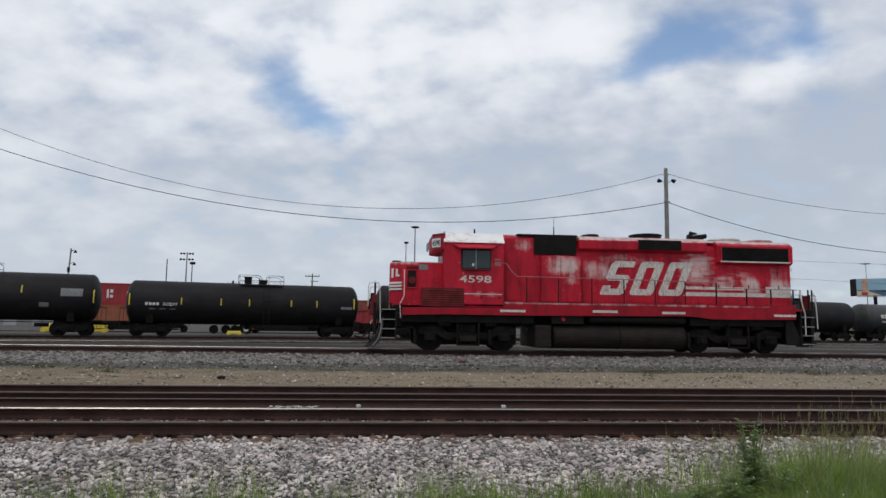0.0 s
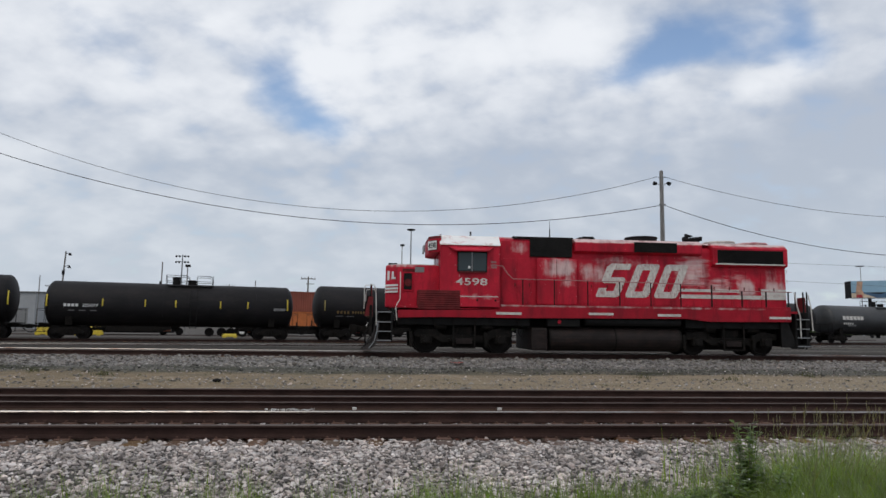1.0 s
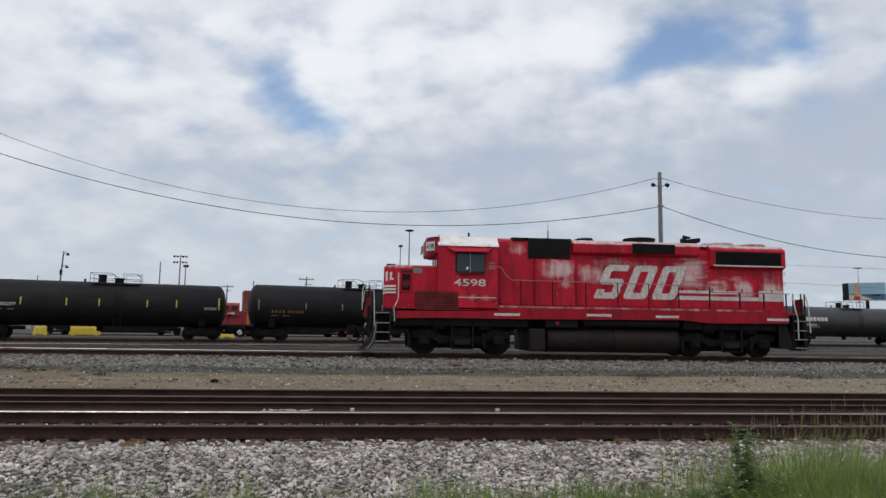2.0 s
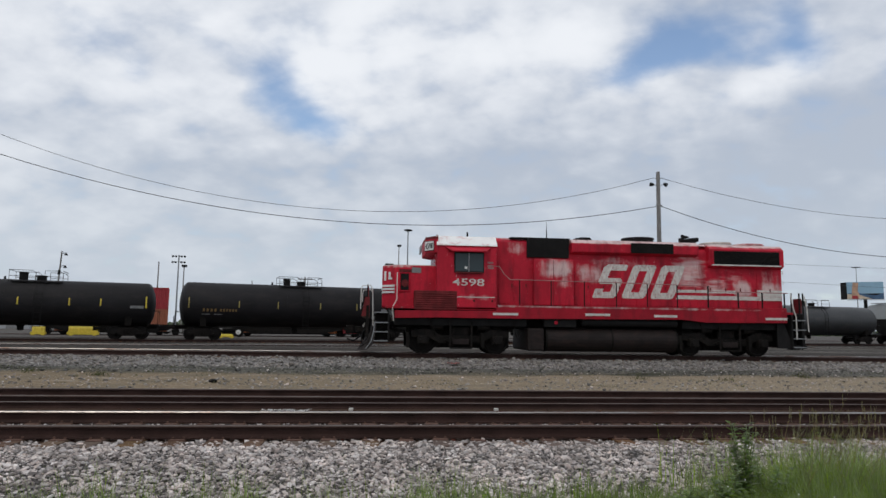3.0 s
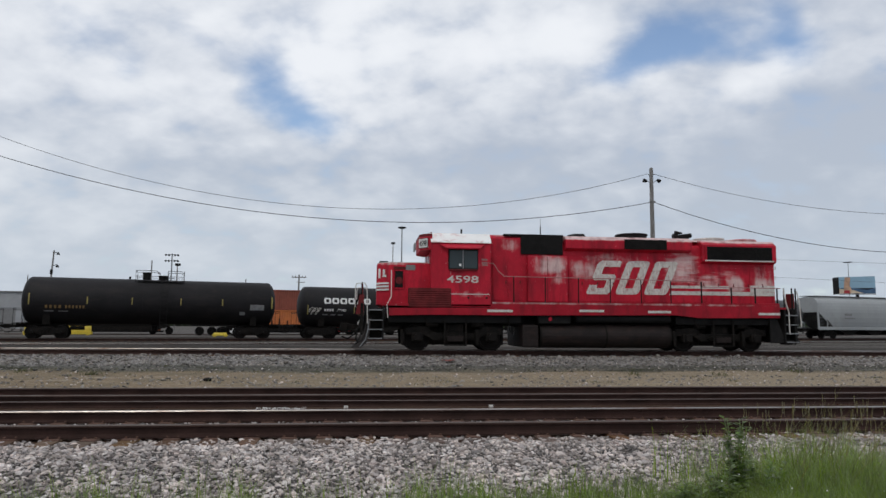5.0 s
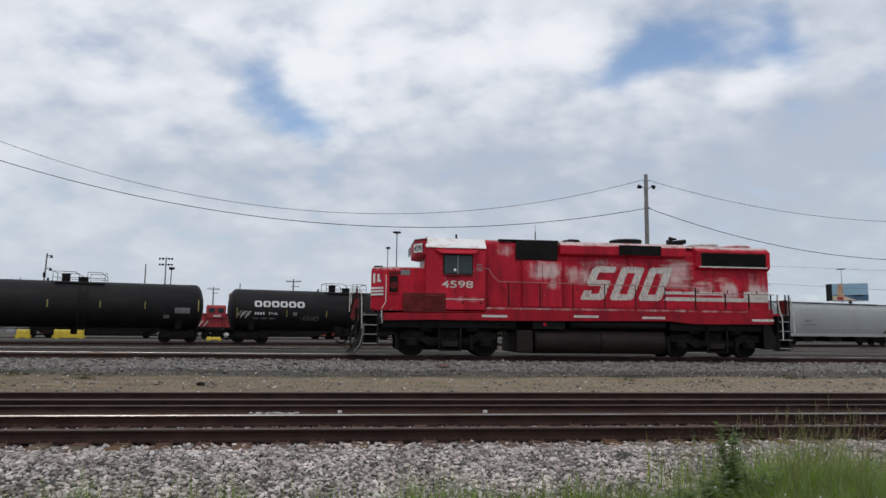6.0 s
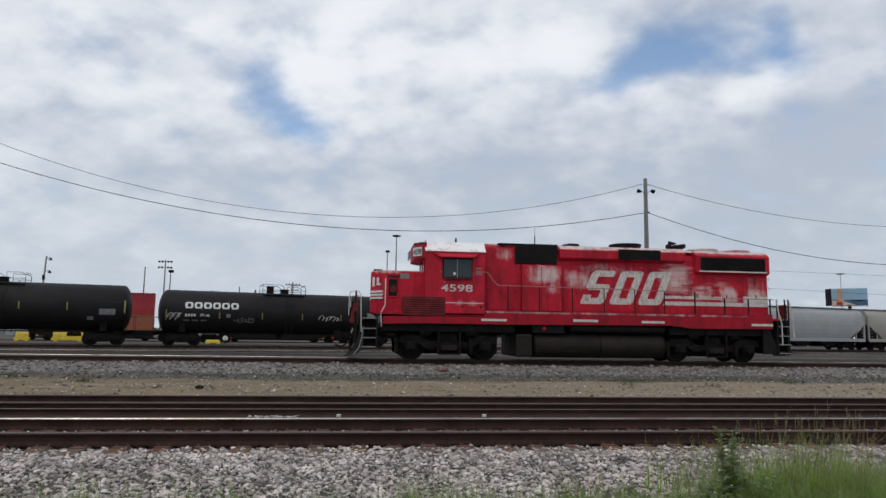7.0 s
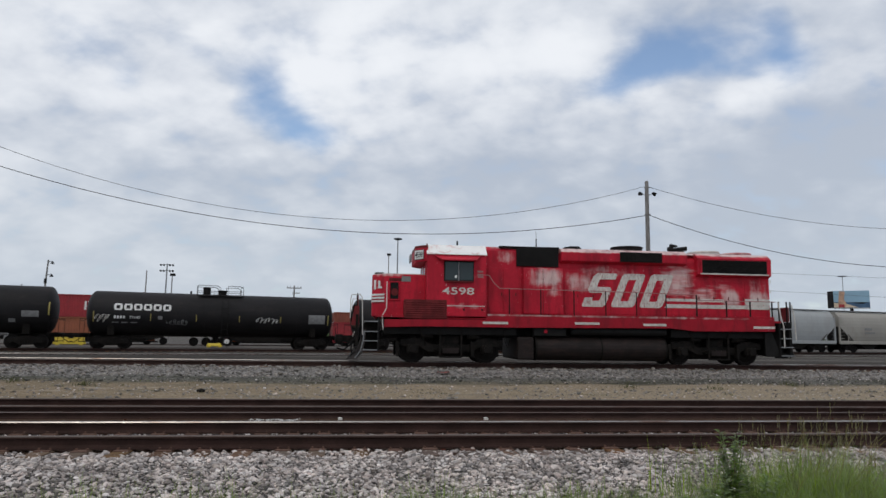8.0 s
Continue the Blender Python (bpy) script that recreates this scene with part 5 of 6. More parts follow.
def loco_truck(x):
    t = new("truck")
    t.parent = LOCO
    t.matrix_basis = pose(x, 0, 0)
    for dx in (-1.40, 1.40):
        wheelset(t, dx, 0.51)
    for s in (-1, 1):
        y = s * 1.08
        pts = [(-1.85, 0.62), (-1.85, 0.86), (-1.1, 0.92), (-0.75, 0.68), (0.75, 0.68), (1.1, 0.92), (1.85, 0.86), (1.85, 0.62), (1.62, 0.60), (1.62, 0.38), (1.18, 0.38), (1.15, 0.60), (0.8, 0.40), (-0.8, 0.40), (-1.15, 0.60), (-1.18, 0.38), (-1.62, 0.38), (-1.62, 0.60)]
        part("side_frame", prism(pts, "y", y - 0.09, y + 0.09, None, 0.015), M_GEAR, t)
        for dx in (-1.4, 1.4):
            part("journal_box", box((dx - 0.2, y - 0.2, 0.36), (dx + 0.2, y + 0.2, 0.68), 0.04), M_GEAR, t)
            part("journal_cap", cyl((dx, s * 1.26, 0.52), (dx, s * 1.34, 0.52), 0.13, 14), M_WHEEL, t)
            part("brake_cylinder", cyl((dx - 0.3 * (1 if dx > 0 else -1), s * 1.12, 1.02), (dx - 0.75 * (1 if dx > 0 else -1), s * 1.12, 1.02), 0.13, 14), M_GEAR, t)
            part("brake_shoe", prism([(dx - 0.62, 0.25), (dx - 0.55, 0.2), (dx - 0.5, 0.5), (dx - 0.55, 0.8), (dx - 0.64, 0.8)], "y", y - 0.25, y - 0.1), M_GEAR, t)
            bm = bmesh.new()
            for k in range(5):
                cyl((dx, y, 0.70 + k * 0.05), (dx, y, 0.725 + k * 0.05), 0.1, 12, None, bm)
            part("coil_spring", bm, M_GEAR, t)
        part("leaf_spring", prism([(-0.6, 0.52), (-0.4, 0.44), (0.4, 0.44), (0.6, 0.52), (0.4, 0.60), (-0.4, 0.60)], "y", y + s * 0.02, y + s * 0.2), M_GEAR, t)
        part("hung_step", box((-0.42, min(s * 1.3, s * 1.42), 0.20), (0.42, max(s * 1.3, s * 1.42), 0.25), 0.01), M_GEAR, t)
        for dx in (-0.4, 0.4):
            part("step_hanger", box((dx - 0.03, min(s * 1.34, s * 1.38), 0.22), (dx + 0.03, max(s * 1.34, s * 1.38), 1.2)), M_GEAR, t)
        part("step_plate", box((-0.30, min(s * 1.33, s * 1.36), 0.36), (0.30, max(s * 1.33, s * 1.36), 0.56), 0.01), M_FUEL, t)
        part("sand_pipe", tube([(-1.2, s * 1.3, 1.3), (-1.0, s * 1.3, 0.9), (-0.85, s * 0.95, 0.25)], 0.022), M_GEAR, t)
    # plain dark block added for the motors, closing the gap between the wheels
    part("gear_case", box((-1.95, -0.62, 0.22), (1.95, 0.62, 1.0), 0.04), M_GEAR, t)
    part("truck_bolster", box((-0.35, -1.05, 0.55), (0.35, 1.05, 1.0), 0.03), M_GEAR, t)
    part("traction_motor", cyl((-0.75, -0.5, 0.55), (-0.75, 0.5, 0.55), 0.35, 16), M_GEAR, t)
    part("traction_motor", cyl((0.75, -0.5, 0.55), (0.75, 0.5, 0.55), 0.35, 16), M_GEAR, t)


def loco_under():
    half = [(-0.95 - 0.47 * math.cos(a), 0.59 + 0.46 * math.sin(a)) for a in [radians(90 - 15 * k) for k in range(13)]]
    sec = half + [(-y, z) for y, z in half[::-1]]
    lp("fuel_tank", prism(sec, "x", 3.14, 8.28), M_FUEL, "oily brown-black fuel tank")
    for x in (3.16, 5.7, 8.26):
        lp("tank_strap", prism([(a * 1.008, (b - 0.6) * 1.015 + 0.6) for a, b in sec], "x", x - 0.03, x + 0.03), M_GEAR)
    lp("air_reservoir", lathe([(4.5, 0.03), (4.53, 0.13), (4.6, 0.155), (8.22, 0.155), (8.29, 0.13), (8.32, 0.03)], "x", 18, (0, -1.26, 1.25)), M_BLACK, "long black air reservoir")
    lp("sump_box", prism([(-1.42, 0.15), (-1.42, 1.0), (1.42, 1.0), (1.42, 0.15)], "x", 2.42, 3.05, None, 0.08), M_FUEL)
    lp("filler_cap", cyl((3.5, -1.44, 1.22), (3.5, -1.3, 1.22), 0.07, 12), M_RED_CAB)
    lp("filter_box", box((3.05, -1.4, 1.05), (4.3, -1.1, 1.36), 0.03), M_BLACK)
    lp("hanging_hose", tube([(1.9, -1.35, 1.3), (1.95, -1.38, 0.8), (2.05, -1.36, 0.6), (2.15, -1.35, 0.9)], 0.02, 6), M_GEAR)
    # dark filler plates added above the trucks to close the see-through gaps
    lp("underframe_plate", box((-2.6, -1.3, 1.05), (2.4, 1.3, 1.36), 0.02), M_BLACK)
    lp("underframe_plate", box((8.5, -1.3, 1.05), (12.6, 1.3, 1.36), 0.02), M_BLACK)


loco_body()
loco_hood()
loco_rails()
loco_under()
loco_truck(-0.1)
loco_truck(10.4)


# ---- loose stone ----
def ico():
    b = bmesh.new()
    bmesh.ops.create_icosphere(b, subdivisions=1, radius=1.0)
    v = np.array([x.co[:] for x in b.verts])
    f = np.array([[x.index for x in q.verts] for q in b.faces])
    b.free()
    return v, f


def stones(name, label, places, sizes, seed, material=None):
    """Many broken stones in one mesh. places: n x 3; sizes: n."""
    rng = np.random.default_rng(seed)
    v, f = ico()
    n = len(places)
    shape = v[None] * rng.uniform(0.65, 1.3, (n, len(v), 1))
    shape = shape * rng.uniform(0.4, 1.5, (n, 1, 3))
    q = rng.normal(size=(n, 4))
    q /= np.linalg.norm(q, axis=1, keepdims=True)
    w, x, y, z = q.T
    rot = np.stack([np.stack([1 - 2 * (y * y + z * z), 2 * (x * y - z * w), 2 * (x * z + y * w)], -1),
                    np.stack([2 * (x * y + z * w), 1 - 2 * (x * x + z * z), 2 * (y * z - x * w)], -1),
                    np.stack([2 * (x * z - y * w), 2 * (y * z + x * w), 1 - 2 * (x * x + y * y)], -1)], 1)
    pts = np.einsum("nij,nkj->nki", rot, shape) * sizes[:, None, None] * np.array([1.1, 1.1, 0.75]) + places[:, None, :]
    faces = (f[None] + (np.arange(n) * len(v))[:, None, None]).reshape(-1, 3)
    me = bpy.data.meshes.new(name)
    me.vertices.add(n * len(v))
    me.vertices.foreach_set("co", pts.reshape(-1).astype(np.float32))
    me.loops.add(faces.size)
    me.loops.foreach_set("vertex_index", faces.reshape(-1).astype(np.int32))
    me.polygons.add(len(faces))
    me.polygons.foreach_set("loop_start", (np.arange(len(faces)) * 3).astype(np.int32))
    me.update(calc_edges=True)
    me.shade_flat()
    me.materials.append(material or M_STONE)
    return tagged(new(name, me), label, "ballast", "", "stuff")


def scatter(n, x0, x1, y0, y1, rmin, rmax, seed, lift=0.0):
    rng = np.random.default_rng(seed)
    xs, ys = rng.uniform(x0, x1, n), rng.uniform(y0, y1, n)
    rs = rmin + (rmax - rmin) * rng.random(n) ** 1.7
    zs = np.array([ground_z(float(a), float(b)) for a, b in zip(xs, ys)]) + rs * rng.uniform(-0.7, 0.9, n) + lift
    return np.stack([xs, ys, zs], 1), rs


p, r = scatter(50000, -6.4, 8.4, 6.1, 9.07, 0.010, 0.033, 1)
stones("ballast", "pale grey crushed stone ballast beside the track", p, r, 11)
p, r = scatter(6500, -6.8, 8.8, 8.98, 9.5, 0.012, 0.034, 8, -0.006)
stones("ballast", "pale ballast heaped between the tie ends", p, r, 18)
# pale stones in the slots under the second rail, between the ties
g = np.random.default_rng(41)
x = np.repeat(np.arange(-13, 24) * 0.505 + 0.2175, 9) + g.uniform(-0.12, 0.12, 37 * 9)
p = np.stack([x, g.uniform(10.95, 11.07, len(x)), g.uniform(-0.205, -0.182, len(x))], 1)
stones("ballast", "pale stones in the slots under a rail", p, g.uniform(0.010, 0.022, len(x)), 42, M_STONE)
# cribs between the ties of the two rusty tracks
p, r = scatter(8000, -9.0, 11.5, 9.55, 11.7, 0.016, 0.034, 2)
p[:, 2] -= 0.012
stones("crib_ballast", "dirty brownish stones between the ties", p, r, 12, M_STONE_DIRTY)
p, r = scatter(1800, -12.0, 15.0, 11.7, 15.7, 0.015, 0.032, 3)
p[:, 2] -= 0.015
stones("crib_ballast", "dirty brownish stones between the tracks", p, r, 13, M_STONE_DIRTY)
p, r = scatter(13000, -12.0, 22.0, 15.85, 17.8, 0.008, 0.028, 4, -0.004)
stones("scattered_gravel", "pale gravel scattered on bare dirt", p, r, 14, M_STONE)
p, r = scatter(6000, -17.0, 28.0, 17.6, 20.6, 0.010, 0.045, 5, -0.01)
stones("scattered_gravel", "odd stones scattered on bare dirt", p, r, 15, M_STONE_GREY)
p, r = scatter(3800, -17.0, 28.0, 21.6, 23.0, 0.014, 0.05, 10, -0.006)
stones("ballast", "dark grey stones at the foot of the shoulder", p, r, 20, M_STONE_DARK)
p, r = scatter(15000, -18.0, 30.0, 22.8, 25.7, 0.016, 0.062, 6, -0.004)
stones("ballast", "grey ballast shoulder of the locomotive track", p, r, 16, M_STONE_GREY)
p, r = scatter(4200, -18.0, 30.0, 17.0, 23.4, 0.010, 0.034, 9, -0.004)
stones("scattered_gravel", "pale stones spilled down from the shoulder", p, r, 19, M_STONE)
p, r = scatter(130, -1.98, -1.1, 12.6, 12.85, 0.007, 0.016, 7, 0.0)
stones("spilled_grain", "whitish spilled lumps beside the rail", p, r, 17, M_WHITE)


def lump(x, y, r, label):
    b = bmesh.new()
    bmesh.ops.create_icosphere(b, subdivisions=2, radius=r)
    for v in b.verts:
        v.co *= 1 + 0.35 * noise.noise(v.co * 9 + Vector((x, y, 0)))
        v.co.z *= 0.6
    ob = part("rock", b, M_GEAR, None)
    ob.matrix_basis = pose(x, y, ground_z(x, y) + r * 0.35)
    tagged(ob, label, "rock")


lump(-4.35, 19.4, 0.11, "dark lump of rock on bare dirt")


def red_scrap(x, y):
    """A crumpled red rag on the ballast shoulder."""
    w = bmesh.new()
    rng = random.Random(4)
    grid = [[w.verts.new((0.05 * i - 0.2, 0.05 * j - 0.15, 0.03 + rng.uniform(0, 0.06))) for i in range(9)] for j in range(7)]
    for a, b in zip(grid, grid[1:]):
        for i in range(8):
            w.faces.new((a[i], a[i + 1], b[i + 1], b[i]))
    bmesh.ops.solidify(w, geom=w.faces[:], thickness=0.008)
    ob = part("rag", w, M_RAG)
    ob.matrix_basis = pose(x, y, ground_z(x, y) + 0.02, 0, 0, 20)
    tagged(ob, "crumpled faded red rag on grey ballast", "rag")


red_scrap(2.78, 23.5)


def marker(x, y):
    bm = box((-0.038, -0.04, 0), (0.038, 0.04, 0.045), 0.008)
    ob = part("track_marker", bm, M_DULL_WHITE)
    ob.matrix_basis = pose(x, y, ground_z(x, y))
    tagged(ob, "small whitish marker block beside the rail", "marker", "markers between the tracks")


marker(-0.38, 12.72)
marker(2.3, 12.72)


# ---- grass and weeds ----
def blades(name, label, spots, seed, material):
    """spots: (x, y, height, lean) of each blade; a blade is a bent, tapering strip."""
    rng = random.Random(seed)
    verts, faces = [], []
    for x, y, hgt, lean, *way in spots:
        a = way[0] if way else rng.uniform(0, math.tau)
        face = rng.uniform(-0.6, 0.6) if way else a + math.pi / 2
        w = rng.uniform(0.003, 0.0065) * (1.0 if y < 10 else 2.2)
        dx, dy = math.cos(a), math.sin(a)
        z0 = ground_z(x, y) - 0.01
        base = len(verts)
        for k in range(4):
            t = k / 3
            cx = x + dx * lean * t * t * hgt
            cy = y + dy * lean * t * t * hgt
            cz = z0 + hgt * t * (1 - 0.18 * lean * t)
            ww = w * (1 - t * 0.92)
            sx, sy = math.cos(face) * ww, math.sin(face) * ww
            verts.append((cx + sx, cy + sy, cz))
            verts.append((cx - sx, cy - sy, cz))
        for k in range(3):
            i = base + 2 * k
            faces.append((i, i + 1, i + 3, i + 2))
    me = bpy.data.meshes.new(name)
    me.from_pydata(verts, [], faces)
    me.materials.append(material)
    return tagged(new(name, me), label, "grass", "", "stuff")


def height_at(x, y, rng):
    """How tall the verge grass grows along the verge."""
    if x < 0.85:
        return rng.uniform(0.25, 0.46) if rng.random() < 0.10 + 0.22 * max(0, noise.noise((x * 1.4, y, 2))) else 0
    if x < 2.7:
        t = 0.22 + 0.08 * noise.noise((x * 1.7, y * 1.5, 0)) + 0.03 * (x - 0.3)
        return rng.uniform(0.55, 1.12) * t
    t = 0.36 + 0.32 * min(1, (x - 2.7) / 1.3) + 0.08 * noise.noise((x * 1.4, y * 1.5, 5))
    return rng.uniform(0.5, 1.15) * t


def verge():
    rng = random.Random(21)
    green, stalk = [], []
    for _ in range(46000):
        x, y = rng.uniform(-4.2, 5.6) if rng.random() < 0.5 else rng.uniform(2.5, 5.6), rng.uniform(4.7, 6.35)
        h = height_at(x, y, rng)
        if h:
            green.append((x, y, h, rng.uniform(0.15, 0.9)))
    for _ in range(110):
        x, y = rng.uniform(-4, 1.0), rng.uniform(6.0, 6.6)
        for _ in range(8):
            green.append((x + rng.gauss(0, 0.03), y + rng.gauss(0, 0.03), rng.uniform(0.32, 0.66), rng.uniform(0.1, 0.7)))
    for _ in range(260):
        x, y = rng.uniform(0.4, 2.9), rng.uniform(6.2, 6.9)
        for _ in range(5):
            green.append((x + rng.gauss(0, 0.04), y + rng.gauss(0, 0.04), rng.uniform(0.2, 0.45), rng.uniform(0.1, 0.6)))
    for _ in range(1000):
        x, y = rng.uniform(3.2, 5.6), rng.uniform(6.1, 7.5)
        if rng.random() < 0.1 + 0.75 * (x - 3.2) / 2.4:
            for _ in range(4):
                green.append((x + rng.gauss(0, 0.05), y + rng.gauss(0, 0.05), rng.uniform(0.25, 0.72), rng.uniform(0.1, 0.7)))
    for _ in range(95):
        x, y = rng.gauss(4.28, 0.17 if rng.random() < 0.55 else 0.5), rng.uniform(5.7, 6.7)
        if x > 3.0:
            stalk.append((x, y, rng.uniform(0.78, 1.28), rng.uniform(0.2, 0.65), rng.gauss(0, 0.6)))
    for x, h in ((3.12, 1.06), (3.35, 1.22), (2.95, 0.98), (3.9, 1.24), (4.7, 1.2), (4.15, 1.1)):
        for k in range(3):
            stalk.append((x + rng.uniform(-0.03, 0.03), 6.1 + rng.uniform(-0.1, 0.1), h * rng.uniform(0.9, 1.0), rng.uniform(0.1, 0.4), rng.gauss(0, 0.6)))
    for _ in range(170):
        green.append((rng.gauss(4.3, 0.15), rng.uniform(5.9, 6.5), rng.uniform(0.6, 0.98), rng.uniform(0.1, 0.5)))
    blades("verge_grass", "lush green grass along the trackside verge", green, 5, M_GRASS)
    blades("dry_stalks", "pale dry grass stalks above the green grass", stalk, 6, M_SEED)
    # seed heads
    w = bmesh.new()
    for x, y, h, lean, way in stalk:
        z = ground_z(x, y) - 0.01 + h * 0.9 * (1 - 0.16 * lean)
        x, y = x + math.cos(way) * lean * 0.81 * h, y + math.sin(way) * lean * 0.81 * h
        for k in range(9):
            a = rng.uniform(0, math.tau)
            d = rng.uniform(0.0, 0.006)
            b = Vector((x + math.cos(a) * d, y + math.sin(a) * d, z + k * 0.013 - 0.03))
            vs = [w.verts.new(b + Vector(o)) for o in ((0, 0, 0.02), (0.004, 0, 0), (-0.002, 0.0035, 0), (-0.002, -0.0035, 0))]
            for q in ((0, 1, 2), (0, 2, 3), (0, 3, 1), (1, 3, 2)):
                w.faces.new([vs[i] for i in q])
    tagged(part("seed_heads", w, M_SEED), "pale seed heads of verge grass", "grass", "", "stuff")
    # tiny white flowers
    w = bmesh.new()
    for _ in range(9):
        x, y = rng.uniform(2.8, 5.0), rng.uniform(5.0, 5.8)
        z = ground_z(x, y) + rng.uniform(0.4, 0.62)
        cyl((x, y, z), (x, y, z + 0.008), 0.007, 7, 0.003, w)
    tagged(part("clover_flowers", w, M_WHITE), "tiny white flowers in the grass", "flower", "", "stuff")


verge()


def weed(x, y, height, spread, seed, stems=11):
    rng = random.Random(seed)
    z0 = ground_z(x, y)
    plant = thing("weed_plant", pose(x, y, z0), "leafy dark green weed growing on the verge", "weed", "weeds on the verge")
    sb, lb = bmesh.new(), bmesh.new()
    for _ in range(stems):
        a, lean = rng.uniform(0, math.tau), rng.uniform(0.05, 0.5)
        h = height * rng.uniform(0.6, 1.0)
        path = [(math.cos(a) * spread * lean * t * t, math.sin(a) * spread * lean * t * t, h * t - (0.02 if t == 0 else 0)) for t in (0, 0.33, 0.66, 1)]
        tube(path, 0.004, 4, sb)
        for k in range(44):
            t = 0.12 + 0.88 * k / 43
            i = min(int(t * 3), 2)
            p = Vector(path[i]).lerp(Vector(path[i + 1]), t * 3 - i)
            b = rng.uniform(0, math.tau)
            ln = rng.uniform(0.06, 0.15) * (1.15 - 0.55 * t)
            d = Vector((math.cos(b), math.sin(b), rng.uniform(0.1, 0.9))).normalized()
            s = d.cross(Vector((0, 0, 1))).normalized() * ln * 0.26
            vs = [lb.verts.new(q) for q in (p, p + d * ln * 0.5 + s, p + d * ln - Vector((0, 0, ln * 0.2)), p + d * ln * 0.5 - s)]
            lb.faces.new(vs)
    part("stem", sb, M_WEED, plant)
    part("foliage", lb, M_WEED, plant)


weed(3.36, 6.0, 1.0, 0.32, 1, 15)
weed(3.58, 6.05, 0.68, 0.7, 2, 12)
weed(3.16, 5.9, 0.6, 0.5, 3, 9)
weed(2.8, 6.0, 0.46, 0.5, 4, 12)


def low_growth():
    """Sparse low tufts on the bare strip between the tracks."""
    rng = random.Random(77)
    spots = []
    for _ in range(800):
        x, y = rng.uniform(-17, 27), rng.uniform(16.6, 22.8)
        if noise.noise((x * 0.35, y * 0.8, 1.0)) + 0.35 * (y - 20.0) / 2.0 < 0.12:
            continue
        k = rng.uniform(0.5, 1.0)
        for _ in range(rng.randint(8, 22)):
            spots.append((x + rng.gauss(0, 0.10), y + rng.gauss(0, 0.08), rng.uniform(0.02, 0.085) * k, rng.uniform(0.3, 1.2)))
    for x, y, k in ((-7.9, 20.9, 1.0), (-10.1, 21.6, 0.8), (8.35, 20.9, 1.0), (14.2, 21.5, 1.0), (11.2, 20.8, 0.8), (-8.1, 21.0, 0.7)):
        for _ in range(60):
            spots.append((x + rng.gauss(0, 0.14), y + rng.gauss(0, 0.15), rng.uniform(0.05, 0.22) * k, rng.uniform(0.2, 1.0)))
    blades("low_tufts", "sparse low grass tufts on bare dirt", spots, 8, M_TUFT)


low_growth()


# ---- poles, lamps and cables ----
def wood_pole():
    p = thing("utility_pole", pose(19.55, 45.0, 0.02), "weathered grey wooden utility pole with two floodlights", "utility pole")
    part("shaft", cyl((0, 0, -0.1), (0.04, 0, 12.4), 0.19, 14, 0.13), M_POLE, p)
    part("cap", cyl((0.04, 0, 12.4), (0.04, 0, 12.47), 0.135, 14, 0.09), M_POLE, p)
    part("bracket", tube([(-0.36, -0.1, 11.52), (0.02, -0.1, 11.35), (0.42, -0.1, 11.58)], 0.025), M_STEEL, p)
    for s, x, z in ((-1, -0.45, 11.5), (1, 0.49, 11.55)):
        bm = lathe([(-0.12, 0.06), (-0.05, 0.11), (0.12, 0.14), (0.15, 0.14)], "x", 16)
        bm.transform(pose(x, -0.12, z, 0, 25 if s > 0 else -10, 180 if s < 0 else 0))
        part("floodlight", bm, M_BLACK, p, "dark floodlight head")
    part("insulator", cyl((-0.2, -0.02, 11.98), (0.35, -0.02, 12.02), 0.03, 8), M_STEEL, p)
    part("insulator", cyl((-0.2, -0.1, 10.05), (0.25, -0.1, 10.05), 0.04, 8), M_GREYMARK, p)


wood_pole()


def cable(pts, r, label):
    bm = bmesh.new()
    tube(pts, r, 5, bm)
    tagged(part("overhead_cable", bm, M_WIRE), label, "cable", "cables on the poles")


def sagging(x0, z0, x1, z1, low, y0=45.0, y1=45.0, n=40):
    """Points of a hanging cable between two supports; low: how far it hangs under the chord at mid-span."""
    return [(x0 + (x1 - x0) * k / n, y0 + (y1 - y0) * k / n, z0 + (z1 - z0) * k / n - 4 * low * (k / n) * (1 - k / n)) for k in range(n + 1)]


cable(sagging(-30.0, 15.69, 19.3, 12.05, 4.65), 0.016, "thin black cable sagging between utility poles")
cable(sagging(-30.0, 13.97, 19.4, 10.0, 3.51), 0.024, "thick black cable sagging between utility poles")
cable(sagging(19.8, 12.05, 57.0, 12.05, 2.4), 0.016, "thin black cable running on past the pole")
cable(sagging(19.7, 10.05, 57.0, 9.5, 2.95), 0.024, "thick black cable running on past the pole")
cable(sagging(24.0, 7.98, 75.0, 7.2, 0.0, 60.0, 60.0), 0.012, "thin faint cable in the distance")
cable(sagging(24.0, 6.55, 75.0, 4.9, 0.0, 60.0, 60.0), 0.012, "thin faint cable in the distance")


def end_pole(x, y, h):
    p = thing("utility_pole", pose(x, y, 0.02), "weathered wooden utility pole at the end of the span", "utility pole")
    part("shaft", cyl((0, 0, -0.1), (0, 0, h), 0.19, 12, 0.13), M_POLE, p)
    part("cross_arm", box((-0.5, -0.06, h - 0.6), (0.5, 0.06, h - 0.45), 0.01), M_POLE, p)


end_pole(-30.1, 45.1, 16.0)
end_pole(57.1, 45.1, 12.4)
end_pole(75.1, 60.1, 8.2)
end_pole(23.9, 60.1, 8.4)


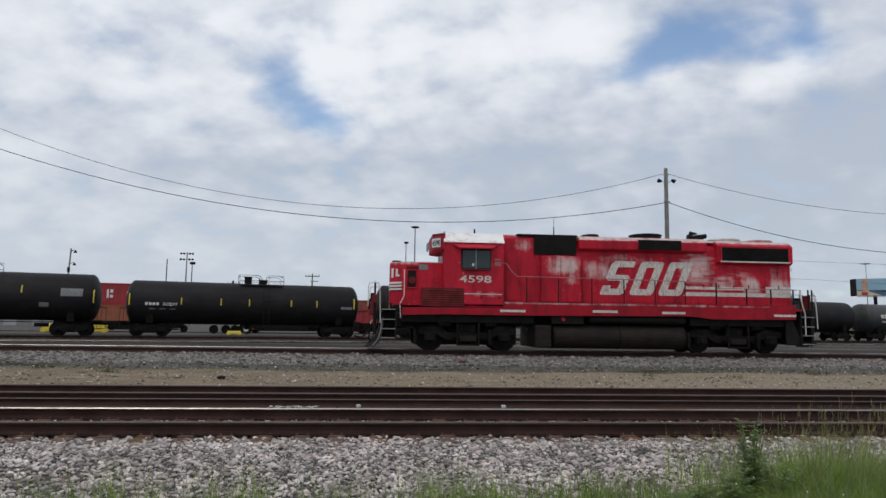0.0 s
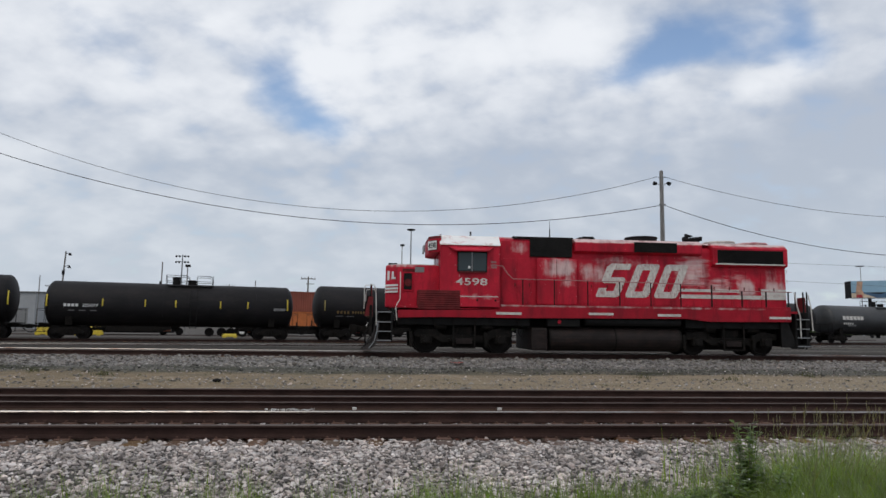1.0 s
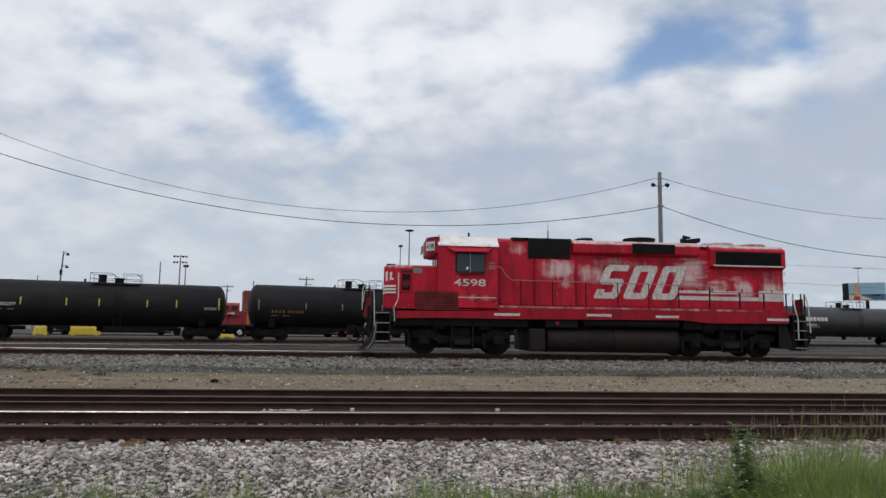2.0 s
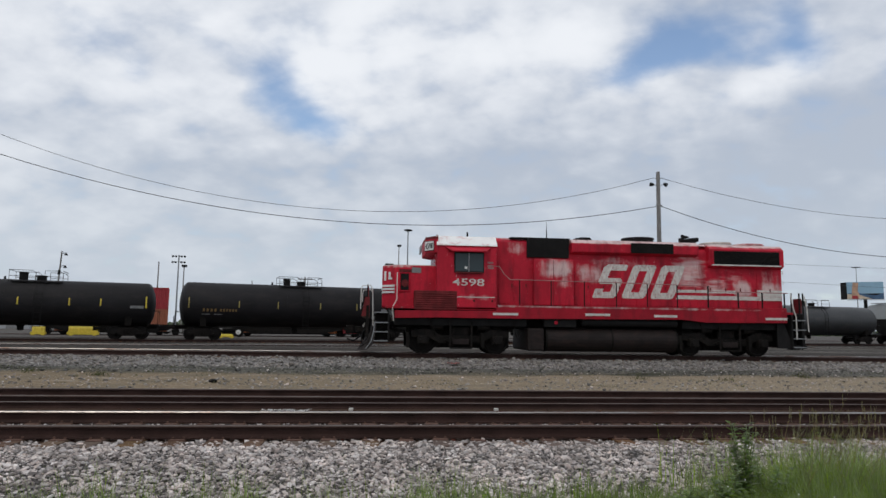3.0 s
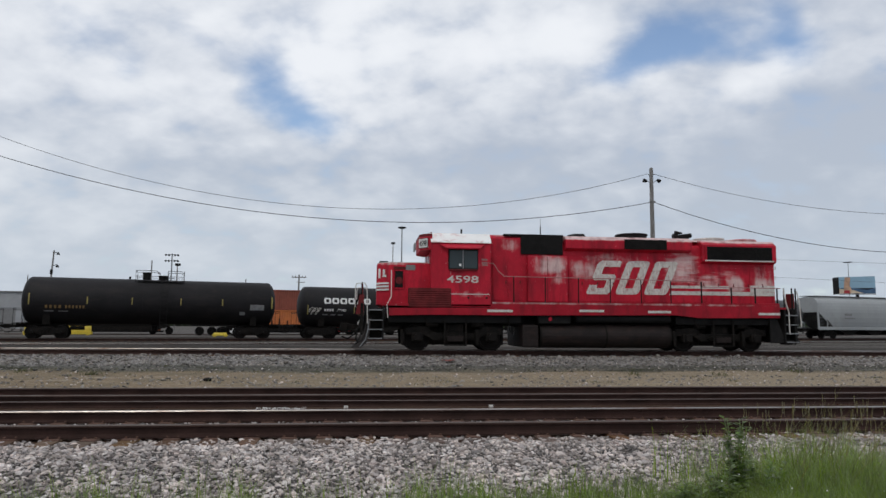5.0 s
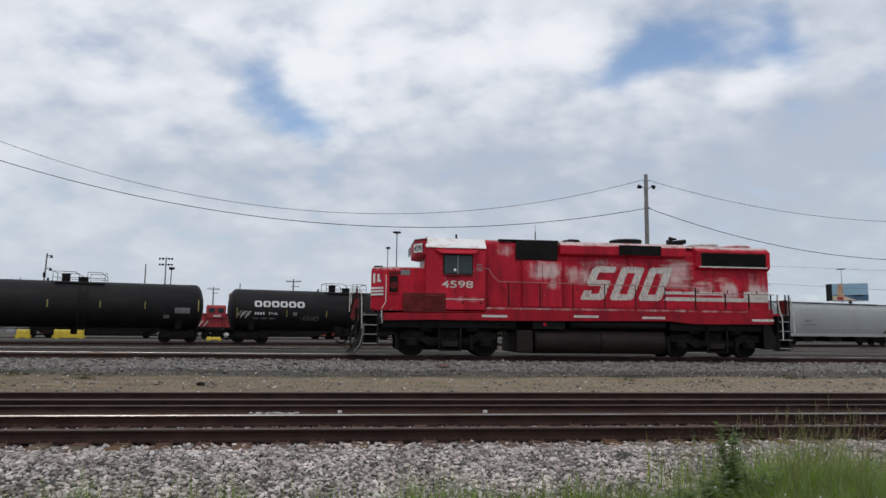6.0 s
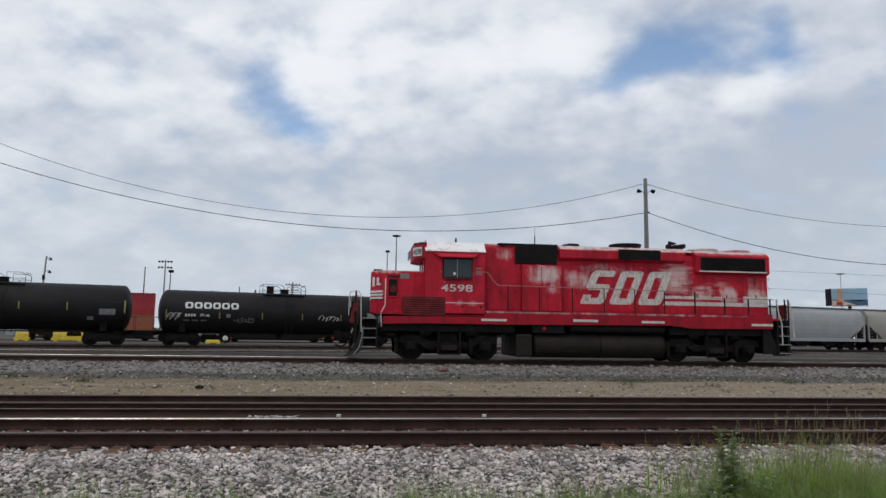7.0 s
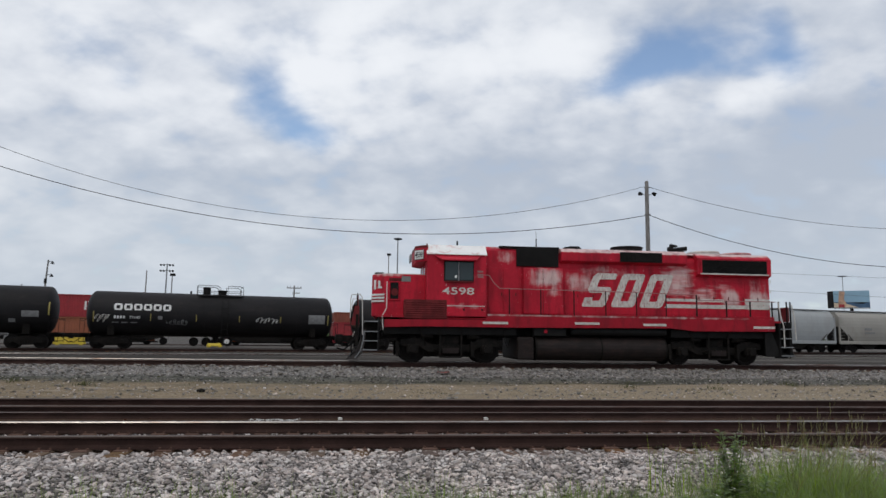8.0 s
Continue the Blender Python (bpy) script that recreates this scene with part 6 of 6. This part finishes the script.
def cross_pole(x, y, h, label):
    p = thing("cross_arm_pole", pose(x, y, 0.02), label, "utility pole")
    part("shaft", cyl((0, 0, -0.1), (0, 0, h), 0.18, 10, 0.12), M_POLE, p)
    part("cross_arm", box((-1.25, -0.06, h - 0.5), (1.25, 0.06, h - 0.34), 0.01), M_POLE, p)
    part("lower_arm", box((-0.35, -0.06, h - 1.35), (1.0, 0.06, h - 1.22), 0.01), M_POLE, p)
    for k in (-1.15, -0.6, 0.6, 1.15):
        part("insulator", cyl((k, 0, h - 0.34), (k, 0, h - 0.12), 0.07, 8, 0.05), M_GREYMARK, p)


cross_pole(-12.2, 120.0, 9.9, "wooden power pole with two cross arms")
cross_pole(-32.0, 150.0, 10.0, "distant wooden power pole with cross arms")
cross_pole(-68.5, 150.0, 9.4, "distant wooden power pole beside a warehouse")


def side_lamps(x, y, h):
    p = thing("yard_light_pole", pose(x, y, 0.02), "dark yard pole with lamps on one side", "light pole")
    part("shaft", cyl((-0.55, 0, -0.1), (0, 0, h), 0.17, 10, 0.12), M_POLE, p)
    for z in (h - 0.25, h - 2.4):
        part("arm", tube([(0, 0, z - 0.2), (0.55, 0, z)], 0.05), M_BLACK, p)
        part("lamp", lathe([(z - 0.45, 0.28), (z - 0.4, 0.3), (z - 0.12, 0.14), (z, 0.08)], "z", 14, (0.7, 0, 0)), M_BLACK, p)
    part("transformer", cyl((-0.2, 0, h - 4.0), (-0.2, 0, h - 3.2), 0.22, 12), M_BLACK, p)


side_lamps(-52.9, 120.0, 13.4)


def flood_mast(x, y, h):
    p = thing("floodlight_mast", pose(x, y, 0.02), "tall yard mast with two rows of floodlights", "light mast")
    part("shaft", cyl((0, 0, -0.1), (0, 0, h), 0.2, 10, 0.12), M_STEEL, p)
    for z in (h - 0.25, h - 1.5):
        part("cross_arm", box((-1.35, -0.05, z - 0.06), (1.35, 0.05, z + 0.06)), M_STEEL, p)
        for k in (-1.25, -0.6, 0.6, 1.25):
            part("floodlight", box((k - 0.18, -0.3, z - 0.28), (k + 0.18, 0.05, z + 0.1), 0.05), M_BLACK, p)


flood_mast(-42.1, 150.0, 16.2)


def plain_post(x, y, h, top, label):
    p = thing("yard_post", pose(x, y, 0.02), label, "post")
    part("shaft", cyl((0, 0, -0.1), (0, 0, h), 0.12, 8, 0.08), M_POLE, p)
    if top:
        part("lamp_head", box((-0.35, -0.2, h - 0.1), (0.45, 0.2, h + 0.3), 0.08), M_BLACK, p)


plain_post(-30.8, 100.0, 10.2, False, "slim bare wooden post")
plain_post(-30.0, 110.0, 10.4, True, "dark post with a lamp head")
plain_post(-61.5, 130.0, 9.9, False, "short slim bare post far off")
plain_post(-21.2, 120.0, 9.0, False, "short slim post beside a power pole")


def high_mast(x, y, h, r, label):
    p = thing("high_mast_light", pose(x, y, 0.02), label, "light mast")
    part("shaft", cyl((0, 0, -0.1), (0, 0, h), 0.28, 10, 0.12), M_STEEL, p)
    part("lamp_ring", lathe([(h - 0.35, r * 0.5), (h - 0.2, r), (h, r), (h + 0.12, r * 0.4)], "z", 18), M_BLACK, p, "dark ring of lamps")


high_mast(7.5, 160.0, 24.5, 1.0, "tall slim mast with a ring of lamps")
high_mast(227.3, 300.0, 32.9, 2.0, "far tall mast with a ring of lamps")
plain_post(4.4, 130.0, 16.9, True, "slim steel lamp post with a small head")


def billboard():
    p = thing("billboard", pose(138.8, 180.0, 0.02, 0, 0, -36), "large roadside billboard with a blue seaside picture", "billboard")
    p.matrix_basis = p.matrix_basis @ Matrix.Diagonal((0.91, 1, 1, 1))
    part("post", cyl((0, 1.2, -0.1), (0, 1.2, 11.5), 0.5, 16), M_BLACK, p)
    part("back_box", box((-4.9, 0.0, 11.2), (4.9, 0.9, 16.1), 0.05), M_BLACK, p)
    part("side_panel", prism([(-4.95, 0.0), (-6.6, 2.6), (-6.2, 2.8), (-4.8, 0.5)], "z", 11.2, 16.1), M_BLACK, p, "dark back of the other face")
    part("picture_sky", box((-4.9, -0.08, 12.8), (4.9, -0.004, 16.1)), M_CYAN, p, "pale blue printed sky")
    part("picture_shore", prism([(-4.85, 11.25), (4.9, 11.25), (4.9, 12.9), (3.0, 12.3), (0.8, 12.5), (-1.4, 12.9), (-4.85, 12.9)], "y", -0.09, -0.002), M_HILLS, p, "dark blue printed hills")
    part("picture_sand", prism([(-4.85, 11.3), (1.8, 11.3), (-1.1, 12.3), (-4.85, 12.7)], "y", -0.11, -0.004), M_SAND, p)
    part("picture_figure_block", prism([(-3.7, 11.3), (-1.8, 11.3), (-1.5, 12.5), (-2.0, 13.6), (-1.7, 15.9), (-3.2, 16.0), (-3.5, 14.0)], "y", -0.13, -0.006), M_TAN, p, "tan and red printed block")
    part("picture_red_block", prism([(-3.6, 11.35), (-1.95, 11.35), (-2.0, 12.2), (-3.5, 12.2)], "y", -0.15, -0.008), M_CONT_RED, p)
    part("catwalk", box((-5.0, -1.2, 10.9), (5.0, -0.3, 11.02)), M_STEEL, p)


billboard()


# ---- containers and buildings behind the train ----
def far_pose(s, n, z=0.02):
    return pose(FAR[0] + FC * s - FS * n, FAR[1] + FS * s + FC * n, z, 0, 0, FAR_TURN)


def corrugated(length, z0, z1, half, pitch=0.28):
    """A container's box with ribbed sides."""
    pts = []
    n = int(length / pitch)
    for side in (-1, 1):
        row = []
        for k in range(n * 4 + 1):
            x = -length / 2 + length * k / (n * 4)
            row.append((x, side * (half - (0.035 if k % 4 in (1, 2) else 0.0))))
        pts += row if side < 0 else row[::-1]
    return prism(pts, "z", z0, z1)


def container(s, n, z, length, mat, label, height=2.6):
    c = thing("shipping_container", far_pose(s, n, z), label, "container", "stacked containers behind the train")
    part("shell", corrugated(length - 0.16, 0.1, height - 0.08, 1.18), mat, c)
    h = length / 2
    for y in (-1.19, 1.19):
        part("top_rail", box((-h, y - 0.04, height - 0.12), (h, y + 0.04, height)), mat, c)
        part("bottom_rail", box((-h, y - 0.04, 0), (h, y + 0.04, 0.14)), mat, c)
        for x in (-h + 0.06, h - 0.06):
            part("corner_post", box((x - 0.08, y - 0.045, 0), (x + 0.08, y + 0.045, height)), mat, c)
    part("roof_sheet", box((-h + 0.05, -1.16, height - 0.09), (h - 0.05, 1.16, height - 0.03)), mat, c)
    for e in (-1, 1):
        part("end_door", box((min(e * h, e * (h - 0.08)), -1.15, 0.1), (max(e * h, e * (h - 0.08)), 1.15, height - 0.08)), mat, c)
    return c


def well_car(s, n, length, label):
    w = thing("well_car", far_pose(s, n), label, "well car", "freight cars behind the train")
    h = length / 2
    for y in (-1.35, 1.35):
        part("side_sill", prism([(-h, 0.9), (-h + 2.0, 0.45), (h - 2.0, 0.45), (h, 0.9), (h, 1.3), (-h, 1.3)], "y", y - 0.06, y + 0.06), M_GEAR, w)
    part("floor", box((-h + 0.6, -1.3, 0.3), (h - 0.6, 1.3, 0.46)), M_GEAR, w)
    for e in (-1, 1):
        part("end_deck", box((min(e * h, e * (h - 1.8)), -1.3, 0.98), (max(e * h, e * (h - 1.8)), 1.3, 1.25)), M_GEAR, w)
        part("end_rack", tube([(e * (h - 0.3), -1.2, 1.2), (e * (h - 0.3), -1.2, 2.3), (e * (h - 0.3), 1.2, 2.3), (e * (h - 0.3), 1.2, 1.2)], 0.04), M_BLACK, w)
        for dx in (-0.89, 0.89):
            part("wheelset", cyl((e * (h - 0.9) + dx, -0.8, 0.46), (e * (h - 0.9) + dx, 0.8, 0.46), 0.44, 20), M_WHEEL, w)


track("railway_track", pose(FAR[0] - FS * 32.0, FAR[1] + FC * 32.0, 0.1, 0, 0, FAR_TURN), -60, 120, "storage track under the parked containers", (False, False), None, False)
well_car(-2.1, 32.0, 13.6, "grimy dark well car loaded with containers")
container(-2.1, 32.0, 0.5, 11.6, M_ORANGE, "faded orange-brown container in a well car")
k = container(-2.1, 32.0, 3.14, 11.6, M_CONT_RED, "red container with white letter shapes, stacked on top", 2.5)
for x0, x1, z0, z1 in ((-2.5, -2.3, 0.8, 1.75), (-2.15, -1.85, 1.4, 1.75), (-2.15, -1.85, 0.8, 1.15), (-0.4, -0.22, 0.95, 1.6), (-0.22, 0.1, 0.95, 1.1), (0.4, 0.58, 0.95, 1.6), (0.85, 1.02, 0.95, 1.6), (1.02, 1.3, 1.15, 1.45), (1.3, 1.45, 0.95, 1.6), (1.75, 1.92, 0.95, 1.6), (1.92, 2.3, 1.48, 1.6), (1.92, 2.3, 0.95, 1.07)):
    part("brand_shape", box((x0 + 0.8, -1.26, z0), (x1 + 0.8, -1.17, z1)), M_WHITE, k, "white brand letter block")
well_car(17.9, 32.0, 13.4, "grimy dark well car with stacked containers")
k = container(18.0, 32.0, 0.5, 11.8, M_ORANGE_BRIGHT, "bright orange container with sprayed marks in a well car")
for j, x in enumerate((-1.6, -0.7, 0.3, 2.2, 3.0)):
    part("brand_shape", box((x, -1.26, 0.55), (x + 0.16, -1.17, 1.3 + 0.25 * (j % 2))), M_BLACK, k, "dark letter block")
part("sprayed_patch", prism([(-5.2, 0.5), (-4.0, 0.3), (-2.9, 0.6), (-3.2, 1.6), (-4.3, 1.9), (-5.0, 1.5)], "y", -1.245, -1.17), M_PURPLE, k, "dull purple sprayed patch")
container(17.7, 32.0, 3.13, 11.2, M_CONT_BROWN, "brown-red container stacked above an orange one", 2.5)
well_car(29.3, 32.0, 9.0, "grimy dark well car with a red container")
container(28.0, 32.0, 0.5, 6.4, M_CONT_RED, "red container parked behind the locomotive", 2.6)
container(27.4, 32.0, 3.14, 5.0, M_CONT_BROWN, "short brown-red box on top of a red container", 1.25)


def parked_switcher(s, n):
    c = thing("parked_locomotive", far_pose(s, n), "small red diesel locomotive with a sloped hood, parked far off", "locomotive")
    part("hood", prism([(-2.5, 1.4), (-2.5, 1.75), (-0.9, 2.95), (2.3, 2.95), (2.3, 1.4)], "y", -1.1, 1.1, None, 0.05), M_CONT_RED, c)
    part("cab", prism([(-1.35, 2.4), (-1.35, 3.6), (-1.0, 3.85), (1.0, 3.85), (1.35, 3.6), (1.35, 2.4)], "x", -0.5, 1.5, None, 0.04), M_CONT_RED, c)
    for x in (0.0, 0.95):
        part("window", box((x - 0.3, -1.39, 3.0), (x + 0.3, -1.33, 3.5), 0.02), M_GLASS, c)
    part("number_bar", box((0.2, -1.4, 2.55), (1.0, -1.34, 2.75)), M_DULL_WHITE, c)
    for k in range(3):
        x = -1.9 + k * 0.55
        part("hood_chevron", prism([(x, 1.5), (x + 0.14, 1.5), (x + 0.5, 2.1), (x + 0.36, 2.1)], "y", -1.13, -1.08), M_DULL_WHITE, c, "white slanted hood stripe")
    part("frame", box((-2.7, -1.35, 1.1), (2.6, 1.35, 1.42), 0.03), M_BLACK, c)
    for x in (-1.8, -0.5, 0.5, 1.8):
        part("wheel", cyl((x, -0.85, 0.5), (x, 0.85, 0.5), 0.48, 20), M_GEAR, c)


parked_switcher(9.7, 25.0)


def barrier(s, n, length, height, label):
    b = thing("yellow_barrier", far_pose(s, n), label, "barrier", "yellow barriers in the yard")
    part("beam", prism([(-0.3, 0.12), (-0.22, height * 0.75), (-0.12, height), (0.12, height), (0.22, height * 0.75), (0.3, 0.12)], "x", -length / 2, length / 2, None, 0.02), M_YELLOW, b)
    part("base_rim", box((-length / 2 - 0.12, -0.36, 0.1), (length / 2 + 0.12, 0.36, 0.1 + height * 0.3), 0.03), M_YELLOW, b)
    for k in range(max(2, int(length / 0.45))):
        x = -length / 2 + length * (k + 0.5) / max(2, int(length / 0.45))
        part("rib", box((x - 0.04, -0.33, 0.12), (x + 0.04, -0.16, height * 0.85), 0.01), M_YELLOW, b)
    for x in (-length * 0.4, length * 0.4):
        part("foot", box((x - 0.15, -0.4, 0), (x + 0.15, 0.4, 0.14), 0.01), M_YELLOW, b)


barrier(-8.6, 26.0, 1.15, 0.95, "short bright yellow barrier on the ground")
barrier(-4.4, 26.0, 2.8, 0.98, "long bright yellow barrier on the ground")
barrier(9.75, 18.0, 1.3, 0.42, "low yellow barrier on the ground")


def disc_sign(s, n):
    d = thing("switch_target", far_pose(s, n), "white round switch target on a low post", "sign")
    part("post", cyl((0, 0, 0), (0, 0, 0.6), 0.03, 8), M_BLACK, d)
    part("disc", cyl((0, -0.02, 0.62), (0, 0.02, 0.62), 0.26, 20), M_WHITE, d)


disc_sign(10.95, 18.0)


def warehouse(x, y, w, h, d, label, mat):
    b = thing("warehouse", pose(x, y, 0.0), label, "warehouse")
    part("wall", box((-w / 2, 0, 0), (w / 2, d, h)), mat, b)
    part("roof", prism([(-0.3, h), (d / 2, h + 0.8), (d + 0.3, h), (d + 0.3, h + 0.2), (d / 2, h + 1.0), (-0.3, h + 0.2)], "x", -w / 2 - 0.3, w / 2 + 0.3), M_GREYMARK, b)
    n = int(w / 5)
    for k in range(n):
        dx = -w / 2 + w * (k + 0.5) / n
        q = part("door", box((dx - 1.6, -0.05, 0), (dx + 1.6, 0.02, 4.2)), M_GREYMARK, b)
        part("door_frame", box((dx - 1.8, -0.09, 4.2), (dx + 1.8, 0.0, 4.4)), M_STEEL, q)
    for k in range(int(w / 1.5)):
        dx = -w / 2 + 0.75 + 1.5 * k
        part("seam", box((dx - 0.03, -0.03, 4.5), (dx + 0.03, 0.0, h)), mat, b)


warehouse(-86.0, 150.0, 29.0, 7.6, 40.0, "pale grey sheet-metal warehouse behind the yard", M_WAREHOUSE)


def tree_line():
    """Far low woods along the horizon, clump on clump."""
    rng = np.random.default_rng(9)
    n = 2600
    xs, ys = rng.uniform(-420, 640, n), rng.uniform(330, 420, n)
    top = 3.0 + 3.0 * np.array([noise.noise((float(a) * 0.02, 3.0, 0.0)) for a in xs])
    zs = rng.random(n) * np.maximum(top, 1.0)
    ob = stones("far_woods", "low dark woods along the horizon", np.stack([xs, ys, zs], 1), rng.uniform(1.0, 2.6, n), 31, M_FOLIAGE)
    tagged(ob, "", "trees")


tree_line()


# ---- movement ----
# metres that the freight train has gone, second by second
GONE = [0.0, 4.97, 9.94, 14.90, 19.87, 24.85, 29.81, 34.78, 39.70]


def gone(t):
    k = min(int(t), 7)
    return GONE[k] + (GONE[k + 1] - GONE[k]) * (t - k)


def motions():
    for car, s in TRAIN:
        walk(car, [(t, pose(FAR[0] + FC * (s - gone(t)), FAR[1] + FS * (s - gone(t)), FAR[2], 0, 0, FAR_TURN)) for t in range(9)])
    for ws in SPIN:
        at = ws.location.copy()
        walk(ws, [(k / 10, pose(at.x, at.y, at.z, 0, -math.degrees(gone(k / 10) / 0.46), 0)) for k in range(81)])


motions()
